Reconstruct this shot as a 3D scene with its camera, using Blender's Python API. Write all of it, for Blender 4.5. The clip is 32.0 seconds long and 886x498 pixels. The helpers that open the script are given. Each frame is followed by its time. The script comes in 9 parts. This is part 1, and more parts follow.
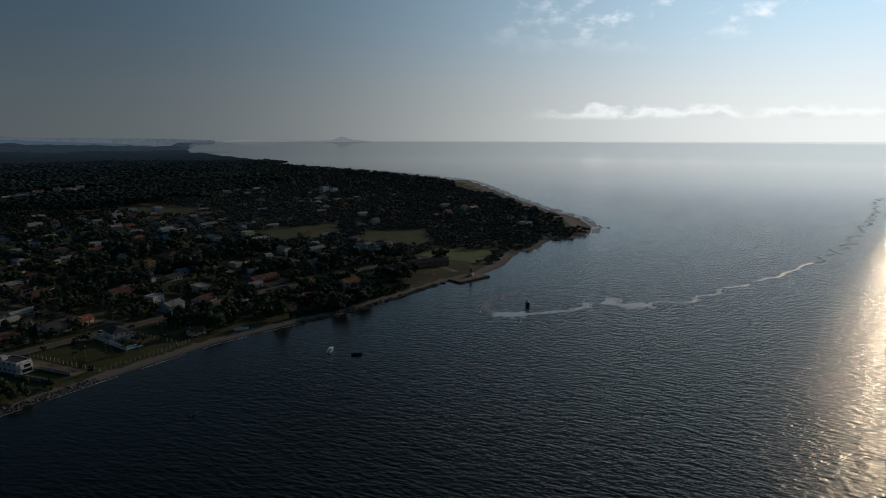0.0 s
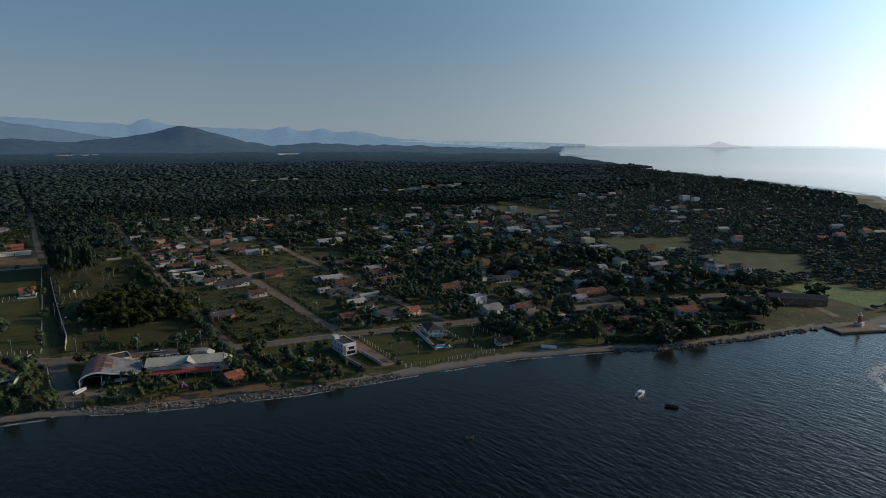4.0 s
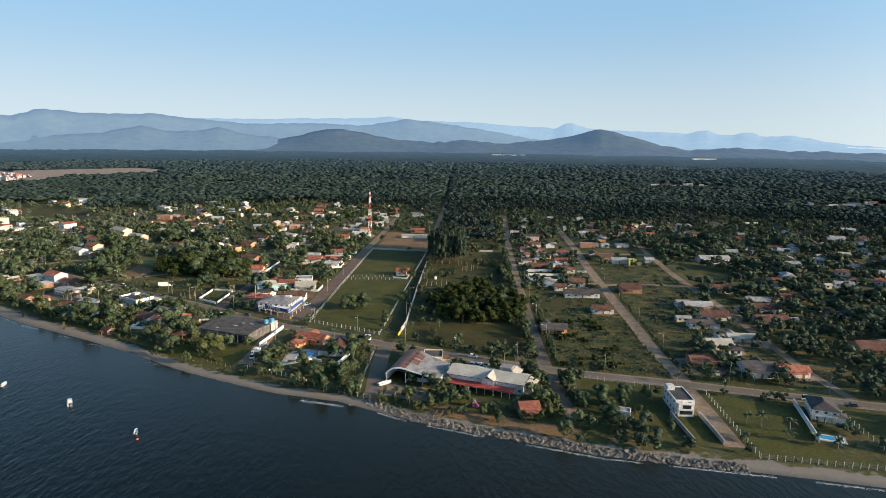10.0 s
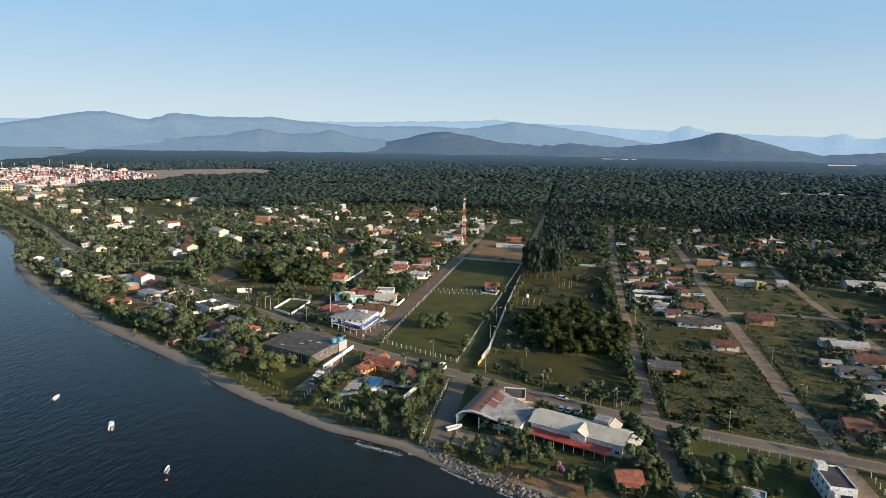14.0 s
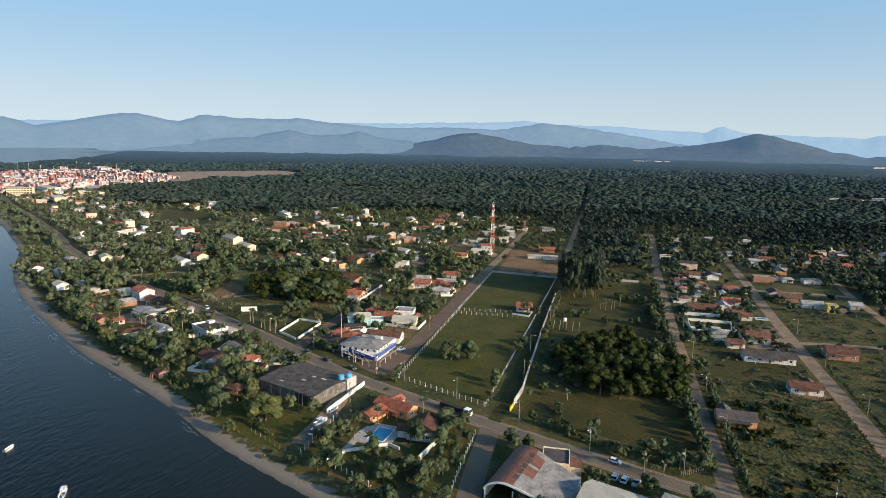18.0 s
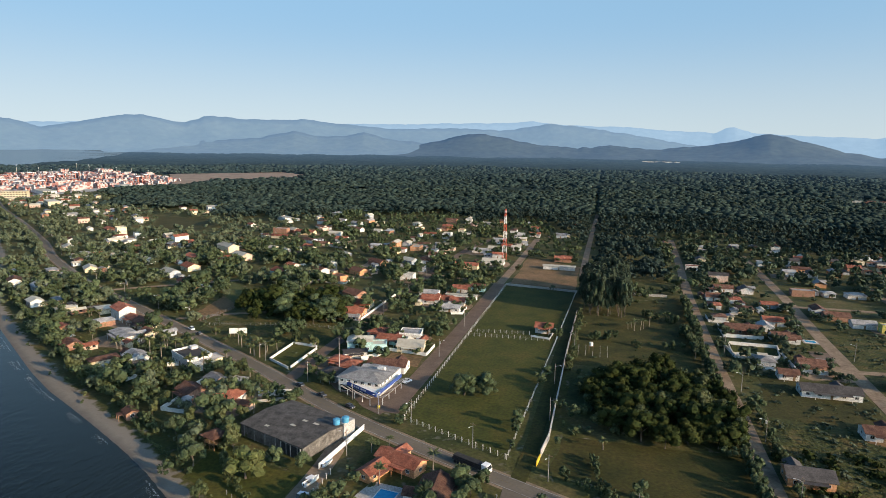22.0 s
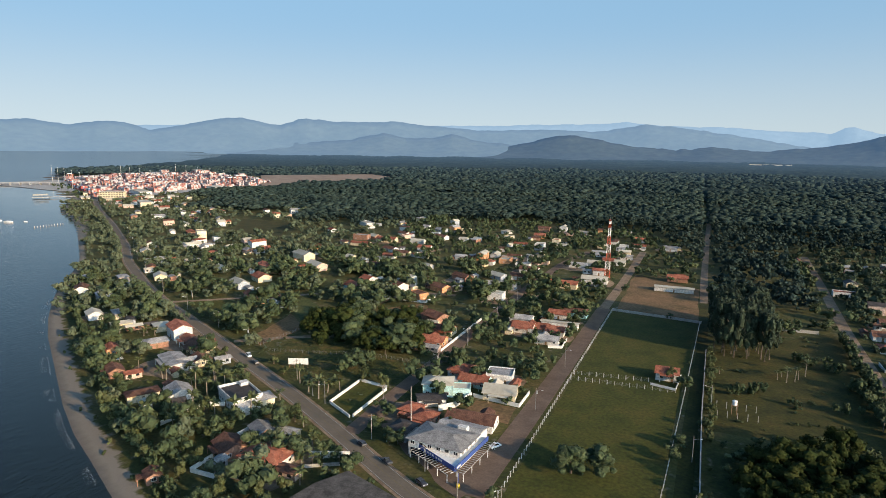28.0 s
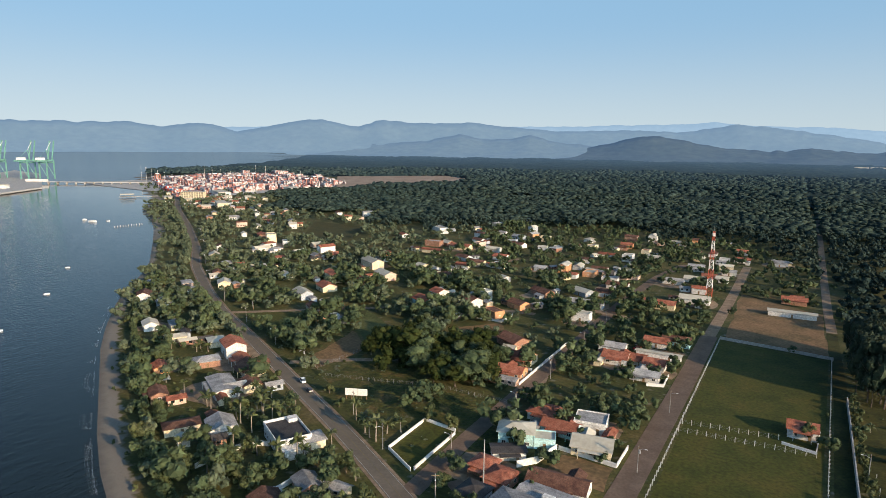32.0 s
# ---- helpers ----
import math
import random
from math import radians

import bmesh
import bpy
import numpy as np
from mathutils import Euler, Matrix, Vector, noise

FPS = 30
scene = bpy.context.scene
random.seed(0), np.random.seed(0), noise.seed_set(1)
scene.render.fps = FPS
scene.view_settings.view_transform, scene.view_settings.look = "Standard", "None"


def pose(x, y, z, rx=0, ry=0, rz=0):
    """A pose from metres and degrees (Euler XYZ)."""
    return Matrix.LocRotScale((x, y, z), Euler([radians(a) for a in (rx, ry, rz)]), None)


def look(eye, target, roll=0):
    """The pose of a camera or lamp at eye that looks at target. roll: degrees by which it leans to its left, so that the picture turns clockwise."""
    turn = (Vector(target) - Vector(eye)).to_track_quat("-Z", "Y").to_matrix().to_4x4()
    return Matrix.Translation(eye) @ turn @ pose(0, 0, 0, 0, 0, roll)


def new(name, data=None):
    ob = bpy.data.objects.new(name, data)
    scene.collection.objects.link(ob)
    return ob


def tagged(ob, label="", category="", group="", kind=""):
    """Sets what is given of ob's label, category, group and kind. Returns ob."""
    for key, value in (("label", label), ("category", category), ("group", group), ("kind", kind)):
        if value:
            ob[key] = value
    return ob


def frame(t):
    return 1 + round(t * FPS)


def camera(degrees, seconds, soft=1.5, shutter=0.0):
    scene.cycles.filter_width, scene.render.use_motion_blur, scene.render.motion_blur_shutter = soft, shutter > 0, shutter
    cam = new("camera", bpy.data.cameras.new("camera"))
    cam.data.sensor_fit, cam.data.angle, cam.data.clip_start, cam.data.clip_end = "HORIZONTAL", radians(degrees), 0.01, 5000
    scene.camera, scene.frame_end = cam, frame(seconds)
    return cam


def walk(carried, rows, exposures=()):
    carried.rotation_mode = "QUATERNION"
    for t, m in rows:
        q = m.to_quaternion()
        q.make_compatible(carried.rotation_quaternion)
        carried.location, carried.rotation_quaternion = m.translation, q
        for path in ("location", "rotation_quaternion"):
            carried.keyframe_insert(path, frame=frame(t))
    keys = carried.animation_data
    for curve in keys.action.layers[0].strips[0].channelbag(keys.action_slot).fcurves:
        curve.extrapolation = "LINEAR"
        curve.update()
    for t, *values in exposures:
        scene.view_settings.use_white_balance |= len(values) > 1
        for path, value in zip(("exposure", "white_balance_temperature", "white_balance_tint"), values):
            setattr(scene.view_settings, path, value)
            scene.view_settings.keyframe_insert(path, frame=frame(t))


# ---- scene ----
# ================= camera and its walk =================
cam = camera(70.91, 32.0, soft=0.7)
# seconds, x, y, z, yaw, pitch, roll
PATH = [
    (0.0, -87.88, -48.46, 107.31, -68.11, -10.56, -0.08),
    (0.5, -81.84, -47.20, 106.99, -65.76, -10.55, -0.13),
    (1.0, -75.90, -46.21, 106.74, -61.90, -10.52, -0.11),
    (1.5, -70.19, -45.52, 106.47, -57.02, -10.45, -0.09),
    (2.0, -64.60, -44.73, 106.21, -51.59, -10.41, -0.06),
    (2.5, -59.01, -43.81, 105.89, -46.18, -10.33, -0.15),
    (3.0, -53.32, -42.21, 105.80, -41.67, -10.29, -0.17),
    (3.5, -47.49, -39.91, 105.65, -38.20, -10.27, -0.21),
    (5.5, -26.43, -28.79, 105.25, -26.90, -10.19, -0.32),
    (6.0, -22.31, -25.37, 104.53, -23.45, -10.19, -0.44),
    (6.5, -18.03, -22.04, 103.43, -19.00, -10.15, -0.50),
    (7.0, -14.13, -18.26, 102.44, -14.09, -10.14, -0.60),
    (7.5, -10.21, -14.07, 101.41, -8.53, -10.14, -0.73),
    (8.0, -6.36, -9.35, 100.48, -3.25, -10.16, -0.83),
    (8.5, -2.68, -4.66, 100.00, -0.71, -10.20, -0.88),
    (9.0, -0.00, 0.00, 100.00, 0.00, -10.15, -0.84),
    (9.5, 2.91, 4.88, 99.67, 0.78, -10.16, -0.79),
    (10.0, 5.36, 9.72, 99.52, 1.57, -10.16, -0.76),
    (10.5, 7.30, 14.82, 99.41, 2.14, -10.15, -0.75),
    (11.0, 8.51, 20.04, 99.26, 3.24, -10.14, -0.73),
    (11.5, 9.76, 24.98, 99.07, 5.88, -10.10, -0.76),
    (12.0, 10.52, 30.04, 98.98, 6.87, -10.06, -0.81),
    (12.5, 10.88, 34.90, 99.02, 7.52, -10.04, -0.84),
    (13.0, 10.92, 39.81, 99.15, 8.67, -10.00, -0.87),
    (13.5, 10.71, 45.06, 98.94, 9.88, -10.01, -0.90),
    (14.0, 10.38, 50.61, 98.91, 11.28, -10.02, -0.93),
    (14.5, 9.63, 56.11, 98.82, 12.08, -10.00, -0.92),
    (15.0, 8.84, 61.65, 98.73, 12.65, -9.96, -0.92),
    (15.5, 7.84, 67.46, 98.57, 13.03, -9.93, -0.90),
    (17.5, 3.69, 88.59, 99.31, 13.79, -9.95, -0.90),
    (18.0, 2.13, 93.56, 99.55, 13.84, -9.94, -0.93),
    (18.5, 0.83, 98.14, 99.75, 13.90, -9.94, -0.89),
    (19.0, -0.34, 102.52, 99.90, 13.93, -9.91, -0.85),
    (19.5, -1.53, 107.01, 99.97, 14.09, -9.91, -0.85),
    (20.0, -2.93, 111.55, 100.10, 14.16, -9.89, -0.84),
    (20.5, -4.15, 116.00, 100.28, 14.25, -9.89, -0.79),
    (21.0, -5.74, 120.30, 100.36, 14.31, -9.89, -0.79),
    (21.5, -7.55, 124.68, 100.40, 14.32, -9.89, -0.85),
    (22.0, -9.19, 129.27, 100.34, 14.38, -9.88, -0.83),
    (22.5, -10.38, 134.07, 100.16, 15.89, -9.85, -0.79),
    (23.0, -11.39, 138.68, 99.91, 16.10, -9.82, -0.74),
    (23.5, -13.10, 142.67, 99.93, 16.24, -9.81, -0.70),
    (24.0, -14.62, 146.74, 100.09, 16.37, -9.83, -0.74),
    (24.5, -16.07, 151.00, 100.27, 16.52, -9.84, -0.76),
    (26.5, -23.47, 169.55, 99.21, 19.68, -9.82, -0.74),
    (27.0, -24.98, 174.03, 99.06, 21.11, -9.81, -0.74),
    (27.5, -26.66, 178.48, 99.03, 21.70, -9.82, -0.73),
    (28.0, -28.53, 182.93, 99.01, 22.37, -9.81, -0.73),
    (28.5, -30.72, 187.41, 99.00, 23.80, -9.84, -0.80),
    (29.0, -32.65, 191.87, 98.93, 25.78, -9.84, -0.83),
    (29.5, -34.85, 196.23, 98.86, 27.09, -9.83, -0.83),
    (30.0, -37.09, 200.54, 98.92, 27.87, -9.85, -0.84),
    (30.5, -39.40, 204.79, 98.90, 28.36, -9.85, -0.82),
    (31.0, -41.63, 208.98, 98.85, 28.74, -9.83, -0.82),
    (31.5, -43.83, 213.18, 98.83, 29.06, -9.82, -0.80),
    (32.0, -45.96, 217.85, 98.76, 29.28, -9.79, -0.70),
]
EXPOSURES = [(0.0, -2.36, 6000, 9), (2.0, -1.72, 5900, 9), (3.5, -1.05, 5850, 9), (6.0, -0.05, 6050, 9), (8.0, 0.44, 6200, 10), (9.5, 0.54, 6250, 10), (13.0, 0.5, 6250, 10), (24.0, 0.46, 6250, 10), (32.0, 0.38, 6250, 10)]
walk(cam, [(t, pose(x, y, z, 90 + pitch, roll, yaw)) for t, x, y, z, yaw, pitch, roll in PATH], EXPOSURES)

# ================= sky and sun =================
SUN_AZIMUTH, SUN_HEIGHT = 107.5, 16.0      # degrees clockwise from +y, degrees above the horizon
world = bpy.data.worlds.new("sky")
scene.world = world
world.use_nodes = True
wn, wl = world.node_tree.nodes, world.node_tree.links
sky = wn.new("ShaderNodeTexSky")
sky.sky_type, sky.sun_disc = "NISHITA", False
sky.sun_elevation, sky.sun_rotation = radians(SUN_HEIGHT), radians(SUN_AZIMUTH)
sky.altitude, sky.air_density, sky.dust_density, sky.ozone_density = 60, 1.0, 0.02, 2.6
def wnode(kind, **sockets):
    """A node of the sky, with its inputs by number."""
    n = wn.new("ShaderNode" + kind)
    for k, v in sockets.items():
        if isinstance(v, bpy.types.NodeSocket):
            wl.new(v, n.inputs[int(k[1:])])
        else:
            n.inputs[int(k[1:])].default_value = v
    return n


def wrange(value, lo, hi, a, b, soft=True):
    n = wnode("MapRange", i0=value, i1=lo, i2=hi, i3=a, i4=b)
    n.interpolation_type = "SMOOTHSTEP" if soft else "LINEAR"
    return n.outputs[0]


def wmath(op, a, b):
    n = wnode("Math", i0=a, i1=b)
    n.operation = op
    return n.outputs[0]


def wmix(fac, a, b):
    n = wn.new("ShaderNodeMix")
    n.data_type = "RGBA"
    for k, v in ((0, fac), (6, a), (7, b)):
        if isinstance(v, bpy.types.NodeSocket):
            wl.new(v, n.inputs[k])
        else:
            n.inputs[k].default_value = v
    return n.outputs[2]


def wscale(color, fac):
    n = wn.new("ShaderNodeVectorMath")
    n.operation = "SCALE"
    if isinstance(color, bpy.types.NodeSocket):
        wl.new(color, n.inputs[0])
    else:
        n.inputs[0].default_value = color
    wl.new(fac, n.inputs["Scale"])
    return n.outputs[0]


def wadd(a, b):
    n = wnode("VectorMath", i0=a, i1=b)
    n.operation = "ADD"
    return n.outputs[0]


direction = wn.new("ShaderNodeTexCoord").outputs["Generated"]
height = wmath("ABSOLUTE", wnode("SeparateXYZ", i0=direction).outputs[2], 0.0)
toward = wn.new("ShaderNodeVectorMath")
toward.operation = "DOT_PRODUCT"
toward.inputs[1].default_value = (math.sin(radians(SUN_AZIMUTH)), math.cos(radians(SUN_AZIMUTH)), 0.06)
wl.new(direction, toward.inputs[0])
toward = toward.outputs["Value"]
# the clear upper sky is a deep blue; a pale veil of haze lies over the horizon
clear = wnode("HueSaturation", i1=1.35, i4=sky.outputs[0]).outputs[0]
veil = wmix(wrange(height, -0.02, 0.20, 0.0, 1.0), (4.75, 5.45, 5.55, 1), (2.45, 4.05, 5.55, 1))
veil = wscale(veil, wrange(toward, -1.0, 0.1, 1.14, 1.0, False))
base = wmix(wrange(height, 0.17, 0.55, 0.0, 1.0), veil, clear)
# the haze brightens round the low sun
glow = wmath("POWER", wmath("MULTIPLY_ADD", toward, 0.5), 9.3)
glow.node.inputs[0].links[0].from_node.inputs[2].default_value = 0.5
glow = wmath("MULTIPLY", glow, wrange(height, 0.0, 0.5, 1.0, 0.55, False))
lit = wadd(base, wscale(wmix(wrange(height, 0.02, 0.20, 0.0, 1.0), (49.0, 47.5, 43.0, 1), (38.0, 48.5, 54.0, 1)), glow))
# broken cumulus high on the sun's side
cloud_map = wn.new("ShaderNodeMapping")
cloud_map.inputs["Scale"].default_value = (4.2, 4.2, 8.0)
wl.new(direction, cloud_map.inputs[0])
puffs = wn.new("ShaderNodeTexNoise")
wl.new(cloud_map.outputs[0], puffs.inputs["Vector"])
puffs.inputs["Scale"].default_value, puffs.inputs["Detail"].default_value, puffs.inputs["Roughness"].default_value = 2.6, 9, 0.62
near_sun = wrange(toward, 0.78, 0.95, 0.0, 1.0)
cover = wmath("MULTIPLY", wrange(puffs.outputs[0], 0.52, 0.72, 0.0, 0.85), wmath("MULTIPLY", near_sun, wrange(height, 0.11, 0.17, 0.0, 1.0)))
lit = wmix(cover, lit, (62.0, 60.5, 58.0, 1))
# a long low cloud bank under the sun
ragged = wmath("MULTIPLY_ADD", puffs.outputs[0], -0.09)
ragged.node.inputs[2].default_value = 0.084
crest = wmath("SUBTRACT", ragged, height)
bank = wmath("MULTIPLY", wrange(crest, 0.0, 0.014, 0.0, 1.0), wrange(height, 0.018, 0.028, 0.0, 1.0))
bank = wmath("MULTIPLY", bank, wrange(toward, 0.84, 0.92, 0.0, 0.75))
lit = wmix(bank, lit, wmix(wrange(crest, 0.008, 0.024, 0.0, 1.0), (60.0, 58.5, 55.0, 1), (42.0, 41.0, 39.0, 1)))
wl.new(lit, wn["Background"].inputs[0])
wn["Background"].inputs[1].default_value = 0.092
sun_data = bpy.data.lights.new("sun", "SUN")
sun_data.energy, sun_data.angle, sun_data.color = 5.1, radians(0.6), (1.0, 0.73, 0.45)
sun = new("sun", sun_data)
a, e = radians(SUN_AZIMUTH), radians(SUN_HEIGHT)
sun.matrix_world = look((math.sin(a) * math.cos(e) * 900, math.cos(a) * math.cos(e) * 900, math.sin(e) * 900), (0, 0, 0))

# ================= materials =================
def material(name, colors, scale=1.0, rough=0.85, bump=0.0, fine=0.0, vary=0.0, metal=0.0, spec=0.3, island=False, bump_scale=0.0, grain=0.39):
    """A surface whose colour drifts between two or three tones over `scale` metres, with grain, relief and a per-object tint."""
    m = bpy.data.materials.new(name)
    m.use_nodes = True
    n, l = m.node_tree.nodes, m.node_tree.links
    b = n["Principled BSDF"]
    b.inputs["Roughness"].default_value, b.inputs["Metallic"].default_value = rough, metal
    b.inputs["Specular IOR Level"].default_value = spec
    co = n.new("ShaderNodeNewGeometry")
    no = n.new("ShaderNodeTexNoise")
    no.inputs["Scale"].default_value, no.inputs["Detail"].default_value, no.inputs["Roughness"].default_value = 1 / scale, 6, 0.62
    l.new(co.outputs["Position"], no.inputs["Vector"])
    ramp = n.new("ShaderNodeValToRGB")
    el = ramp.color_ramp.elements
    el[0].position, el[1].position = 0.34, 0.68
    el[0].color, el[1].color = (*colors[0], 1), (*colors[-1], 1)
    if len(colors) == 3:
        el.new(0.5).color = (*colors[1], 1)
    l.new(no.outputs[0], ramp.inputs[0])
    out = ramp.outputs[0]
    if vary:
        hs = n.new("ShaderNodeHueSaturation")
        mp = n.new("ShaderNodeMapRange")
        mp.inputs[3].default_value, mp.inputs[4].default_value = 1 - vary, 1 + vary
        if island:
            l.new(co.outputs["Random Per Island"], mp.inputs[0])
        else:
            l.new(n.new("ShaderNodeObjectInfo").outputs["Random"], mp.inputs[0])
        l.new(mp.outputs[0], hs.inputs["Value"])
        l.new(out, hs.inputs["Color"])
        out = hs.outputs[0]
    if fine:
        f = n.new("ShaderNodeTexNoise")
        f.inputs["Scale"].default_value, f.inputs["Detail"].default_value = 1 / fine, 3
        l.new(co.outputs["Position"], f.inputs["Vector"])
        fm = n.new("ShaderNodeMapRange")
        fm.inputs[1].default_value, fm.inputs[2].default_value = 0.25, 0.75
        fm.inputs[3].default_value, fm.inputs[4].default_value = 1 - grain, 1 + grain
        l.new(f.outputs[0], fm.inputs[0])
        mx = n.new("ShaderNodeVectorMath")
        mx.operation = "SCALE"
        l.new(out, mx.inputs[0])
        l.new(fm.outputs[0], mx.inputs["Scale"])
        out = mx.outputs[0]
    l.new(out, b.inputs["Base Color"])
    if bump:
        bn = n.new("ShaderNodeTexNoise")
        bn.inputs["Scale"].default_value, bn.inputs["Detail"].default_value = 1 / (bump_scale or scale * 0.3), 4
        l.new(co.outputs["Position"], bn.inputs["Vector"])
        bu = n.new("ShaderNodeBump")
        bu.inputs["Distance"].default_value = bump
        l.new(bn.outputs[0], bu.inputs["Height"])
        l.new(bu.outputs[0], b.inputs["Normal"])
    return m


def tile_material(name, colors):
    """Clay roof tiles: rows of rounded courses with weathering."""
    m = material(name, colors, 2.2, 0.9, 0.0, 0.35, 0.22)
    n, l = m.node_tree.nodes, m.node_tree.links
    tc, wv, bu = n.new("ShaderNodeTexCoord"), n.new("ShaderNodeTexWave"), n.new("ShaderNodeBump")
    wv.inputs["Scale"].default_value, wv.inputs["Distortion"].default_value = 1.4, 0.6
    bu.inputs["Distance"].default_value = 0.06
    l.new(tc.outputs["Object"], wv.inputs["Vector"])
    l.new(wv.outputs[1], bu.inputs["Height"])
    l.new(bu.outputs[0], n["Principled BSDF"].inputs["Normal"])
    return m


M = {}
M["leaf"] = material("leaf", [(0.028, 0.045, 0.019), (0.051, 0.070, 0.028), (0.081, 0.099, 0.043)], 9, 0.85, 0.3, vary=0.32, island=True, bump_scale=0.7)
M["leaf_dark"] = material("leaf_dark", [(0.026, 0.040, 0.024), (0.046, 0.065, 0.035), (0.077, 0.094, 0.049)], 9, 0.85, 0.3, vary=0.3, island=True, bump_scale=0.7, spec=0.2)
M["leaf_copse"] = material("leaf_copse", [(0.016, 0.023, 0.007), (0.027, 0.036, 0.010), (0.052, 0.057, 0.017)], 9, 0.85, 0.3, vary=0.34, island=True, bump_scale=0.7, spec=0.05)
# lighter, bluer leaf: haze over the western trees is put into its colour
M["leaf_mid"] = material("leaf_mid", [(0.045, 0.063, 0.036), (0.074, 0.092, 0.051), (0.117, 0.131, 0.072)], 9, 0.85, 0.3, vary=0.32, island=True, bump_scale=0.7)
M["leaf_light"] = material("leaf_light", [(0.034, 0.048, 0.018), (0.063, 0.077, 0.026), (0.104, 0.107, 0.043)], 5, 0.8, 0.3, vary=0.35, island=True, bump_scale=0.6)
M["leaf_fresh"] = material("leaf_fresh", [(0.050, 0.064, 0.016), (0.078, 0.090, 0.025), (0.112, 0.116, 0.037)], 5, 0.8, 0.3, vary=0.32, island=True, bump_scale=0.6)
# haze over the headland put into the leaf colour, paler and bluer
M["leaf_hazed"] = material("leaf_hazed", [(0.056, 0.070, 0.054), (0.080, 0.096, 0.072), (0.112, 0.124, 0.090)], 14, 0.9, 0.5, 1.5, vary=0.3, island=True, bump_scale=1.0)
M["pitch"] = material("pitch", [(0.105, 0.150, 0.040), (0.135, 0.180, 0.050), (0.165, 0.195, 0.065)], 10, 0.95, 0.08, 1.6, bump_scale=0.8)
M["meadow_green"] = material("meadow_green", [(0.046, 0.058, 0.016), (0.064, 0.076, 0.021), (0.090, 0.092, 0.032)], 14, 0.95, 0.12, 1.6, bump_scale=0.8)
M["leaf_palm"] = material("leaf_palm", [(0.047, 0.060, 0.019), (0.093, 0.100, 0.034)], 3, 0.55, vary=0.35)
M["leaf_gum"] = material("leaf_gum", [(0.015, 0.027, 0.014), (0.034, 0.048, 0.024)], 6, 0.85, vary=0.35, island=True)
M["blossom"] = material("blossom", [(0.30, 0.08, 0.22), (0.45, 0.20, 0.36)], 1, 0.8)
# blue of the haze is mixed into the forest and canopy greens
M["forest"] = material("forest", [(0.020, 0.033, 0.028), (0.029, 0.044, 0.036), (0.041, 0.056, 0.044)], 38, 0.95, 0.7, 1.6, vary=0.30, island=True, bump_scale=1.2, grain=0.4, spec=0.05)
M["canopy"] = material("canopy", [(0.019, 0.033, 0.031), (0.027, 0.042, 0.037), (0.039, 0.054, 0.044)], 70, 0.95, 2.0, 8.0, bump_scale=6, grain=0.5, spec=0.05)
M["bark"] = material("bark", [(0.07, 0.05, 0.035), (0.16, 0.13, 0.10)], 0.5, 0.9)
M["palm_bark"] = material("palm_bark", [(0.15, 0.12, 0.09), (0.28, 0.24, 0.19)], 0.6, 0.9)
M["grass"] = material("grass", [(0.025, 0.028, 0.003), (0.042, 0.039, 0.005), (0.064, 0.048, 0.009)], 16, 0.95, 0.15, 1.3, bump_scale=0.8)
M["lawn"] = material("lawn", [(0.034, 0.042, 0.004), (0.053, 0.056, 0.006), (0.072, 0.062, 0.009)], 12, 0.95, 0.08, 1.2, bump_scale=0.6)
M["pasture"] = material("pasture", [(0.021, 0.025, 0.003), (0.042, 0.041, 0.005), (0.066, 0.050, 0.009)], 11, 0.95, 0.12, 1.3, bump_scale=0.8)
M["scrub"] = material("scrub", [(0.016, 0.027, 0.004), (0.052, 0.054, 0.009), (0.120, 0.082, 0.026)], 9, 0.95, 0.8, 1.4, bump_scale=1.3)
M["dry_field"] = material("dry_field", [(0.102, 0.074, 0.032), (0.168, 0.103, 0.048), (0.222, 0.129, 0.063)], 14, 0.95, 0.1, 1.5)
M["dirt"] = material("dirt", [(0.160, 0.110, 0.071), (0.228, 0.163, 0.107), (0.285, 0.208, 0.139)], 5, 0.95, 0.05, 1.1, grain=0.24)
M["sandy"] = material("sandy", [(0.20, 0.145, 0.105), (0.26, 0.19, 0.14), (0.30, 0.235, 0.18)], 30, 0.95, 0.05, 2.0, grain=0.2)
M["sand"] = material("sand", [(0.25, 0.20, 0.14), (0.35, 0.285, 0.205)], 8, 0.95, 0.05, 0.7)
M["asphalt"] = material("asphalt", [(0.117, 0.096, 0.071), (0.165, 0.135, 0.101)], 14, 0.85, 0.0, 0.9, grain=0.12)
M["pavers"] = material("pavers", [(0.118, 0.080, 0.056), (0.168, 0.118, 0.084)], 6, 0.9, 0.0, 0.8, grain=0.16)
M["road_paint"] = material("road_paint", [(0.20, 0.19, 0.175), (0.42, 0.41, 0.38)], 2, 0.7)
M["worn_yellow"] = material("worn_yellow", [(0.11, 0.095, 0.05), (0.22, 0.17, 0.06)], 2, 0.8)
M["concrete"] = material("concrete", [(0.30, 0.29, 0.27), (0.43, 0.41, 0.38)], 3, 0.9, 0, 0.4)
M["dark_sheet"] = material("dark_sheet", [(0.045, 0.040, 0.036), (0.078, 0.070, 0.062), (0.115, 0.104, 0.092)], 2.5, 0.85, 0, 0.4)
# grey-brown stains, with the warehouse walls' shade darkened into the colour
M["stained_shaded_wall"] = material("stained_shaded_wall", [(0.07, 0.062, 0.054), (0.12, 0.108, 0.096), (0.19, 0.175, 0.16)], 2.2, 0.9, 0, 0.5)
M["old_concrete"] = material("old_concrete", [(0.16, 0.15, 0.14), (0.30, 0.28, 0.26)], 3, 0.9, 0, 0.5)
M["white_post"] = material("white_post", [(0.60, 0.58, 0.53), (0.80, 0.78, 0.74)], 0.7, 0.8)
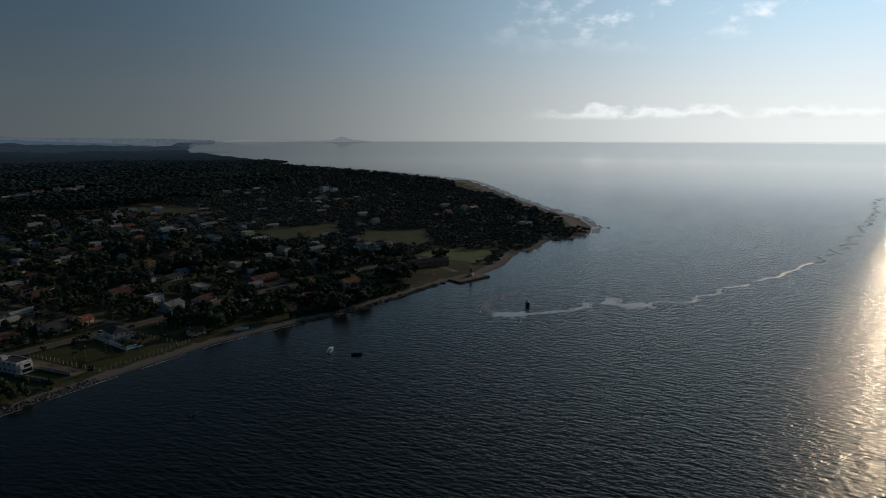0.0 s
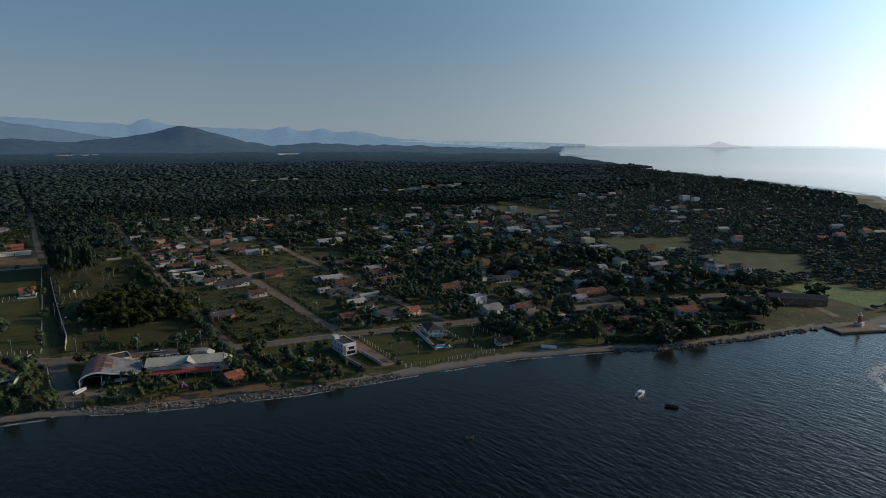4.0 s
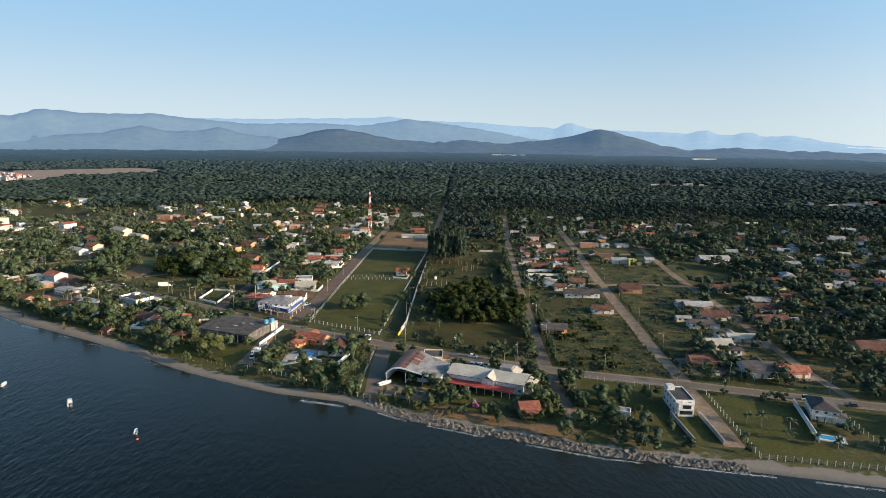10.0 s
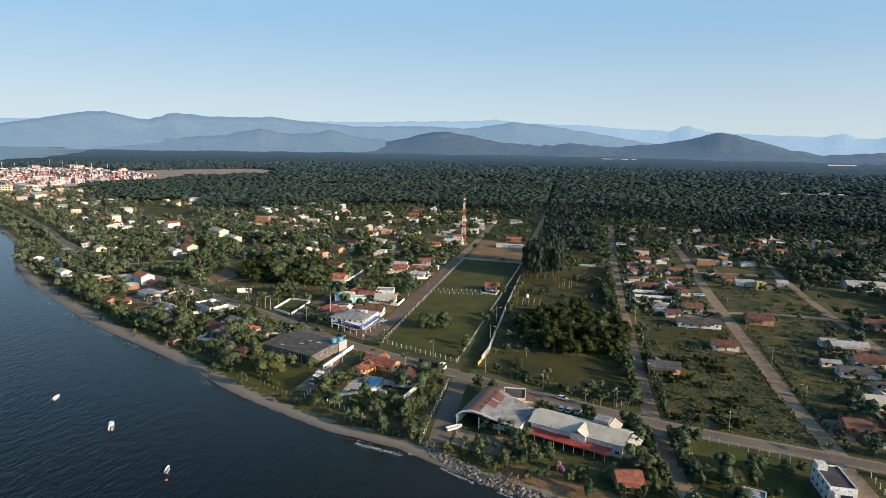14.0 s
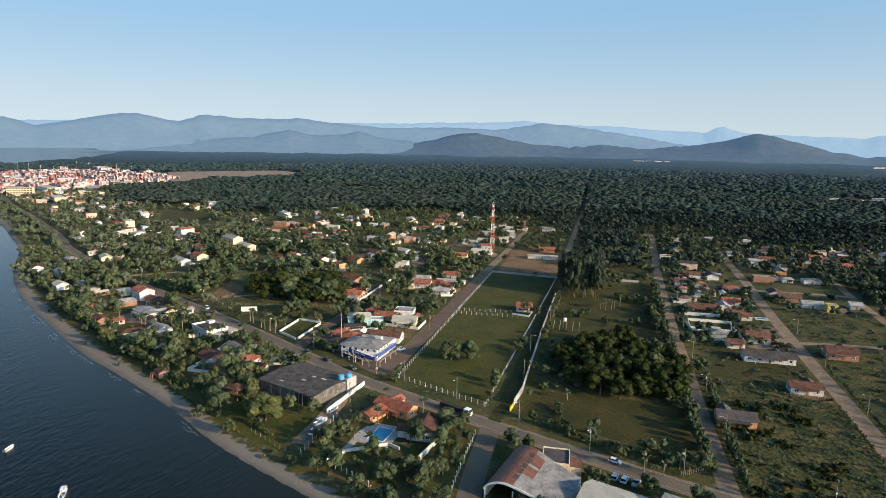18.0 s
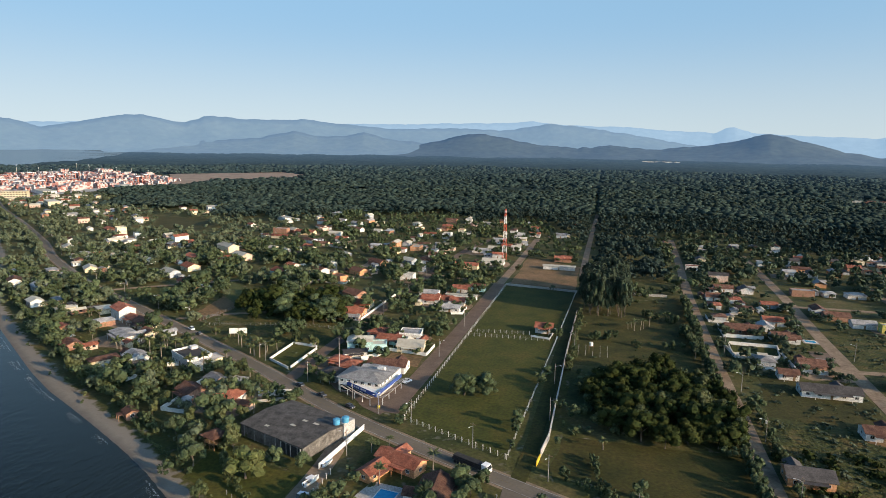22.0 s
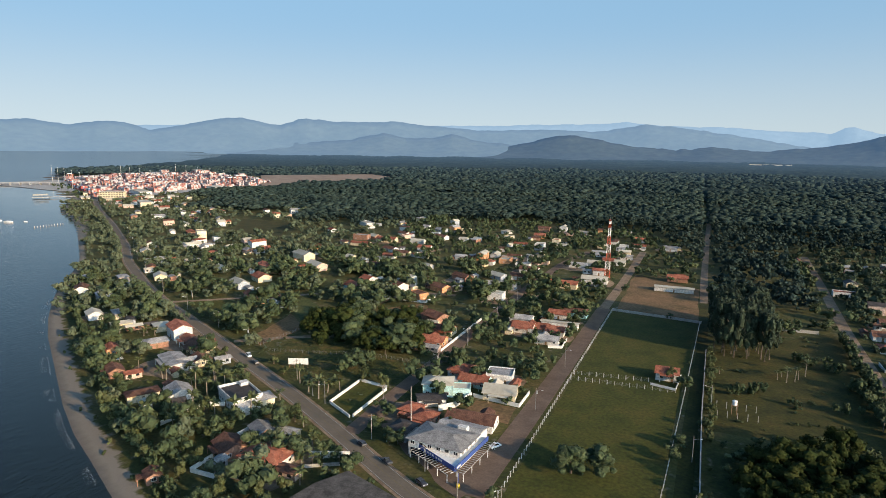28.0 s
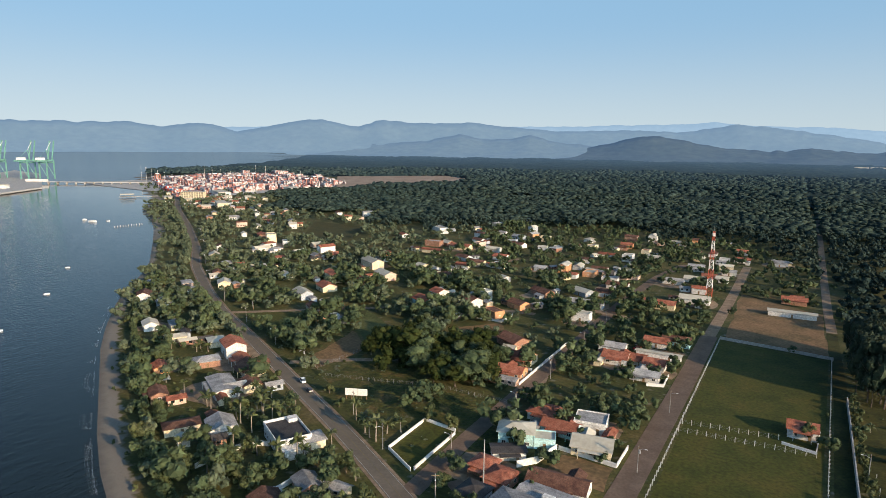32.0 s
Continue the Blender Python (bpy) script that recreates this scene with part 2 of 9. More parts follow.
M["rock"] = material("rock", [(0.085, 0.073, 0.058), (0.150, 0.132, 0.107), (0.24, 0.212, 0.175)], 1.2, 0.9, 0.15, 0.3, 0.35, bump_scale=0.4)
M["post_paint"] = material("post_paint", [(0.36, 0.35, 0.32), (0.56, 0.55, 0.52)], 0.7, 0.85)
M["foam"] = material("foam", [(0.28, 0.30, 0.30), (0.58, 0.60, 0.60)], 2, 0.8)
M["wake"] = material("wake", [(0.70, 0.72, 0.72), (0.90, 0.90, 0.90)], 3, 0.42, 0.5, spec=1.0, bump_scale=0.7)
M["glass"] = material("glass", [(0.012, 0.016, 0.02), (0.03, 0.035, 0.04)], 2, 0.08, spec=0.6)
M["dark"] = material("dark", [(0.02, 0.02, 0.02), (0.045, 0.042, 0.04)], 1, 0.8)
M["steel"] = material("steel", [(0.32, 0.32, 0.32), (0.45, 0.45, 0.44)], 0.8, 0.45, metal=0.6)
M["wood"] = material("wood", [(0.14, 0.085, 0.045), (0.27, 0.18, 0.10)], 0.8, 0.8, 0, 0.3)
M["red_steel"] = material("red_steel", [(0.38, 0.06, 0.03), (0.50, 0.11, 0.06)], 1, 0.55)
M["white_steel"] = material("white_steel", [(0.66, 0.65, 0.62), (0.80, 0.79, 0.77)], 1, 0.5)
M["green_steel"] = material("green_steel", [(0.10, 0.24, 0.19), (0.15, 0.31, 0.25)], 4, 0.5)
M["pool"] = material("pool", [(0.03, 0.22, 0.42), (0.05, 0.32, 0.52)], 1.5, 0.06, 0.02, spec=0.5, bump_scale=0.8)
M["yellow"] = material("yellow", [(0.55, 0.38, 0.02), (0.70, 0.50, 0.05)], 1, 0.7)
M["blue"] = material("blue", [(0.028, 0.055, 0.20), (0.05, 0.09, 0.29)], 1.2, 0.5)
M["tank_blue"] = material("tank_blue", [(0.07, 0.26, 0.42), (0.12, 0.36, 0.52)], 0.8, 0.45)
M["red_sheet"] = material("red_sheet", [(0.30, 0.045, 0.035), (0.42, 0.085, 0.06)], 2, 0.6)
M["copper_sheet"] = material("copper_sheet", [(0.13, 0.056, 0.036), (0.21, 0.095, 0.06)], 2.5, 0.5, 0, 0.5)
M["black_rubber"] = material("black_rubber", [(0.015, 0.015, 0.015), (0.03, 0.03, 0.03)], 1, 0.9)

ROOFS = {"T": ("terracotta tile", tile_material("terracotta_tile", [(0.18, 0.062, 0.038), (0.28, 0.095, 0.056), (0.33, 0.14, 0.088)])),
         "B": ("weathered brown tile", tile_material("brown_tile", [(0.070, 0.032, 0.022), (0.120, 0.058, 0.038), (0.165, 0.088, 0.060)])),
         "G": ("grey fibre-cement", material("grey_sheet", [(0.17, 0.165, 0.16), (0.28, 0.27, 0.26), (0.37, 0.36, 0.34)], 3, 0.85, 0, 0.4, 0.25)),
         "W": ("pale cream", material("cream_roof", [(0.38, 0.345, 0.27), (0.44, 0.405, 0.325), (0.49, 0.455, 0.37)], 5, 0.8, 0, 1.2, 0.18, grain=0.10)),
         "D": ("dark slate-grey", material("dark_roof", [(0.045, 0.04, 0.038), (0.09, 0.08, 0.075)], 3, 0.85, 0, 0.4, 0.25))}
WALLS = {"w": ("white", [(0.50, 0.48, 0.45), (0.68, 0.66, 0.62)]), "c": ("cream", [(0.55, 0.46, 0.30), (0.68, 0.58, 0.41)]),
         "p": ("pinkish", [(0.52, 0.36, 0.28), (0.62, 0.45, 0.36)]), "t": ("pale turquoise", [(0.36, 0.56, 0.55), (0.47, 0.65, 0.62)]),
         "o": ("orange", [(0.50, 0.24, 0.11), (0.60, 0.32, 0.17)]), "y": ("yellow", [(0.46, 0.41, 0.10), (0.54, 0.48, 0.15)]),
         "b": ("bare brick", [(0.26, 0.13, 0.085), (0.36, 0.21, 0.14)]), "g": ("blue-grey", [(0.27, 0.30, 0.33), (0.40, 0.42, 0.44)])}
WALLS = {k: (v[0], material("wall_" + v[0].replace(" ", "_").replace("-", "_"), v[1], 2.5, 0.9, 0, 0.6, 0.1)) for k, v in WALLS.items()}


def water_material():
    m = bpy.data.materials.new("sea_water")
    m.use_nodes = True
    n, l = m.node_tree.nodes, m.node_tree.links
    b = n["Principled BSDF"]
    silt = n.new("ShaderNodeAttribute")
    silt.attribute_name = "silt"
    tint = n.new("ShaderNodeMix")
    tint.data_type = "RGBA"
    tint.inputs[6].default_value, tint.inputs[7].default_value = (0.004, 0.006, 0.0045, 1), (0.017, 0.022, 0.018, 1)
    deep = n.new("ShaderNodeMath")
    deep.operation, deep.inputs[1].default_value = "POWER", 3.0
    l.new(silt.outputs["Fac"], deep.inputs[0])
    l.new(deep.outputs[0], tint.inputs[0])
    l.new(tint.outputs[2], b.inputs["Base Color"])
    b.inputs["Roughness"].default_value, b.inputs["IOR"].default_value = 0.17, 1.33
    b.inputs["Specular IOR Level"].default_value = 0.27
    b.inputs["Specular Tint"].default_value = (1.0, 0.99, 0.93, 1)
    g = n.new("ShaderNodeNewGeometry")
    mp = n.new("ShaderNodeMapping")
    mp.inputs["Rotation"].default_value, mp.inputs["Scale"].default_value = (0, 0, radians(28)), (1, 0.42, 1)
    l.new(g.outputs["Position"], mp.inputs[0])
    swell, chop = n.new("ShaderNodeTexNoise"), n.new("ShaderNodeTexNoise")
    swell.inputs["Scale"].default_value, swell.inputs["Detail"].default_value = 0.22, 6
    swell.inputs["Roughness"].default_value = 0.6
    chop.inputs["Scale"].default_value, chop.inputs["Detail"].default_value = 0.62, 3
    l.new(mp.outputs[0], swell.inputs["Vector"])
    l.new(mp.outputs[0], chop.inputs["Vector"])
    b1, b2 = n.new("ShaderNodeBump"), n.new("ShaderNodeBump")
    calm = n.new("ShaderNodeMapRange")
    calm.inputs[3].default_value, calm.inputs[4].default_value = 1.0, 0.16
    l.new(silt.outputs["Fac"], calm.inputs[0])
    reach, still, both = n.new("ShaderNodeVectorMath"), n.new("ShaderNodeMapRange"), n.new("ShaderNodeMath")
    reach.operation, both.operation = "LENGTH", "MULTIPLY"
    l.new(g.outputs["Position"], reach.inputs[0])
    l.new(reach.outputs["Value"], still.inputs[0])
    still.inputs[1].default_value, still.inputs[2].default_value, still.inputs[3].default_value, still.inputs[4].default_value = 250, 1500, 1.0, 0.04
    blur = n.new("ShaderNodeMapRange")
    blur.inputs[1].default_value, blur.inputs[2].default_value, blur.inputs[3].default_value, blur.inputs[4].default_value = 200, 1300, 0.21, 0.07
    l.new(reach.outputs["Value"], blur.inputs[0])
    l.new(blur.outputs[0], b.inputs["Roughness"])
    l.new(calm.outputs[0], both.inputs[0])
    l.new(still.outputs[0], both.inputs[1])
    l.new(both.outputs[0], b1.inputs["Strength"])
    l.new(both.outputs[0], b2.inputs["Strength"])
    b1.inputs["Distance"].default_value, b2.inputs["Distance"].default_value = 0.50, 0.66
    l.new(swell.outputs[0], b1.inputs["Height"])
    l.new(chop.outputs[0], b2.inputs["Height"])
    l.new(b1.outputs[0], b2.inputs["Normal"])
    l.new(b2.outputs[0], b.inputs["Normal"])
    return m


M["water"] = water_material()

# ================= mesh helpers =================
def fast_mesh(name, verts, quads=None, tris=None, mat=None, smooth=False):
    """A mesh from arrays of corners and faces."""
    me = bpy.data.meshes.new(name)
    verts = np.asarray(verts, np.float32)
    q = np.zeros((0, 4), np.int32) if quads is None else np.asarray(quads, np.int32).reshape(-1, 4)
    t = np.zeros((0, 3), np.int32) if tris is None else np.asarray(tris, np.int32).reshape(-1, 3)
    me.vertices.add(len(verts))
    me.vertices.foreach_set("co", verts.ravel())
    loops = np.concatenate([q.ravel(), t.ravel()])
    me.loops.add(len(loops))
    me.loops.foreach_set("vertex_index", loops)
    me.polygons.add(len(q) + len(t))
    starts = np.concatenate([np.arange(len(q)) * 4, len(q) * 4 + np.arange(len(t)) * 3])
    me.polygons.foreach_set("loop_start", starts.astype(np.int32))
    me.polygons.foreach_set("use_smooth", np.full(len(q) + len(t), smooth))
    me.update(calc_edges=True)
    me.validate()
    if mat:
        me.materials.append(mat)
    return me


def part(name, bm, mat, parent=None, label="", m=None):
    """Links a bmesh, or a finished mesh, as one object under a thing or a part."""
    if isinstance(bm, bmesh.types.BMesh):
        me = bpy.data.meshes.new(name)
        bm.to_mesh(me)
        bm.free()
        me.materials.append(mat)
    else:
        me = bm
    ob = new(name, me)
    ob.parent = parent
    if m is not None:
        ob.matrix_basis = m
    if label:
        ob["label"] = label
    return ob


def thing(name, x, y, z=0.0, rot=0.0, label="", category="", group="", s=1.0):
    ob = new(name)
    ob.empty_display_size = 0.5
    ob.matrix_basis = pose(x, y, z, 0, 0, rot) @ Matrix.Diagonal((s, s, s, 1))
    return tagged(ob, label, category, group)


def add_box(bm, x0, x1, y0, y1, z0, z1):
    v = [bm.verts.new(p) for p in ((x0, y0, z0), (x1, y0, z0), (x1, y1, z0), (x0, y1, z0), (x0, y0, z1), (x1, y0, z1), (x1, y1, z1), (x0, y1, z1))]
    for f in ((3, 2, 1, 0), (4, 5, 6, 7), (0, 1, 5, 4), (1, 2, 6, 5), (2, 3, 7, 6), (3, 0, 4, 7)):
        bm.faces.new([v[i] for i in f])
    return v


def box(x0, x1, y0, y1, z0, z1, bevel=0.0):
    bm = bmesh.new()
    add_box(bm, x0, x1, y0, y1, z0, z1)
    if bevel:
        bmesh.ops.bevel(bm, geom=bm.edges[:], offset=bevel, segments=1, affect="EDGES")
    return bm


def prism(profile, y0, y1):
    """A closed profile in x and z, drawn out along y."""
    bm = bmesh.new()
    a = [bm.verts.new((x, y0, z)) for x, z in profile]
    b = [bm.verts.new((x, y1, z)) for x, z in profile]
    bm.faces.new(a[::-1])
    bm.faces.new(b)
    for i in range(len(a)):
        j = (i + 1) % len(a)
        bm.faces.new((a[i], a[j], b[j], b[i]))
    bmesh.ops.recalc_face_normals(bm, faces=bm.faces[:])
    return bm


def tube(path, radii, sides=7):
    """A tapered tube along a path of points."""
    bm = bmesh.new()
    rings = []
    for k, (p, r) in enumerate(zip(path, radii)):
        d = Vector(path[min(k + 1, len(path) - 1)]) - Vector(path[max(k - 1, 0)])
        q = d.to_track_quat("Z", "Y")
        rings.append([bm.verts.new(Vector(p) + q @ Vector((r * math.cos(i * math.tau / sides), r * math.sin(i * math.tau / sides), 0))) for i in range(sides)])
    for a, b in zip(rings, rings[1:]):
        for i in range(sides):
            bm.faces.new((a[i], a[(i + 1) % sides], b[(i + 1) % sides], b[i]))
    bm.faces.new(rings[0][::-1])
    bm.faces.new(rings[-1])
    return bm


def join(*meshes):
    bm = bmesh.new()
    for b in meshes:
        me = bpy.data.meshes.new("tmp")
        b.to_mesh(me)
        b.free()
        bm.from_mesh(me)
        bpy.data.meshes.remove(me)
    return bm


# ================= plan =================
COAST = [(-7000, 3300), (-5026, 3462), (-3812, 3417), (-3437, 3339), (-2500, 2900), (-2138, 2342), (-1928, 1892), (-1767, 1586),
         (-1712, 1385), (-1430, 1164), (-1231, 1033), (-989, 888), (-832, 765), (-676, 672), (-548, 575), (-481, 524), (-439, 481),
         (-405, 446), (-341, 394.5), (-287, 359.5), (-230, 322.5), (-187, 301.5), (-144, 279), (-118, 262), (-86, 247), (-61, 236), (-40, 232),
         (-10, 217), (14, 208), (53, 195), (105, 186), (154, 176), (183, 165), (203, 156), (219, 144), (278, 126), (325, 114),
         (366, 96), (399, 90), (456, 94)]
COAST_EAST = [(473, 84), (507, 81), (535, 80), (548, 59), (600, 48), (651, 55), (723, 83), (798, 140), (935, 227), (1078, 306), (1269, 418),
              (1360, 539), (1480, 724), (1616, 988), (1766, 1286), (2291, 2014), (2982, 2876), (3424, 3348), (4300, 4300), (7000, 7000)]
soft_coast = []
for a, b in zip(COAST, COAST[1:]):
    if -600 < a[0] and b[0] < -60:
        soft_coast += [(a[0] * 0.75 + b[0] * 0.25, a[1] * 0.75 + b[1] * 0.25), (a[0] * 0.25 + b[0] * 0.75, a[1] * 0.25 + b[1] * 0.75)]
    else:
        soft_coast.append(b)
COAST = [COAST[0]] + soft_coast
SHORE = np.array(COAST + COAST_EAST, float)
RING = np.vstack([SHORE, [(7000, 9000), (-7000, 9000)]])


def seg_distance(px, py, line):
    d = np.full(px.shape, 1e9)
    for (ax, ay), (bx, by) in zip(line[:-1], line[1:]):
        vx, vy = bx - ax, by - ay
        t = np.clip(((px - ax) * vx + (py - ay) * vy) / (vx * vx + vy * vy), 0, 1)
        d = np.minimum(d, np.hypot(px - ax - t * vx, py - ay - t * vy))
    return d


def inland(px, py):
    """Metres from the waterline, positive on land."""
    px, py = np.asarray(px, float), np.asarray(py, float)
    inside = np.zeros(px.shape, bool)
    x0, y0 = RING[-1]
    for x1, y1 in RING:
        cross = ((y0 > py) != (y1 > py)) & (px < (x1 - x0) * (py - y0) / ((y1 - y0) or 1e-9) + x0)
        inside ^= cross
        x0, y0 = x1, y1
    d = seg_distance(px, py, SHORE)
    return np.where(inside, d, -d)


MAIN_ROAD = [(-1010, 960), (-801, 800), (-645, 692), (-514, 596), (-452, 544), (-370, 487), (-324, 459), (-271, 431), (-232, 409), (-172, 376),
             (-134, 353), (-100, 331), (-62, 313), (-34, 301), (14, 281), (53, 267), (103, 256), (143, 245), (197, 231), (263, 219), (330, 196), (400, 172)]
STREETS = [([(-133, 356), (-134, 400), (-133, 460), (-133, 600), (-128, 700), (-118, 760)], 6.5, "pavers"),
           ([(-82, 336), (-80, 390), (-78, 470), (-76.5, 560)], 8.0, "pavers"),
           ([(-76.5, 560), (-74, 640), (-73, 700), (-72, 780)], 6.0, "dirt"),
           ([(-140, 577), (-105, 570), (-77, 561)], 5.0, "dirt"),
           ([(-29, 300), (-27, 320), (-25, 407), (-21, 500), (-20, 600)], 5.0, "pasture"),
           ([(-20, 600), (-20, 660), (-18, 800), (-14, 1010), (-7, 1470)], 5.0, "dirt"),
           ([(45, 272), (45, 320), (46, 370), (47, 437), (51, 564), (58, 690), (64, 820)], 6.0, "dirt"),
           ([(101, 258), (100, 300), (102, 334), (104, 403), (107, 482), (113, 582), (118, 740)], 6.5, "dirt"),
           ([(166, 385), (166, 430), (168, 483), (173, 554), (184, 660)], 5.0, "dirt"),
           ([(105, 434), (144, 438), (166, 436)], 4.5, "dirt"),
           ([(112, 553), (140, 556), (173, 553)], 4.5, "dirt"),
           ([(-29, 299), (-29, 270), (-27, 238)], 7.0, "asphalt"),
           ([(46, 264), (46, 240), (49, 222)], 5.5, "dirt"),
           ([(99, 252), (99, 224), (98, 203)], 7.0, "dirt"),
           ([(162, 245), (159.5, 267), (160, 287), (163, 335), (166, 388)], 4.5, "dirt"),
           ([(-92, 322), (-88, 300), (-88, 268)], 6.5, "dirt"),
           ([(-236, 418), (-214, 436), (-196, 446)], 4.0, "dirt"),
           ([(-208, 504), (-203, 548), (-170, 552)], 5.0, "dirt"),
           ([(-322, 462), (-300, 480), (-250, 520)], 4.0, "dirt"),
           ([(400, 172), (380, 150), (360, 120)], 5.0, "dirt"),
           ([(263, 219), (300, 300), (330, 380), (430, 420), (560, 460)], 5.0, "dirt")]
# fields and lots: x0, x1, y0, y1, skew of x with y, surface, name, label
LOTS = [("soccer_field", [(-73.5, 333), (-35, 315.5), (-23.5, 547), (-70.5, 554)], "lawn", "long mown grass playing field inside white posts"),
        ("dry_lot", [(-69, 559), (-23, 552), (-23, 640), (-69, 672)], "dry_field", "bare brown lot of dry grass beside the dirt street"),
        ("pasture", [(-20, 310), (40, 290), (42, 335), (-17, 335)], "grass", "brownish grass lot beside the main road"),
        ("pasture", [(-18, 408), (40, 408), (44, 560), (-16, 500)], "pasture", "green grass paddock with scattered shrubs"),
        ("scrub_lot", [(50, 273), (96, 261), (98, 352), (50, 372)], "scrub", "overgrown empty lot of scrub and tall grass"),
        ("scrub_lot", [(107, 440), (163, 443), (165, 500), (110, 500)], "scrub", "overgrown empty lot with brown grass"),
        ("scrub_lot", [(109, 361), (128, 361), (163, 425), (109, 428)], "scrub", "overgrown empty lot between two dirt streets"),
        ("scrub_lot", [(106, 284), (121, 300), (127, 353), (107, 352)], "scrub", "bushy empty lot beside the dirt street"),
        ("scrub_lot", [(172, 442), (181, 432), (210, 466), (186, 540)], "scrub", "rough grass lot beside the inland street"),
        ("grass_lot", [(56, 372), (98, 367), (100, 417), (62, 415)], "grass", "brownish grass lot with a few shrubs"),
        ("walled_garden", [(57.6, 460.6), (80, 460.3), (76.8, 443.2), (56.5, 443.9)], "lawn", "green lawn inside a pale garden wall"),
        ("paved_yard", [(95, 461), (103.5, 461), (103, 445), (94, 444)], "pavers", "reddish paved yard beside a house"),
        ("bare_strip", [(84, 359.2), (98, 354.2), (98, 364.5), (84, 364.5)], "dry_field", "strip of freshly cleared brown earth"),
        ("walled_lawn", [(-152, 374), (-139, 366), (-138, 396), (-152, 398)], "lawn", "small lawn enclosed by a low white wall"),
        ("meadow", [(-211, 412), (-181, 389), (-160, 380), (-163, 426)], "scrub", "rough brown meadow behind the roadside billboard"),
        ("meadow", [(-211, 413), (-164, 427), (-172, 434), (-213, 443)], "scrub", "rough scrubby meadow before a dark copse"),
        ("meadow", [(-160, 402), (-139, 400), (-134, 426), (-160, 427)], "scrub", "low scrub between the copse and the walled lawn"),
        ("paddock", [(-233, 426), (-220, 418), (-217, 451), (-240, 471)], "dry_field", "fenced paddock of dry brown grass"),
        ("meadow", [(-240, 473), (-219, 455), (-220, 482), (-258, 507)], "meadow_green", "open grass behind the dark copse"),
        ("meadow", [(-199, 501), (-180, 526), (-167, 502), (-182, 490)], "dry_field", "open patch of worn grass among the houses"),
        ("meadow", [(-313, 466), (-299, 485), (-271, 468), (-277, 448)], "lawn", "green lawn between the coast road and the houses"),
        ("lawn", [(104, 247), (136, 236), (128, 194), (104, 199)], "lawn", "fenced seaside lawn with young palms"),
        ("lawn", [(149, 236), (172, 229), (166, 190), (147, 196)], "lawn", "open green lawn above the beach"),
        ("lawn", [(58, 262), (84, 251), (84, 215), (54, 222)], "lawn", "seaside lawn with trees beside a white house"),
        ("back_garden", [(86, 226), (94, 226), (94, 206), (86, 206)], "lawn", "narrow walled lawn behind the tall white house"),
        ("green_field", [(470, 396), (560, 345), (476, 296), (412, 326)], "meadow_green", "open green field among the eastern houses"),
        ("green_field", [(424, 250), (515, 286), (553, 229), (465, 186)], "meadow_green", "rough green field near the point"),
        ("soccer_pitch", [(410, 176), (446.5, 171), (455, 118), (397, 115)], "pitch", "bright green grass pitch near the point"),
        ("brown_field", [(-486, 707), (-425, 711), (-468, 800), (-554, 804)], "grass", "brown cleared field at the forest edge"),
        ("sandy_clearing", [(-860, 1225), (-740, 1640), (-900, 1760), (-1110, 1540)], "sandy", "sandy brown clearing behind the container yard"),
        ("yard", [(-128, 298), (-92, 285), (-92, 262), (-126, 276)], "lawn", "grass yard between a warehouse and the beach"),
        ("seaside_yard", [(-6, 223), (46, 206), (50, 213), (-2, 231)], "dry_field", "bare sandy yard behind the rocks"),
        ("roadside", [(-127, 365.5), (-106.5, 349), (-104, 353.5), (-123, 371)], "pavers", "paved roadside before the corner shop"),
        ("dirt_lot", [(-103.5, 385), (-85.5, 384.5), (-85.5, 398.5), (-103, 400)], "dry_field", "bare brown plot between the shop and the houses"),
        ("forecourt", [(-24, 251), (-2, 246), (-3, 233), (-22, 238)], "dirt", "sandy forecourt in front of the arched hall"),
        ("forecourt", [(-108, 352), (-85, 332), (-78, 345), (-80, 366)], "pavers", "paved forecourt of the blue corner shop")]

# ---- the ground: one sheet that slopes into the sea and runs to the horizon
def spread(lo, a, b, hi, step, grow=1.12):
    mid = list(np.arange(a, b, step))
    right, s = [mid[-1]], step
    while right[-1] < hi:
        s = min(s * grow, 130)
        right.append(right[-1] + s)
    left, s = [mid[0]], step
    while left[-1] > lo:
        s = min(s * grow, 130)
        left.append(left[-1] - s)
    return np.array(left[:0:-1] + mid + right[1:])


def sheet(xs, ys):
    gx, gy = np.meshgrid(xs, ys)
    i = np.arange(len(xs) * len(ys)).reshape(len(ys), len(xs))
    return gx, gy, np.stack([i[:-1, :-1], i[:-1, 1:], i[1:, 1:], i[1:, :-1]], -1).reshape(-1, 4)


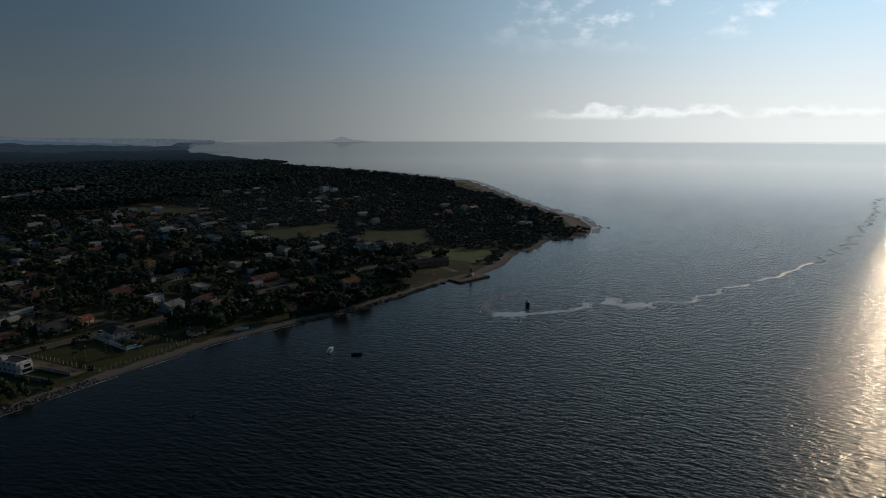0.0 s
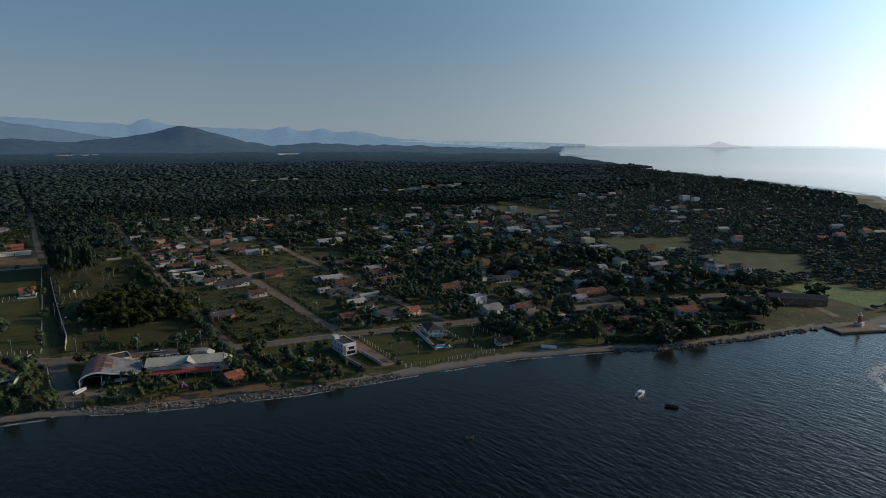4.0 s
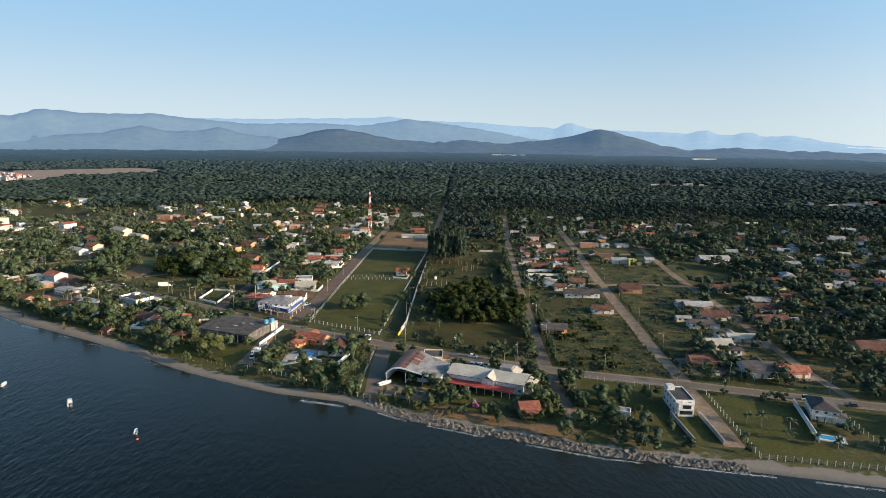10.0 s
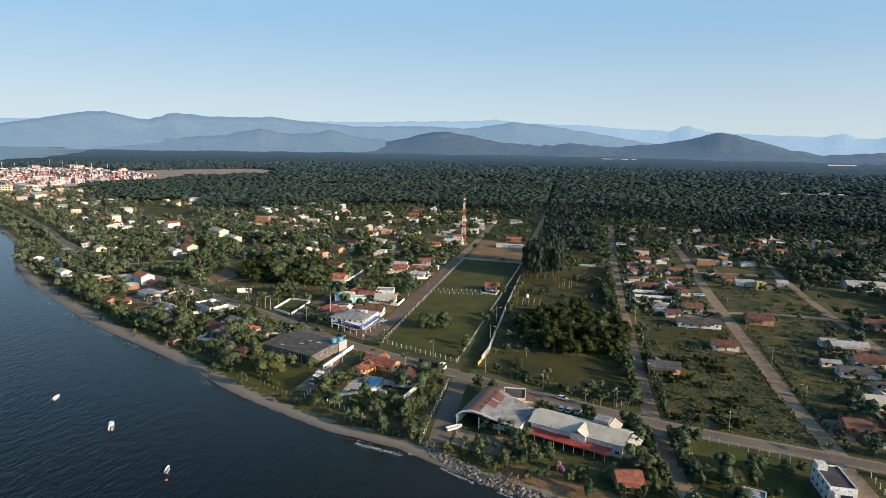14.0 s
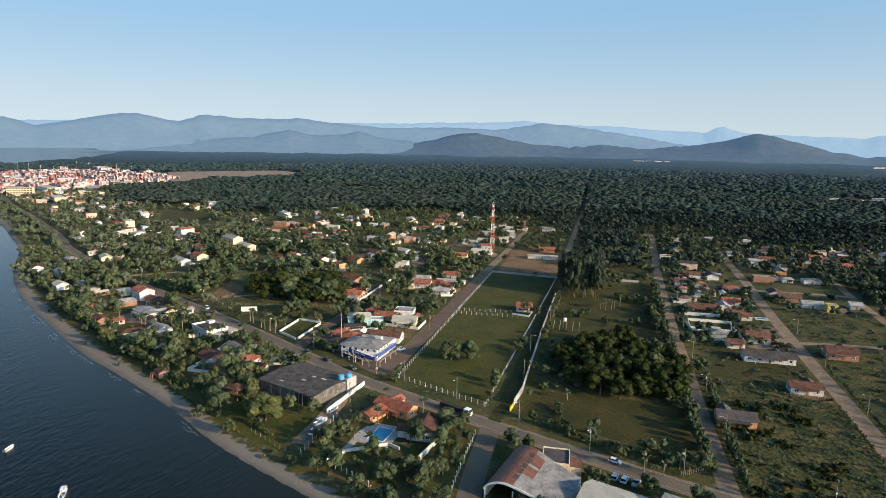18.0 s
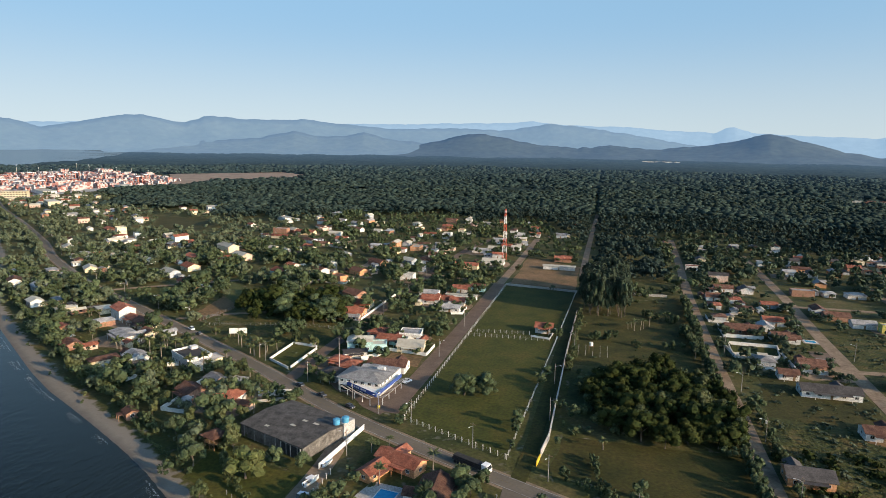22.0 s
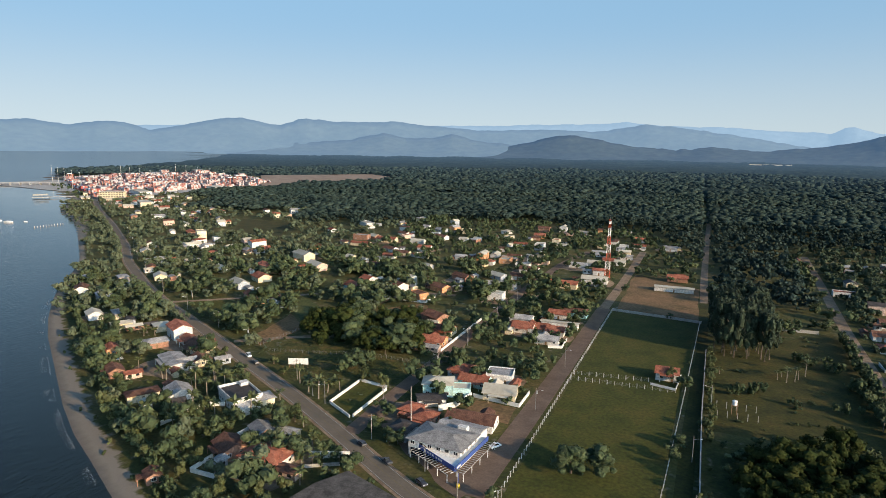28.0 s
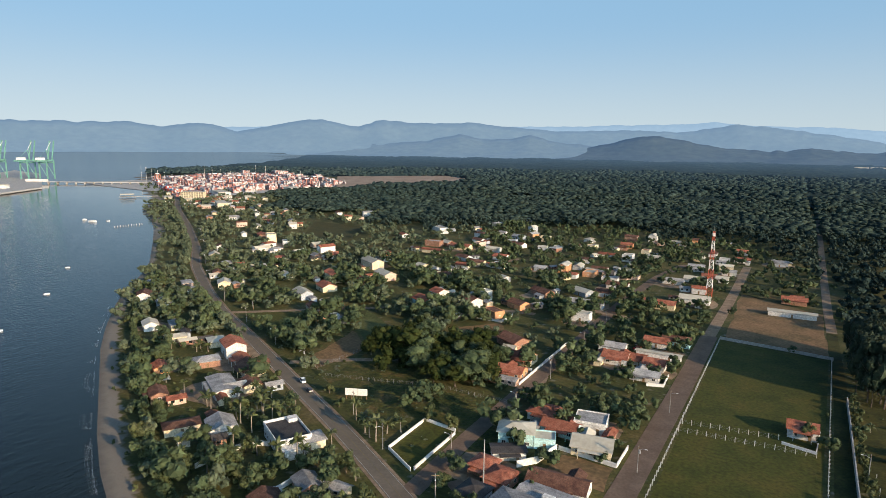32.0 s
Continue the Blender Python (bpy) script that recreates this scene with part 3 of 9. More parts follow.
def ground_material():
    m = material("ground", [(0.029, 0.038, 0.007), (0.060, 0.060, 0.013), (0.106, 0.082, 0.030)], 22, 0.95, 0.25, 1.4, bump_scale=1.2)
    n, l = m.node_tree.nodes, m.node_tree.links
    b = n["Principled BSDF"]
    grass = b.inputs["Base Color"].links[0].from_socket
    g, sp = n.new("ShaderNodeNewGeometry"), n.new("ShaderNodeSeparateXYZ")
    l.new(g.outputs["Position"], sp.inputs[0])
    no = n.new("ShaderNodeTexNoise")
    no.inputs["Scale"].default_value, no.inputs["Detail"].default_value = 0.25, 4
    l.new(g.outputs["Position"], no.inputs["Vector"])
    ad = n.new("ShaderNodeMath")
    ad.operation, ad.inputs[2].default_value = "MULTIPLY_ADD", 0.0
    ad.inputs[1].default_value = 0.30
    l.new(no.outputs[0], ad.inputs[0])
    l.new(sp.outputs[2], ad.inputs[2])
    mr = n.new("ShaderNodeMapRange")
    mr.inputs[1].default_value, mr.inputs[2].default_value = 0.06, 0.12
    l.new(ad.outputs[0], mr.inputs[0])
    wet = n.new("ShaderNodeMapRange")
    wet.inputs[1].default_value, wet.inputs[2].default_value = -0.50, -0.12
    l.new(ad.outputs[0], wet.inputs[0])
    sand = n.new("ShaderNodeMix")
    sand.data_type = "RGBA"
    sand.inputs[6].default_value, sand.inputs[7].default_value = (0.085, 0.075, 0.062, 1), (0.198, 0.172, 0.138, 1)
    l.new(wet.outputs[0], sand.inputs[0])
    mix = n.new("ShaderNodeMix")
    mix.data_type = "RGBA"
    l.new(mr.outputs[0], mix.inputs[0])
    l.new(sand.outputs[2], mix.inputs[6])
    l.new(grass, mix.inputs[7])
    l.new(mix.outputs[2], b.inputs["Base Color"])
    return m


gx, gy, quads = sheet(spread(-5600, -560, 420, 5600, 4.0, 1.09), spread(-900, 60, 600, 4900, 4.0, 1.09))
d = inland(gx, gy)
beach = np.interp(gx, [-480, -420, -330, -240, -160, -90, 0, 350, 520], [2.5, 5, 8, 9, 7.5, 5, 7, 9, 30])
gz = np.where(d > 0, -0.62 + 0.62 * np.clip(d / beach, 0, 1), -0.62 + np.maximum(d, -60) * 0.07)
keep = (d.ravel()[quads] > -90).any(1)
tagged(new("ground", fast_mesh("ground", np.stack([gx, gy, gz], -1).reshape(-1, 3), quads[keep], mat=ground_material(), smooth=True)),
       "grassy coastal plain sloping to a sandy shore", "ground", kind="structure")

# ---- the sea; far out the sheet lifts slightly to fit the horizon in the camera's view
gx, gy, quads = sheet(spread(-5600, -480, 420, 6500, 9, 1.1), spread(-3500, 60, 420, 4900, 9, 1.1))
r = np.hypot(gx, gy)
gz = -0.53 + 42 * np.clip((r - 2600) / 2200, 0, 1) ** 1.6
shore_d = inland(gx, gy)
gz = np.where(shore_d > 60, -3.0, gz)
keep = (shore_d.ravel()[quads] < 90).any(1)
sea_mesh = fast_mesh("sea", np.stack([gx, gy, gz], -1).reshape(-1, 3), quads[keep], mat=M["water"], smooth=True)
silt = sea_mesh.attributes.new("silt", "FLOAT", "POINT")
silt.data.foreach_set("value", np.clip(1 + shore_d.ravel() / 170, 0, 1).astype(np.float32))
tagged(new("sea", sea_mesh),
       "calm dark blue-green sea with small ripples", "water", kind="structure")


def ribbon(line, width, z, thick=0.05, step=8.0):
    """A flat band along a polyline."""
    pts = [Vector((*line[0], 0))]
    for a, b in zip(line, line[1:]):
        k = max(1, int(math.dist(a, b) / step))
        pts += [Vector((a[0] + (b[0] - a[0]) * i / k, a[1] + (b[1] - a[1]) * i / k, 0)) for i in range(1, k + 1)]
    for _ in range(3):
        pts = [pts[0]] + [(p + q * 2 + s) / 4 for p, q, s in zip(pts, pts[1:], pts[2:])] + [pts[-1]]
    bm = bmesh.new()
    rows = []
    for i, p in enumerate(pts):
        t = (pts[min(i + 1, len(pts) - 1)] - pts[max(i - 1, 0)]).normalized()
        s = Vector((-t.y, t.x, 0)) * width / 2
        rows.append([bm.verts.new(p + s * k + Vector((0, 0, h))) for k, h in ((-1.01, z - thick), (-1, z), (1, z), (1.01, z - thick))])
    for a, b in zip(rows, rows[1:]):
        for i in range(3):
            bm.faces.new((a[i], a[i + 1], b[i + 1], b[i]))
    bmesh.ops.recalc_face_normals(bm, faces=bm.faces[:])
    return bm


def offset_line(line, off):
    out = []
    for i, p in enumerate(line):
        a, b = line[max(i - 1, 0)], line[min(i + 1, len(line) - 1)]
        t = Vector((b[0] - a[0], b[1] - a[1])).normalized()
        out.append((p[0] - t.y * off, p[1] + t.x * off))
    return out


verge = tagged(part("road_verge", ribbon(MAIN_ROAD, 8.4, 0.05), M["dirt"]), "sandy shoulder along the paved coast road", "road verge", kind="structure")
road = tagged(part("main_road", ribbon(MAIN_ROAD, 6.5, 0.09), M["asphalt"]), "grey asphalt two-lane coast road", "road", kind="structure")
for off in (-2.9, 2.9):
    tagged(part("edge_line", ribbon(offset_line(MAIN_ROAD, off), 0.16, 0.115, 0.01), M["road_paint"]), "worn white edge line on the road", "road marking", kind="structure")
tagged(part("centre_line", ribbon(MAIN_ROAD, 0.13, 0.115, 0.01), M["worn_yellow"]), "worn yellow centre line on the road", "road marking", kind="structure")
STREET_WORDS = {"pasture": "grassy track between fences", "pavers": "street of brownish concrete pavers", "dirt": "sandy unpaved village street", "grass": "grassy track between fences", "asphalt": "paved lane down to the beach"}
for i, (line, width, mat) in enumerate(STREETS):
    tagged(part("street", ribbon(line, width, 0.062 + 0.003 * (i % 5)), M[mat]), STREET_WORDS[mat], "street", kind="structure")


def lot(name, corners, mat, label, z=0.03):
    bm = bmesh.new()
    c = [Vector((x, y, 0)) for x, y in corners]
    n = 10
    grid = [[None] * (n + 1) for _ in range(n + 1)]
    for i in range(n + 1):
        for j in range(n + 1):
            u, v = i / n, j / n
            p = (c[0] * (1 - u) + c[1] * u) * (1 - v) + (c[3] * (1 - u) + c[2] * u) * v
            if 0 < i < n and 0 < j < n or name not in ("soccer_field", "soccer_pitch"):
                p += Vector((noise.noise(p * 0.11), noise.noise(p * 0.11 + Vector((9, 0, 0))), 0)) * 1.6
            grid[i][j] = bm.verts.new(p + Vector((0, 0, z)))
    for i in range(n):
        for j in range(n):
            bm.faces.new((grid[i][j], grid[i + 1][j], grid[i + 1][j + 1], grid[i][j + 1]))
    bmesh.ops.recalc_face_normals(bm, faces=bm.faces[:])
    return tagged(part(name, bm, M[mat]), label, "field", kind="structure")


for name, corners, mat, label in LOTS:
    lot(name, corners, mat, label, 4.0 if name == "sandy_clearing" else 0.03)

# ---- far ridges: a crest line by compass angle and height, with spurs running down to the plain
def ridge(name, crest, r, depth, mat, label, rough=1.0):
    az = np.arange(crest[0][0], crest[-1][0], 0.22)
    base = np.interp(az, [c[0] for c in crest], [c[1] for c in crest])
    rows = 9
    V = np.zeros((rows + 1, len(az), 3))
    for i, a in enumerate(az):
        fine = noise.fractal(Vector((a * 0.9, r * 0.01, 0)), 0.9, 2.1, 5) * 11 * rough
        for k in range(rows + 1):
            s = min(k / (rows - 1), 1.0)
            rr = r - depth * (1 - s) if k < rows else r + 60
            spur = 0.8 + 0.5 * noise.noise(Vector((a * 0.22 + s * 1.3, s * 2.6, r * 0.02))) + 0.2 * noise.noise(Vector((a * 0.7 - s * 2, s * 4, r * 0.03)))
            h = (base[i] + fine * s ** 5) * (s ** 1.25) * (spur * (1 - s) + s) if k < rows else -10
            ang = radians(a)
            V[k, i] = (rr * math.sin(ang), 100 + rr * math.cos(ang), h - 1.5)
    i = np.arange((rows + 1) * len(az)).reshape(rows + 1, len(az))
    q = np.stack([i[:-1, :-1], i[:-1, 1:], i[1:, 1:], i[1:, :-1]], -1).reshape(-1, 4)
    return tagged(new(name, fast_mesh(name, V.reshape(-1, 3), q, mat=mat, smooth=True)), label, "mountains", kind="structure")


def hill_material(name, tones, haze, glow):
    """Wooded slopes far off, lit by the sun, with haze painted in as emission."""
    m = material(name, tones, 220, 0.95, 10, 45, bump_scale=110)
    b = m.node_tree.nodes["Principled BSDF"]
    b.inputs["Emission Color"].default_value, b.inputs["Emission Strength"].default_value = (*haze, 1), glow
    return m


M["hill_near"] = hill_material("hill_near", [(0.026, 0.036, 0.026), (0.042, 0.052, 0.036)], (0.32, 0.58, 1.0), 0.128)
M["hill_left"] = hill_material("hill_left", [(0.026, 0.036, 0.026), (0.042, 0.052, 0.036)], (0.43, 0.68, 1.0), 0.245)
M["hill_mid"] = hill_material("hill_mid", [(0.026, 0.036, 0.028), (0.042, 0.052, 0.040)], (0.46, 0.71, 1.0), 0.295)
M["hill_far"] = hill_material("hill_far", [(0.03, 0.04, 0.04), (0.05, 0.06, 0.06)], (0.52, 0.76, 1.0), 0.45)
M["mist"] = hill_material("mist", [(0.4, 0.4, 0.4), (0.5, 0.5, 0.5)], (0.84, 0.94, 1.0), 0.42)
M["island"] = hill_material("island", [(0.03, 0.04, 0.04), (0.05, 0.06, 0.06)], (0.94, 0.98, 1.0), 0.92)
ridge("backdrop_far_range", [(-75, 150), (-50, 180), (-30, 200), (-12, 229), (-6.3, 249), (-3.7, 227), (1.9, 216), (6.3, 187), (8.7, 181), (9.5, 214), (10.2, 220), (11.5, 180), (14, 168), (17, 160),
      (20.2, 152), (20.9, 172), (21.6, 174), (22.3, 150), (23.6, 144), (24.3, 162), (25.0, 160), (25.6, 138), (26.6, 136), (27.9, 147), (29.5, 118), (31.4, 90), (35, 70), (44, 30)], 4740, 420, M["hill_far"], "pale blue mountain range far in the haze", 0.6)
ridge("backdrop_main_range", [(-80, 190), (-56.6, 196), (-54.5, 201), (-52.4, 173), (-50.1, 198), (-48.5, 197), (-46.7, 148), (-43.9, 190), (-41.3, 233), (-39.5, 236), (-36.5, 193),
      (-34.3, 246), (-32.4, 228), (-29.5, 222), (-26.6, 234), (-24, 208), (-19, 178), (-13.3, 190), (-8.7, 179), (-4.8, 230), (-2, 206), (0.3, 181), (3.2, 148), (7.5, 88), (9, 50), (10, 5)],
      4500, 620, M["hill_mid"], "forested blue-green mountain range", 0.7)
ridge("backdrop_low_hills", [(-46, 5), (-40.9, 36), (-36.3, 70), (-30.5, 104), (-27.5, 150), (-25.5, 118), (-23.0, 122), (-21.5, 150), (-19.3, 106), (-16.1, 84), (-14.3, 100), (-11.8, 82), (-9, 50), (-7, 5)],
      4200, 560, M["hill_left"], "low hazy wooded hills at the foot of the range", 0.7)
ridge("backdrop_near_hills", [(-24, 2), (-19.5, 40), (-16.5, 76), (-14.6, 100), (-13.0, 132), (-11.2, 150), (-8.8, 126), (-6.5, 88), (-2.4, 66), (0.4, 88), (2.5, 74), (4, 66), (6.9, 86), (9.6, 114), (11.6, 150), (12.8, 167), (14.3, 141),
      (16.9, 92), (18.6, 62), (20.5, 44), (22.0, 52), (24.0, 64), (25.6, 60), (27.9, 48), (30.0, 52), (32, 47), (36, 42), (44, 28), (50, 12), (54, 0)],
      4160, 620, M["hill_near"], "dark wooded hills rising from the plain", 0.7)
# a low glowing ridge stands in for the pale mist band
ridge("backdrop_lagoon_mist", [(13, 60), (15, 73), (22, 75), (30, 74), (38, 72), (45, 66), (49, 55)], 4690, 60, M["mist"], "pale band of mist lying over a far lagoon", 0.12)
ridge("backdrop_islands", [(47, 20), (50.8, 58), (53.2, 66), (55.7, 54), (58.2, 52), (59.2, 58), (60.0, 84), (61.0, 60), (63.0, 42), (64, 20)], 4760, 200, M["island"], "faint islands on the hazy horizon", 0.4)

# ================= forest =================
rng = np.random.default_rng(11)


def ico(sub):
    bm = bmesh.new()
    bmesh.ops.create_icosphere(bm, subdivisions=sub, radius=1)
    bm.verts.ensure_lookup_table()
    v = np.array([x.co[:] for x in bm.verts])
    f = np.array([[x.index for x in p.verts] for p in bm.faces])
    bm.free()
    return v, f


ICO1, ICO1F = ico(1)
ICO2, ICO2F = ico(2)


def blobs(px, py, size, height, base=(ICO2, ICO2F), rough=0.28, squash=0.48):
    """Ragged crowns, one at each place, as arrays."""
    v0, f0 = base
    n, k = len(px), len(v0)
    wob = 1 + rng.uniform(-rough, rough, (n, k, 1))
    s = np.stack([size, size, size * squash], -1)[:, None, :]
    v = v0[None] * wob * s + np.stack([px, py, height], -1)[:, None, :]
    f = f0[None] + (np.arange(n) * k)[:, None, None]
    return v.reshape(-1, 3), f.reshape(-1, 3)


HAMLETS = [(707, 1000, 105, 62), (491, 1364, 80, 55), (585, 985, 45, 34), (809, 700, 80, 45)]   # clearings in the woods: centre, half-sizes


def forest_mask(x, y):
    """True where closed forest stands."""
    line = np.interp(x, [-1400, -950, -700, -560, -450, -330, -200, -60, -20, 45, 70, 150, 300, 500, 700, 1000, 1500],
                     [1300, 1080, 900, 880, 800, 930, 900, 930, 760, 760, 830, 800, 780, 740, 680, 740, 1300])
    line = line + 34 * np.sin(x * 0.021) + 22 * np.sin(x * 0.057 + 1.0) + 12 * np.sin(x * 0.13)
    hamlet = np.zeros(np.shape(x), bool)
    for hx, hy, a, b in HAMLETS:
        hamlet |= ((x - hx) / a) ** 2 + ((y - hy) / b) ** 2 < 1
    return ((y > line) & ~hamlet) | ((x > -14) & (x < 41) & (y > 575))


def in_lot(x, y, names, pad=0.0):
    hit = np.zeros(x.shape, bool)
    for name, c, _, _ in LOTS:
        if name in names:
            c = np.array(c)
            ctr = c.mean(0)
            c = ctr + (c - ctr) * (1 + pad / 20)
            ins = np.zeros(x.shape, bool)
            x0, y0 = c[-1]
            for x1, y1 in c:
                ins ^= ((y0 > y) != (y1 > y)) & (x < (x1 - x0) * (y - y0) / ((y1 - y0) or 1e-9) + x0)
                x0, y0 = x1, y1
            hit |= ins
    return hit


# the far canopy: a fan-shaped sheet of uneven treetops; haze is painted in as blue emission that grows with distance,
# as on the hills behind it
canopy_nodes, canopy_links = M["canopy"].node_tree.nodes, M["canopy"].node_tree.links
span, haze_glow = canopy_nodes.new("ShaderNodeVectorMath"), canopy_nodes.new("ShaderNodeMapRange")
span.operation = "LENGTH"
canopy_links.new(canopy_nodes.new("ShaderNodeNewGeometry").outputs["Position"], span.inputs[0])
canopy_links.new(span.outputs["Value"], haze_glow.inputs[0])
haze_glow.interpolation_type = "SMOOTHSTEP"
haze_glow.inputs[1].default_value, haze_glow.inputs[2].default_value, haze_glow.inputs[3].default_value, haze_glow.inputs[4].default_value = 1300, 4700, 0.0, 0.115
canopy_shader = canopy_nodes["Principled BSDF"]
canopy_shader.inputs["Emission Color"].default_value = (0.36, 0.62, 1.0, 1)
canopy_links.new(haze_glow.outputs[0], canopy_shader.inputs["Emission Strength"])
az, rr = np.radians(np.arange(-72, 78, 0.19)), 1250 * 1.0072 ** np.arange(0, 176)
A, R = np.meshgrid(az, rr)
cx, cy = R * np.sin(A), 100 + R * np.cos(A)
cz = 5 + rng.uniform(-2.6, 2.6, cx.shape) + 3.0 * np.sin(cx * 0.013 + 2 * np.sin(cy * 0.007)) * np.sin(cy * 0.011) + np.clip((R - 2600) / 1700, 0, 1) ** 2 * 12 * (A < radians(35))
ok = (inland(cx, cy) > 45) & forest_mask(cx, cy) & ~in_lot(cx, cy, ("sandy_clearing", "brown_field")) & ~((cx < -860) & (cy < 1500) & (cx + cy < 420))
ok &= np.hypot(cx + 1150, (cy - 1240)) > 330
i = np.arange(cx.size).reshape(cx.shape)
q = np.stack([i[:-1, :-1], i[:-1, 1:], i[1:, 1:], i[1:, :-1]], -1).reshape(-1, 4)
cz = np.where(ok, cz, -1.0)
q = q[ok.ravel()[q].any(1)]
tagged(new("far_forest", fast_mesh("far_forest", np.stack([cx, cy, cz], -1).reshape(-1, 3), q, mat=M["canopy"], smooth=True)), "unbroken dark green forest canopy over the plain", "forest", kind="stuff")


# the nearer forest, crown by crown, in uneven drifts
def crowns(step, near, limit, lo, hi, x0, x1, y0, y1):
    fx, fy = np.meshgrid(np.arange(x0, x1, step), np.arange(y0, y1, step))
    fx, fy = fx.ravel() + rng.uniform(-step * 0.6, step * 0.6, fx.size), fy.ravel() + rng.uniform(-step * 0.6, step * 0.6, fx.size)
    r = np.hypot(fx, fy - 100)
    ok = forest_mask(fx, fy) & (r < limit) & (r > near) & (np.abs(np.degrees(np.arctan2(fx, fy - 100))) < 68) & (inland(fx, fy) > 20)
    ok &= ~in_lot(fx, fy, ("sandy_clearing", "brown_field")) & (np.abs(fx + 17) > 4.5) & (np.abs(fx - 55) > 6 * (fy < 830))
    ok &= np.hypot(fx + 1150, (fy - 1240)) > 330
    fx, fy = fx[ok], fy[ok]
    drift = np.sin(fx * 0.021 + 2.1 * np.sin(fy * 0.013)) * np.sin(fy * 0.027 + 1.7 * np.sin(fx * 0.011))
    drift += 0.8 * np.sin(fx * 0.0071 + 3 * np.sin(fy * 0.0052)) * np.sin(fy * 0.0093 + 2 * np.sin(fx * 0.0043))
    size = lo + (hi - lo) * rng.random(len(fx)) ** 1.7 + 0.5 * drift
    return blobs(fx, fy, size, size * 0.3 + 5.0 + 2.6 * drift + rng.uniform(-1.4, 1.4, len(fx)), base=(ICO1, ICO1F), rough=0.42)


v, f = crowns(5.7, 880, 1330, 2.3, 5.8, -1300, 1250, 600, 1430)
tagged(new("forest", fast_mesh("forest", v, tris=f, mat=M["forest"], smooth=True)), "dense dark green broadleaf forest on the plain", "forest", kind="stuff")
# these crowns share the canopy's emission, so haze is painted on them too
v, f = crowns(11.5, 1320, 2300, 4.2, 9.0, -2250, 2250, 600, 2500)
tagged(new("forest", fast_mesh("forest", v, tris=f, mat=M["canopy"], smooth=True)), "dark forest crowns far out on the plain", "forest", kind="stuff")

# ================= houses =================
TAKEN = []          # x, y, radius of what already stands there


def window_meshes():
    bm = bmesh.new()
    for b in ((-0.7, 0.7, -0.06, 0.06, 0, 0.09), (-0.7, 0.7, -0.06, 0.06, 1.11, 1.2), (-0.7, -0.62, -0.06, 0.06, 0.09, 1.11), (0.62, 0.7, -0.06, 0.06, 0.09, 1.11), (-0.035, 0.035, -0.05, 0.05, 0.09, 1.11)):
        add_box(bm, *b)
    frame_me = bpy.data.meshes.new("window_frame")
    bm.to_mesh(frame_me)
    frame_me.materials.append(M["white_post"])
    pane_me = bpy.data.meshes.new("pane")
    bm = box(-0.63, 0.63, -0.02, 0.02, 0.08, 1.12)
    bm.to_mesh(pane_me)
    pane_me.materials.append(M["glass"])
    door_me = bpy.data.meshes.new("door")
    bm = box(-0.5, 0.5, -0.05, 0.05, 0, 2.1, 0.03)
    bm.to_mesh(door_me)
    door_me.materials.append(M["wood"])
    return frame_me, pane_me, door_me


FRAME, PANE, DOOR = window_meshes()


def gable_roof(w, d, h, rise, over=0.55, t=0.14):
    hw, hd = w / 2 + over, d / 2 + over
    drop = rise * over / (d / 2)
    prof = [(-hd, h - drop), (0, h + rise), (hd, h - drop), (hd, h - drop + t), (0, h + rise + t * 1.2), (-hd, h - drop + t)]
    bm = prism(prof, -hw, hw)
    bmesh.ops.rotate(bm, verts=bm.verts[:], matrix=Matrix.Rotation(radians(90), 3, "Z"))
    return bm


def hip_roof(w, d, h, rise, over=0.6, t=0.14):
    bm = bmesh.new()
    hw, hd = w / 2 + over, d / 2 + over
    k = max(hw - hd, 0.15)
    e = [bm.verts.new(p) for p in ((-hw, -hd, h), (hw, -hd, h), (hw, hd, h), (-hw, hd, h))]
    u = [bm.verts.new(v.co + Vector((0, 0, t))) for v in e]
    r0, r1 = bm.verts.new((-k, 0, h + rise)), bm.verts.new((k, 0, h + rise))
    for f in ((e[3], e[2], e[1], e[0]), (u[0], u[1], r1, r0), (u[2], u[3], r0, r1), (u[1], u[2], r1), (u[3], u[0], r0)):
        bm.faces.new(f)
    for i in range(4):
        bm.faces.new((e[i], e[(i + 1) % 4], u[(i + 1) % 4], u[i]))
    return bm


def flat_roof(w, d, h):
    bm = bmesh.new()
    add_box(bm, -w / 2 + 0.2, w / 2 - 0.2, -d / 2 + 0.2, d / 2 - 0.2, h - 0.25, h + 0.05)
    return bm


def parapet(w, d, h, up=0.7):
    bm = bmesh.new()
    for x0, x1, y0, y1 in ((-w / 2, w / 2, -d / 2, -d / 2 + 0.2), (-w / 2, w / 2, d / 2 - 0.2, d / 2), (-w / 2, -w / 2 + 0.2, -d / 2 + 0.2, d / 2 - 0.2), (w / 2 - 0.2, w / 2, -d / 2 + 0.2, d / 2 - 0.2)):
        add_box(bm, x0 - 0.03, x1 + 0.03, y0 - 0.03, y1 + 0.03, h, h + up)
    return bm


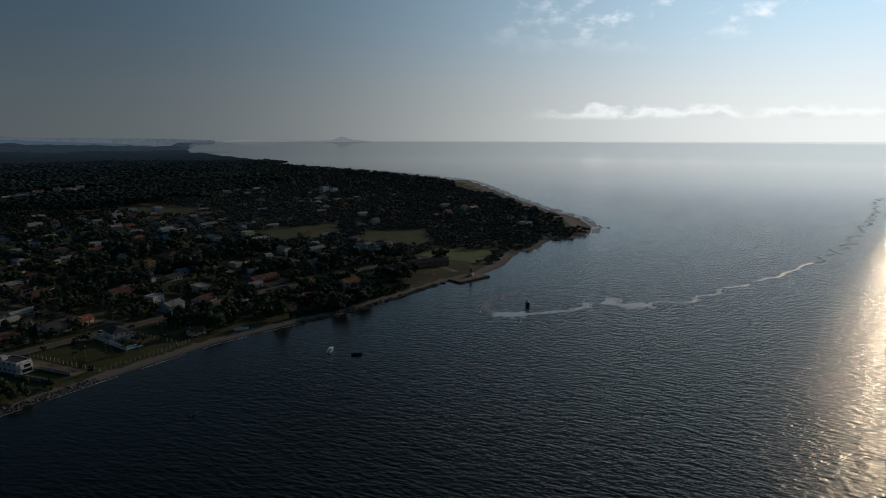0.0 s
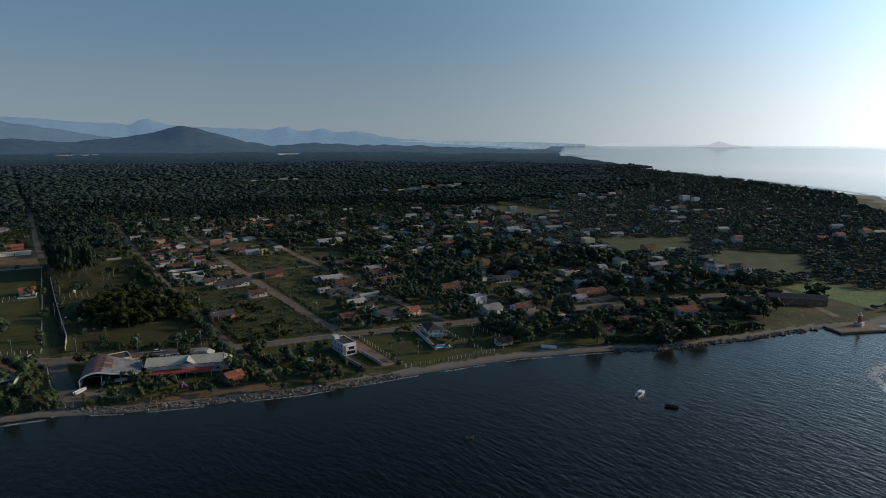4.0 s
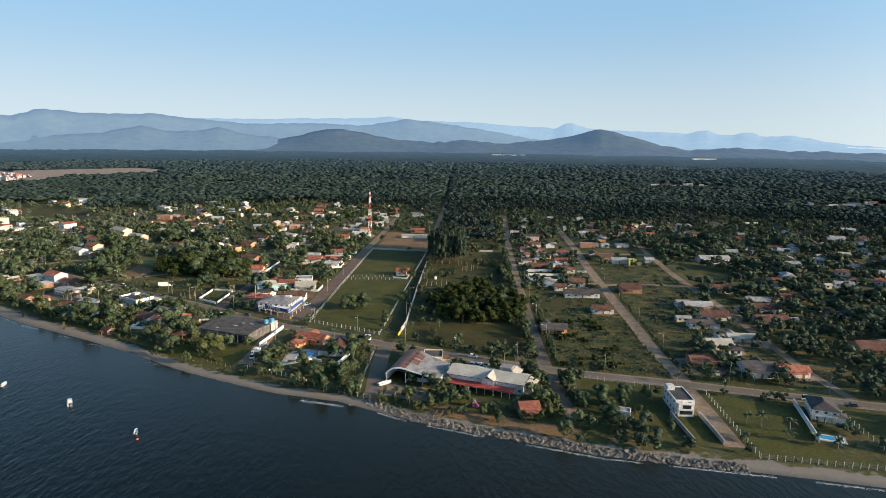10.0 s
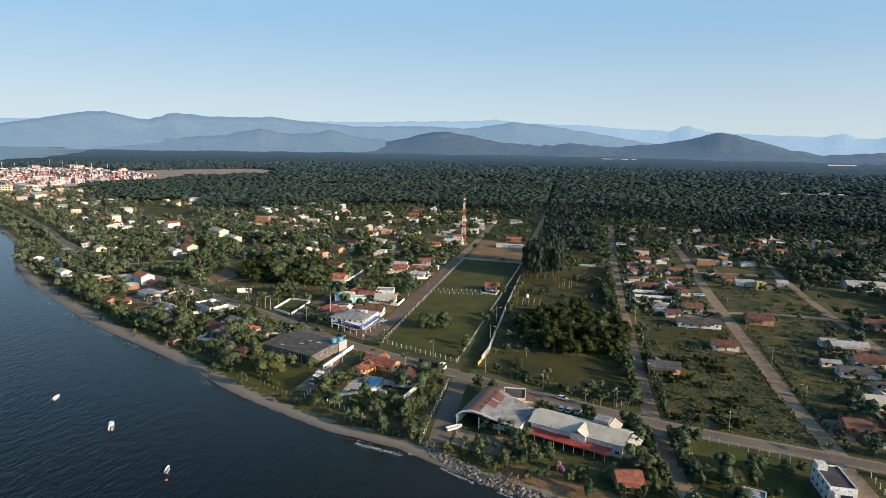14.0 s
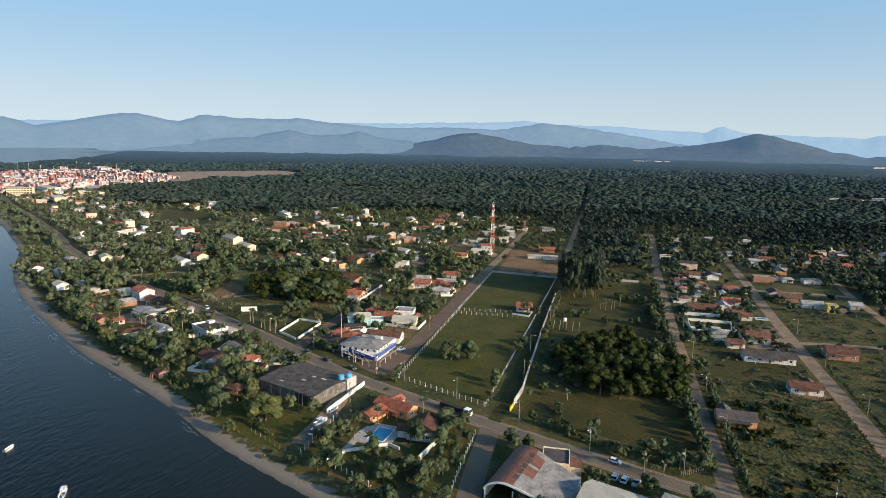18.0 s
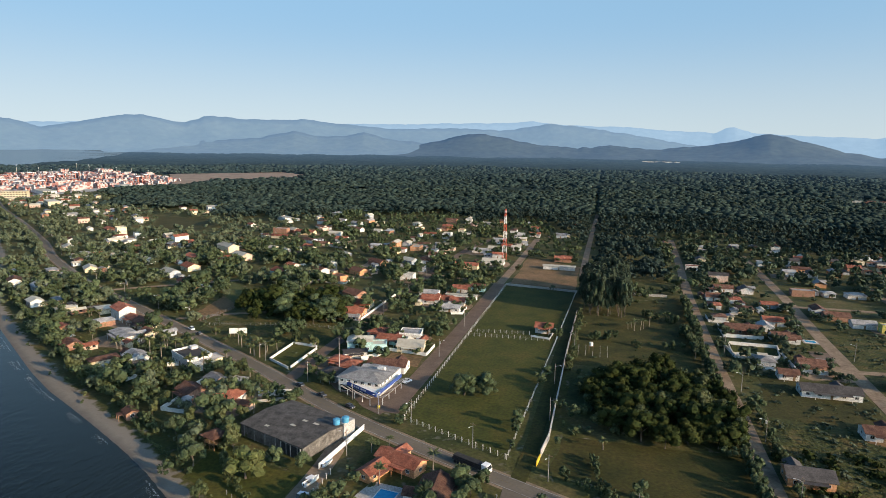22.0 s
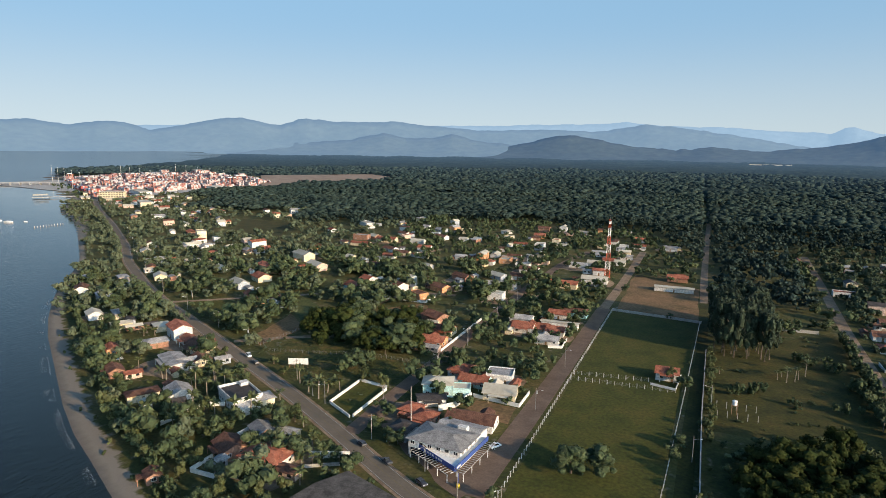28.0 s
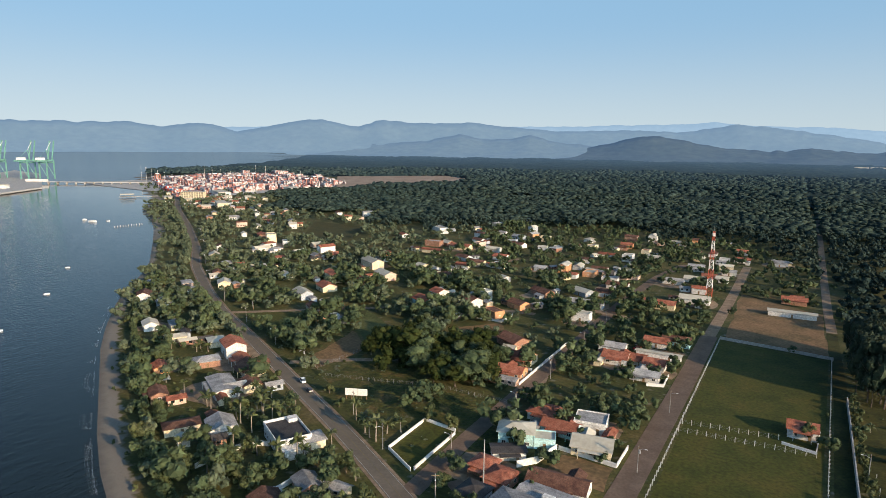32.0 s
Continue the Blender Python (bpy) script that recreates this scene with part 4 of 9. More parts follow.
def openings(root, w, d, h, pitch=3.2, detail=True):
    """Windows and a door on the four faces."""
    storeys = max(1, int(h // 2.7))
    for side, (length, off, turn) in enumerate(((w, -d / 2, 0), (w, d / 2, 180), (d, w / 2, 90), (d, -w / 2, -90))):
        n = max(1, int(length // pitch))
        for s in range(storeys):
            for k in range(n):
                u = (k + 0.5) * length / n - length / 2
                z = 1.0 + s * 2.8
                base = pose(u, off, z) if side == 0 else pose(-u, off, z, 0, 0, 180) if side == 1 else pose(off, u, z, 0, 0, turn) 
                if s == 0 and side == 0 and k == n // 2:
                    part("door", DOOR, None, root, m=base @ pose(0, -0.02, -1.0))
                    continue
                f = part("window", FRAME, None, root, m=base)
                if detail:
                    part("pane", PANE, None, f)


def house(x, y, rot, w, d, h, kind, roof, wall, detail=None):
    rname, rmat = ROOFS[roof]
    wname, wmat = WALLS[wall]
    near = math.hypot(x + 20, y - 150) < 360 if detail is None else detail
    storey = "two-storey " if 5 <= h < 8 else "tall " if h >= 8 else "single-storey "
    shape = {"gable": "gabled", "hip": "hipped", "flat": "flat", "shed": "low sloping"}[kind]
    root = thing("house", x, y, 0, rot, f"{storey}{wname} house with a {shape} {rname} roof", "house", "village houses")
    TAKEN.append((x, y, 0.5 * max(w, d) * 0.85 + 1.2))
    rise = {"gable": 0.215 * d, "hip": 0.19 * d, "flat": 0, "shed": 0.07 * d}[kind]
    if kind in ("gable", "shed"):
        top = [(-d / 2, h), (0, h + rise), (d / 2, h)]
        bm = prism([(-d / 2, 0), (d / 2, 0)] + top[::-1], -w / 2, w / 2)
        bmesh.ops.rotate(bm, verts=bm.verts[:], matrix=Matrix.Rotation(radians(90), 3, "Z"))
        part("wall", bm, wmat, root)
        part("roof", gable_roof(w, d, h, rise), rmat, root, f"{rname} roof")
    elif kind == "hip":
        part("wall", box(-w / 2, w / 2, -d / 2, d / 2, 0, h), wmat, root)
        part("roof", hip_roof(w, d, h, rise), rmat, root, f"{rname} roof")
    else:
        part("wall", box(-w / 2, w / 2, -d / 2, d / 2, 0, h - 0.26), wmat, root)
        part("roof", flat_roof(w, d, h), rmat, root, f"flat {rname} roof slab")
        part("parapet", parapet(w, d, h - 0.26), wmat, root)
    openings(root, w, d, h, 3.8 if near else 8.0, near)
    if near and w > 10.5 and h < 6 and kind != "flat":
        side = -1 if (x + y) % 2 else 1
        part("wing", box(side * w * 0.22 - 2.2, side * w * 0.22 + 2.2, d / 2 - 0.1, d / 2 + 3.4, 0, h - 0.3), wmat, root)
        part("wing_roof", gable_roof(d / 2 + 3.6, 4.4, h - 0.25, 1.15, 0.45), rmat, root, m=pose(side * w * 0.22, d / 4 + 1.7, 0, 0, 0, 90))
    if near and h < 5 and kind != "flat":
        part("porch_roof", box(-w * 0.32, w * 0.32, -d / 2 - 2.4, -d / 2 + 0.1, h - 0.45, h - 0.32), rmat, root)
        for sx in (-1, 1):
            part("porch_post", box(sx * w * 0.3 - 0.09, sx * w * 0.3 + 0.09, -d / 2 - 2.3, -d / 2 - 2.12, 0, h - 0.45), wmat, root)
    return root


house(-266, 413, -30, 13.0, 9.0, 5.6, "gable", "T", "w")
house(-253, 406, -30, 9.0, 6.0, 3.0, "gable", "T", "w")
house(-241, 400, -30, 13.0, 9.0, 3.2, "gable", "B", "c")
house(-236, 380, -30, 17.9, 9.0, 3.4, "shed", "G", "w")
house(-228, 387, -30, 8.0, 7.0, 3.0, "gable", "B", "c")
house(-333, 418, -30, 10.0, 7.0, 3.4, "gable", "W", "w")
house(-323, 426, -30, 11.0, 6.0, 3.0, "shed", "G", "c")
house(-361, 448, -30, 14.0, 8.0, 4.0, "gable", "G", "w")
house(-390, 455, -40, 12.0, 8.0, 4.0, "gable", "B", "w")
house(-418, 479, -40, 8.0, 6.0, 3.0, "gable", "G", "w")
house(-275, 381, -30, 8.0, 6.0, 3.0, "gable", "T", "o")
house(-251, 362, -30, 9.0, 6.0, 3.0, "gable", "B", "b")
house(-378, 507, -40, 12.0, 8.0, 3.0, "gable", "W", "c")
house(-491, 604, -40, 11.0, 8.0, 4.0, "gable", "B", "w")
house(-464, 573, -40, 13.0, 8.0, 3.5, "gable", "W", "c")
house(-429, 555, -40, 10.0, 7.0, 3.0, "shed", "G", "g")
house(-407, 527, -40, 9.0, 7.0, 3.0, "gable", "B", "b")
house(-484, 659, -40, 12.0, 9.0, 8.5, "flat", "W", "c")
house(-462, 656, -40, 10.0, 6.0, 4.0, "flat", "W", "w")
house(-537, 674, -40, 12.0, 5.0, 3.0, "gable", "W", "w")
house(-325, 558, -30, 17.0, 8.0, 6.0, "gable", "T", "c")
house(-311, 534, -30, 13.0, 10.0, 3.5, "gable", "T", "c")
house(-311, 511, -30, 16.0, 8.0, 4.0, "gable", "W", "g")
house(-284, 490.5, -30, 10.0, 7.0, 3.2, "gable", "T", "p")
house(-277, 501, -30, 9.0, 7.0, 3.0, "gable", "B", "b")
house(-262, 482, -30, 5.0, 4.0, 3.0, "flat", "G", "w")
house(-331, 614, -30, 22.0, 10.0, 5.5, "gable", "W", "c")
house(-298, 584, -30, 18.0, 9.0, 4.5, "gable", "W", "p")
house(-304, 564, -30, 8.0, 7.0, 3.0, "gable", "T", "b")
house(-381, 811, -40, 26.0, 10.0, 6.0, "flat", "W", "w")
house(-341, 729, 0, 16.0, 8.0, 5.0, "flat", "G", "b")
house(-311, 727, 0, 20.0, 9.0, 3.5, "gable", "T", "c")
house(-323, 696, 0, 20.0, 6.0, 3.0, "gable", "T", "c")
house(-396, 761, -40, 12.0, 7.0, 3.0, "gable", "T", "w")
house(-232, 530, -30, 14.0, 10.0, 5.6, "gable", "T", "t")
house(-239, 560, -30, 10.0, 9.0, 3.5, "gable", "T", "w")
house(-213, 553, -30, 14.0, 9.0, 3.5, "gable", "B", "w")
house(-210, 567, -30, 7.0, 7.0, 6.0, "flat", "W", "w")
house(-189, 535, -30, 12.0, 7.0, 4.0, "flat", "B", "o")
house(-184, 560, -30, 13.0, 8.0, 3.5, "gable", "B", "o")
house(-280, 625, -30, 7.0, 6.0, 3.0, "gable", "W", "w")
house(-269, 632, -30, 9.0, 7.0, 3.0, "gable", "G", "w")
house(-269, 650, 0, 10.0, 7.0, 3.0, "gable", "T", "c")
house(-263, 667, 0, 10.0, 7.0, 3.0, "gable", "B", "c")
house(-280, 732, 0, 14.0, 7.0, 3.0, "gable", "W", "w")
house(-258, 700, 0, 12.0, 8.0, 3.0, "gable", "T", "w")
house(-312, 826, 0, 8.0, 6.0, 4.0, "gable", "G", "w")
house(-282, 783, 0, 8.0, 6.0, 4.0, "flat", "G", "g")
house(-260, 815, 0, 10.0, 7.0, 5.0, "flat", "G", "c")
house(-232, 773, 0, 7.0, 5.0, 3.0, "gable", "W", "w")
house(-244, 765, 0, 8.0, 6.0, 3.0, "gable", "W", "w")
house(-221, 792, 0, 9.0, 6.0, 3.0, "gable", "B", "w")
house(-365, 913, 0, 9.0, 6.0, 3.0, "gable", "W", "w")
house(-345, 928, 0, 12.0, 7.0, 3.0, "gable", "T", "w")
house(-335, 961, 0, 6.0, 5.0, 3.0, "gable", "W", "w")
house(-212, 673, 0, 9.0, 6.0, 3.0, "gable", "G", "g")
house(-222, 624, -30, 9.0, 6.0, 3.0, "gable", "W", "w")
house(-183, 599, -30, 15.0, 8.0, 3.0, "gable", "B", "b")
house(-160, 613, -30, 13.0, 8.0, 3.0, "gable", "W", "g")
house(-149, 585, 0, 20.0, 8.0, 3.0, "gable", "G", "g")
house(-143, 554, 0, 10.0, 7.0, 4.5, "flat", "W", "w")
house(-146, 618, 0, 12.0, 8.0, 3.0, "gable", "B", "w")
house(-145, 645, 0, 14.0, 8.0, 3.0, "gable", "B", "w")
house(-110, 606, 0, 18.0, 8.0, 3.5, "gable", "T", "c")
house(-93, 631, 0, 18.0, 9.0, 3.0, "gable", "W", "w")
house(-94, 659, 0, 9.0, 6.0, 4.0, "gable", "T", "w")
house(-171, 694, 0, 12.0, 6.0, 3.0, "gable", "B", "w")
house(-152, 682, 0, 8.0, 6.0, 3.5, "flat", "W", "w")
house(-179, 820, 0, 11.0, 7.0, 4.0, "gable", "T", "o")
house(-139, 866, 0, 14.0, 7.0, 3.0, "gable", "W", "w")
house(-125, 887, 0, 8.0, 6.0, 4.0, "gable", "B", "o")
house(-90, 787, 0, 8.0, 6.0, 4.0, "flat", "W", "w")
house(-77, 798, 0, 12.0, 7.0, 3.0, "gable", "T", "w")
house(-86, 759, 0, 10.0, 6.0, 3.0, "gable", "W", "c")
house(-82, 735, 0, 10.0, 6.0, 3.0, "gable", "G", "w")
house(-45, 889, 0, 14.0, 8.0, 3.0, "gable", "T", "w")
house(-49, 799, 0, 12.0, 8.0, 3.0, "gable", "G", "g")
house(-114, 681, 0, 14.0, 6.0, 3.0, "gable", "G", "w")
house(-104, 695, 0, 9.0, 7.0, 3.0, "gable", "W", "w")
house(-107, 746, 0, 12.0, 6.0, 3.0, "gable", "G", "g")
house(-38, 661, 0, 14.0, 8.0, 3.0, "gable", "T", "b")
house(-39, 626, 0, 25.0, 6.0, 3.0, "shed", "W", "w")
house(-109, 495, 0, 11.0, 9.0, 3.5, "gable", "T", "w")
house(-114, 509, 0, 12.0, 7.0, 3.5, "gable", "G", "w")
house(-101, 499, 0, 9.0, 7.0, 3.0, "gable", "T", "w")
house(-97, 529, 0, 12.0, 8.0, 3.0, "gable", "T", "w")
house(-93, 510, 0, 20.0, 3.0, 3.0, "shed", "W", "w")
house(-92, 496, 0, 9.0, 8.0, 3.0, "gable", "T", "w")
house(-93, 480, 0, 12.0, 6.0, 3.0, "gable", "G", "w")
house(-89, 536, 0, 13.0, 8.0, 3.0, "gable", "B", "t")
house(-159, 493, -30, 14.0, 10.0, 3.5, "gable", "B", "b")
house(-146, 473, 0, 11.0, 9.0, 3.0, "gable", "T", "c")
house(-144, 455, 0, 12.0, 8.0, 3.0, "gable", "T", "o")
house(-117, 423, 0, 10.0, 9.0, 3.0, "hip", "T", "w")
house(-108, 414, 0, 12.0, 7.0, 3.0, "gable", "T", "t")
house(-118.8, 400.5, 18, 11.5, 9.0, 5.0, "hip", "W", "t")
house(-109.5, 402.5, 18, 7.0, 6.5, 3.4, "flat", "W", "t")
house(-117.0, 389.5, 32, 10.5, 6.0, 2.9, "shed", "D", "w")
house(-115.5, 361.5, -8, 7.5, 8.0, 3.4, "hip", "D", "g")
house(-94.6, 406.5, 8, 12.5, 9.6, 3.2, "gable", "W", "c")
house(-99.8, 423, 8, 11.0, 9.5, 3.8, "flat", "G", "w")
house(-112.4, 373.0, -6, 7.5, 8.5, 3.2, "hip", "T", "b")
house(-119.8, 377.5, -6, 7.0, 7.5, 3.0, "hip", "T", "b")
house(-96.5, 378.5, 2, 17.0, 8.5, 3.2, "gable", "B", "w")
house(-35, 455, 0, 9.0, 8.0, 3.4, "gable", "T", "w")
house(-146, 328, 0, 14.0, 9.0, 3.2, "hip", "T", "w")
house(-161, 329, -30, 10.0, 8.0, 3.0, "gable", "B", "b")
house(-170, 306.5, -35, 5.0, 4.0, 2.6, "gable", "B", "b")
house(56, 325, 0, 13.0, 8.0, 3.0, "gable", "D", "o")
house(90, 364, 0, 12.0, 7.0, 3.0, "gable", "B", "w")
house(85, 401, 0, 22.0, 8.0, 3.0, "gable", "D", "w")
house(74, 418, 0, 8.0, 6.0, 3.0, "gable", "B", "w")
house(120, 416, 0, 13.0, 10.0, 3.5, "gable", "B", "b")
house(87.5, 434, 0, 11.0, 8.0, 3.0, "gable", "B", "b")
house(87, 475, 0, 13.0, 9.0, 3.0, "gable", "B", "w")
house(69, 485, 0, 18.0, 9.0, 3.0, "gable", "B", "b")
house(90, 507, 0, 13.0, 8.0, 3.0, "gable", "T", "w")
house(76, 586, 0, 12.0, 8.0, 3.0, "gable", "B", "w")
house(146, 508, 0, 6.0, 5.5, 4.4, "flat", "G", "y")
house(137, 515, 0, 12.0, 7.0, 3.0, "gable", "G", "w")
house(128, 529, 0, 13.0, 8.0, 3.0, "gable", "B", "b")
house(126, 588, 0, 14.0, 7.0, 4.0, "flat", "G", "b")
house(135, 656, 0, 9.0, 7.0, 4.0, "gable", "G", "w")
house(163, 729, 0, 11.0, 8.0, 3.0, "gable", "T", "w")
house(190, 687, 0, 10.0, 7.0, 5.0, "gable", "T", "b")
house(126, 694, 0, 10.0, 4.0, 3.0, "gable", "W", "w")
house(218, 525, 0, 24.0, 9.0, 4.0, "gable", "G", "w")
house(149, 375, 0, 15.9, 7.3, 3.5, "gable", "G", "b")
house(142, 381, 0, 6.9, 5.6, 3.0, "gable", "G", "w")
house(151, 356, 0, 16.0, 9.0, 3.0, "gable", "B", "w")
house(139, 339, 0, 16.0, 6.0, 3.0, "gable", "D", "w")
house(181, 420, 0, 14.0, 9.0, 3.5, "gable", "B", "w")
house(133, 305, 0, 12.0, 8.0, 3.0, "gable", "W", "w")
house(116, 280, 0, 12.0, 8.0, 3.0, "gable", "B", "b")
house(149, 316, 0, 14.0, 5.0, 3.0, "gable", "W", "w")
house(136, 270, 0, 14.0, 10.0, 4.0, "gable", "D", "w")
house(151.5, 270, 0, 11.0, 7.0, 3.0, "gable", "T", "w")
house(209, 305, 0, 20.0, 10.0, 3.0, "gable", "B", "o")
house(180, 349, 0, 18.0, 9.0, 3.0, "gable", "B", "w")
house(188, 374, 0, 18.0, 8.0, 3.0, "gable", "B", "w")
house(194, 391, 0, 18.0, 7.0, 3.0, "gable", "G", "c")
house(219, 402, 0, 16.0, 7.0, 3.0, "gable", "B", "b")
house(231, 465, -14, 13.0, 10.0, 3.0, "gable", "B", "c")
house(222, 438, 0, 14.0, 4.0, 3.0, "gable", "W", "w")
house(322, 474, -14, 22.0, 9.0, 5.0, "flat", "W", "w")
house(247, 327, -14, 12.0, 9.0, 4.0, "gable", "G", "w")
house(257, 329, -14, 6.0, 6.0, 12.0, "flat", "B", "o")
house(202, 268, 0, 9.0, 8.0, 4.5, "flat", "G", "w")
house(193, 244, 0, 12.0, 9.0, 4.0, "gable", "G", "w")
house(215, 239, 0, 14.0, 8.0, 3.0, "gable", "B", "w")
house(217, 207, 0, 10.0, 8.0, 3.0, "gable", "W", "c")
house(162, 196, -14, 8.0, 5.5, 2.8, "gable", "B", "c")
house(217, 180, -20, 15.0, 8.5, 3.0, "gable", "B", "c")
house(243, 181, -20, 14.0, 9.0, 3.4, "hip", "T", "b")
house(290, 176, -25, 13.0, 8.0, 3.4, "gable", "T", "w")
house(291, 262, -14, 10.0, 8.0, 3.0, "gable", "W", "w")
house(276, 240, -14, 22.0, 10.0, 3.0, "gable", "B", "b")
house(259, 234, -14, 10.0, 6.0, 3.0, "gable", "G", "w")
house(344, 352, -14, 18.0, 8.0, 3.0, "gable", "G", "c")
house(359, 376, -14, 8.0, 6.0, 4.0, "gable", "D", "o")
house(344, 291, -14, 12.0, 8.0, 3.0, "gable", "G", "w")
house(429, 544, -14, 10.0, 7.0, 4.0, "gable", "T", "o")
house(413, 473, -14, 14.0, 10.0, 6.0, "gable", "G", "t")
house(421, 462, -14, 12.0, 8.0, 4.0, "gable", "G", "w")
house(471, 468, -14, 20.0, 8.0, 4.0, "gable", "G", "w")
house(422, 372, -14, 11.0, 8.0, 8.0, "flat", "W", "c")
house(414, 353, -14, 22.0, 7.0, 4.0, "flat", "G", "w")
house(455, 326, -14, 12.0, 8.0, 4.0, "gable", "B", "o")
house(463, 305, -14, 12.0, 5.0, 4.0, "flat", "W", "c")
house(388, 268, -14, 16.0, 8.0, 4.0, "gable", "G", "w")
house(390, 252, -14, 10.0, 7.0, 4.0, "gable", "B", "w")
house(323, 250, -14, 14.0, 9.0, 5.0, "gable", "G", "w")
house(336, 236, -14, 12.0, 8.0, 4.0, "gable", "G", "w")
house(363, 207, -14, 10.0, 8.0, 4.0, "gable", "B", "w")
house(613, 129, -14, 14.0, 9.0, 6.0, "flat", "G", "w")
house(870, 566, -14, 14.0, 10.0, 12.0, "flat", "G", "w")
house(883, 554, -14, 12.0, 8.0, 9.0, "flat", "G", "w")
house(336, 160, -60, 20.0, 10.0, 5.0, "gable", "B", "w")
house(372, 150, -47, 34.0, 10.0, 4.0, "gable", "D", "b")
house(449, 263, -14, 10.0, 8.0, 4.0, "gable", "D", "w")

# ---- houses farther inland and along the shore, too far off to tell apart
rnd = random.Random(5)


def road_clear(x, y, pad):
    p = (np.array([x]), np.array([y]))
    if seg_distance(*p, MAIN_ROAD)[0] < pad + 4.5:
        return False
    return all(seg_distance(*p, line)[0] > pad + width / 2 for line, width, _ in STREETS)


def free(x, y, r):
    return all((x - a) ** 2 + (y - b) ** 2 > (r + c) ** 2 for a, b, c in TAKEN)


# ---- trodden yards round the village houses
yard_rng = np.random.default_rng(8)
YARDS = [(bmesh.new(), "dirt", "bare sandy yards round the village houses"), (bmesh.new(), "scrub", "rough grassy plots behind the village houses")]
for hx, hy, hr in list(TAKEN):
    k = 0 if yard_rng.random() < 0.6 else 1
    if not (-560 < hx < 420 and 230 < hy < 840) or yard_rng.random() < 0.25:
        continue
    reach, off = hr + yard_rng.uniform(2.5, 7.0), yard_rng.uniform(-4, 4, 2)
    turn = yard_rng.uniform(0, 0.3)
    ring = []
    for i in range(14):
        a = i * math.tau / 14 + turn
        r = reach / max(abs(math.cos(a)), abs(math.sin(a))) ** 0.8 * yard_rng.uniform(0.82, 1.08)
        ring.append((hx + off[0] + r * math.cos(a), hy + off[1] + r * math.sin(a)))
    px, py = np.array([p[0] for p in ring]), np.array([p[1] for p in ring])
    if inland(px, py).min() < 14 or in_lot(px, py, [l[0] for l in LOTS]).any():
        continue
    z = 0.036 + 0.004 * yard_rng.random()
    YARDS[k][0].faces.new([YARDS[k][0].verts.new((x, y, z)) for x, y in ring])
for bm, mat, words in YARDS:
    tagged(part("yards", bm, M[mat]), words, "yard", kind="stuff")

FAR = bmesh.new()
FAR_MATS = [v[1] for v in WALLS.values()] + [v[1] for v in ROOFS.values()] + [M["glass"]]


def far_block(x, y, turn, w, d, h, roof, wall, pad=4.0):
    """A far house of walls, gabled roof and windows, added to the joined mesh of distant houses."""
    m, start = pose(x, y, 0, 0, 0, turn), len(FAR.verts)
    pieces = [(gable_roof(w, d, h, 0.20 * d), len(WALLS) + list(ROOFS).index(roof)), (box(-w / 2, w / 2, -d / 2, d / 2, 0, h), list(WALLS).index(wall))]
    for i in range(int(w // 3)):
        u = -w / 2 + 1 + i * 3
        pieces.append((box(u, u + 1.3, -d / 2 - 0.05, d / 2 + 0.05, 1, 2.2), len(FAR_MATS) - 1))
    for bm, k in pieces:
        base = len(FAR.verts)
        vs = [FAR.verts.new(m @ v.co) for v in bm.verts]
        bm.verts.index_update()
        for f in bm.faces:
            FAR.faces.new([vs[v.index] for v in f.verts]).material_index = k
        bm.free()
    TAKEN.append((x, y, 0.5 * w + pad))


def far_houses(x0, x1, y0, y1, count, rot, single=True, roofs="TTBBGGGWWW", walls="wwwwccpbog", low=False):
    made = tries = 0
    while made < count and tries < count * 25:
        tries += 1
        x, y = rnd.uniform(x0, x1), rnd.uniform(y0, y1)
        w, d = rnd.uniform(8, 15), rnd.uniform(6, 9)
        if not free(x, y, w * 0.55) or not road_clear(x, y, w * 0.5) or inland(np.array([x]), np.array([y]))[0] < 26:
            continue
        if in_lot(np.array([x]), np.array([y]), [l[0] for l in LOTS], 6)[0] or forest_mask(np.array([x]), np.array([y]))[0]:
            continue
        turn, h = rot + rnd.choice((0, 90)) + rnd.uniform(-5, 5), rnd.choice((3, 3, 3.2, 3.4, 5.6))
        roof, wall = rnd.choice(roofs), rnd.choice(walls)
        if low:
            house(x, y, rot + rnd.choice((0, 90)), w * 0.8, d, 2.8, rnd.choice(("gable", "hip", "hip")), roof, wall, False)
        elif single:
            house(x, y, turn, w, d, h, rnd.choice(("gable", "gable", "gable", "hip", "flat")), roof, wall, False)
        else:
            far_block(x, y, turn, w, d, h, roof, wall)
        made += 1


EAST = "TBBGGDDGW"
far_houses(-440, -310, 395, 600, 9, -30, roofs="TTTBGWG", low=True)
far_houses(-330, -150, 310, 420, 7, -32, roofs="TBGW", low=True)
far_houses(-480, -200, 600, 900, 30, -20)
far_houses(-200, -80, 660, 900, 22, 0)
far_houses(53, 98, 430, 600, 9, 0, roofs="BBDTGB", walls="wwwcgb", low=True)
far_houses(112, 166, 500, 600, 4, 0, roofs="BBDGG", walls="wwcg", low=True)
far_houses(50, 110, 600, 780, 6, 0, roofs=EAST)
far_houses(110, 260, 540, 800, 10, 0, roofs=EAST)
far_houses(230, 400, 240, 520, 12, -14, roofs=EAST)
far_houses(-900, -500, 660, 900, 34, -38, False)
far_houses(-1000, -780, 820, 960, 30, -38, False)
far_houses(232, 400, 180, 600, 26, -14, False, "BBGGWWD", "wwwwcb")
far_houses(400, 560, 240, 720, 22, -14, False, EAST)
far_houses(480, 900, 200, 640, 40, -25, False, EAST)
far_houses(230, 520, 500, 760, 46, -12, False, EAST)
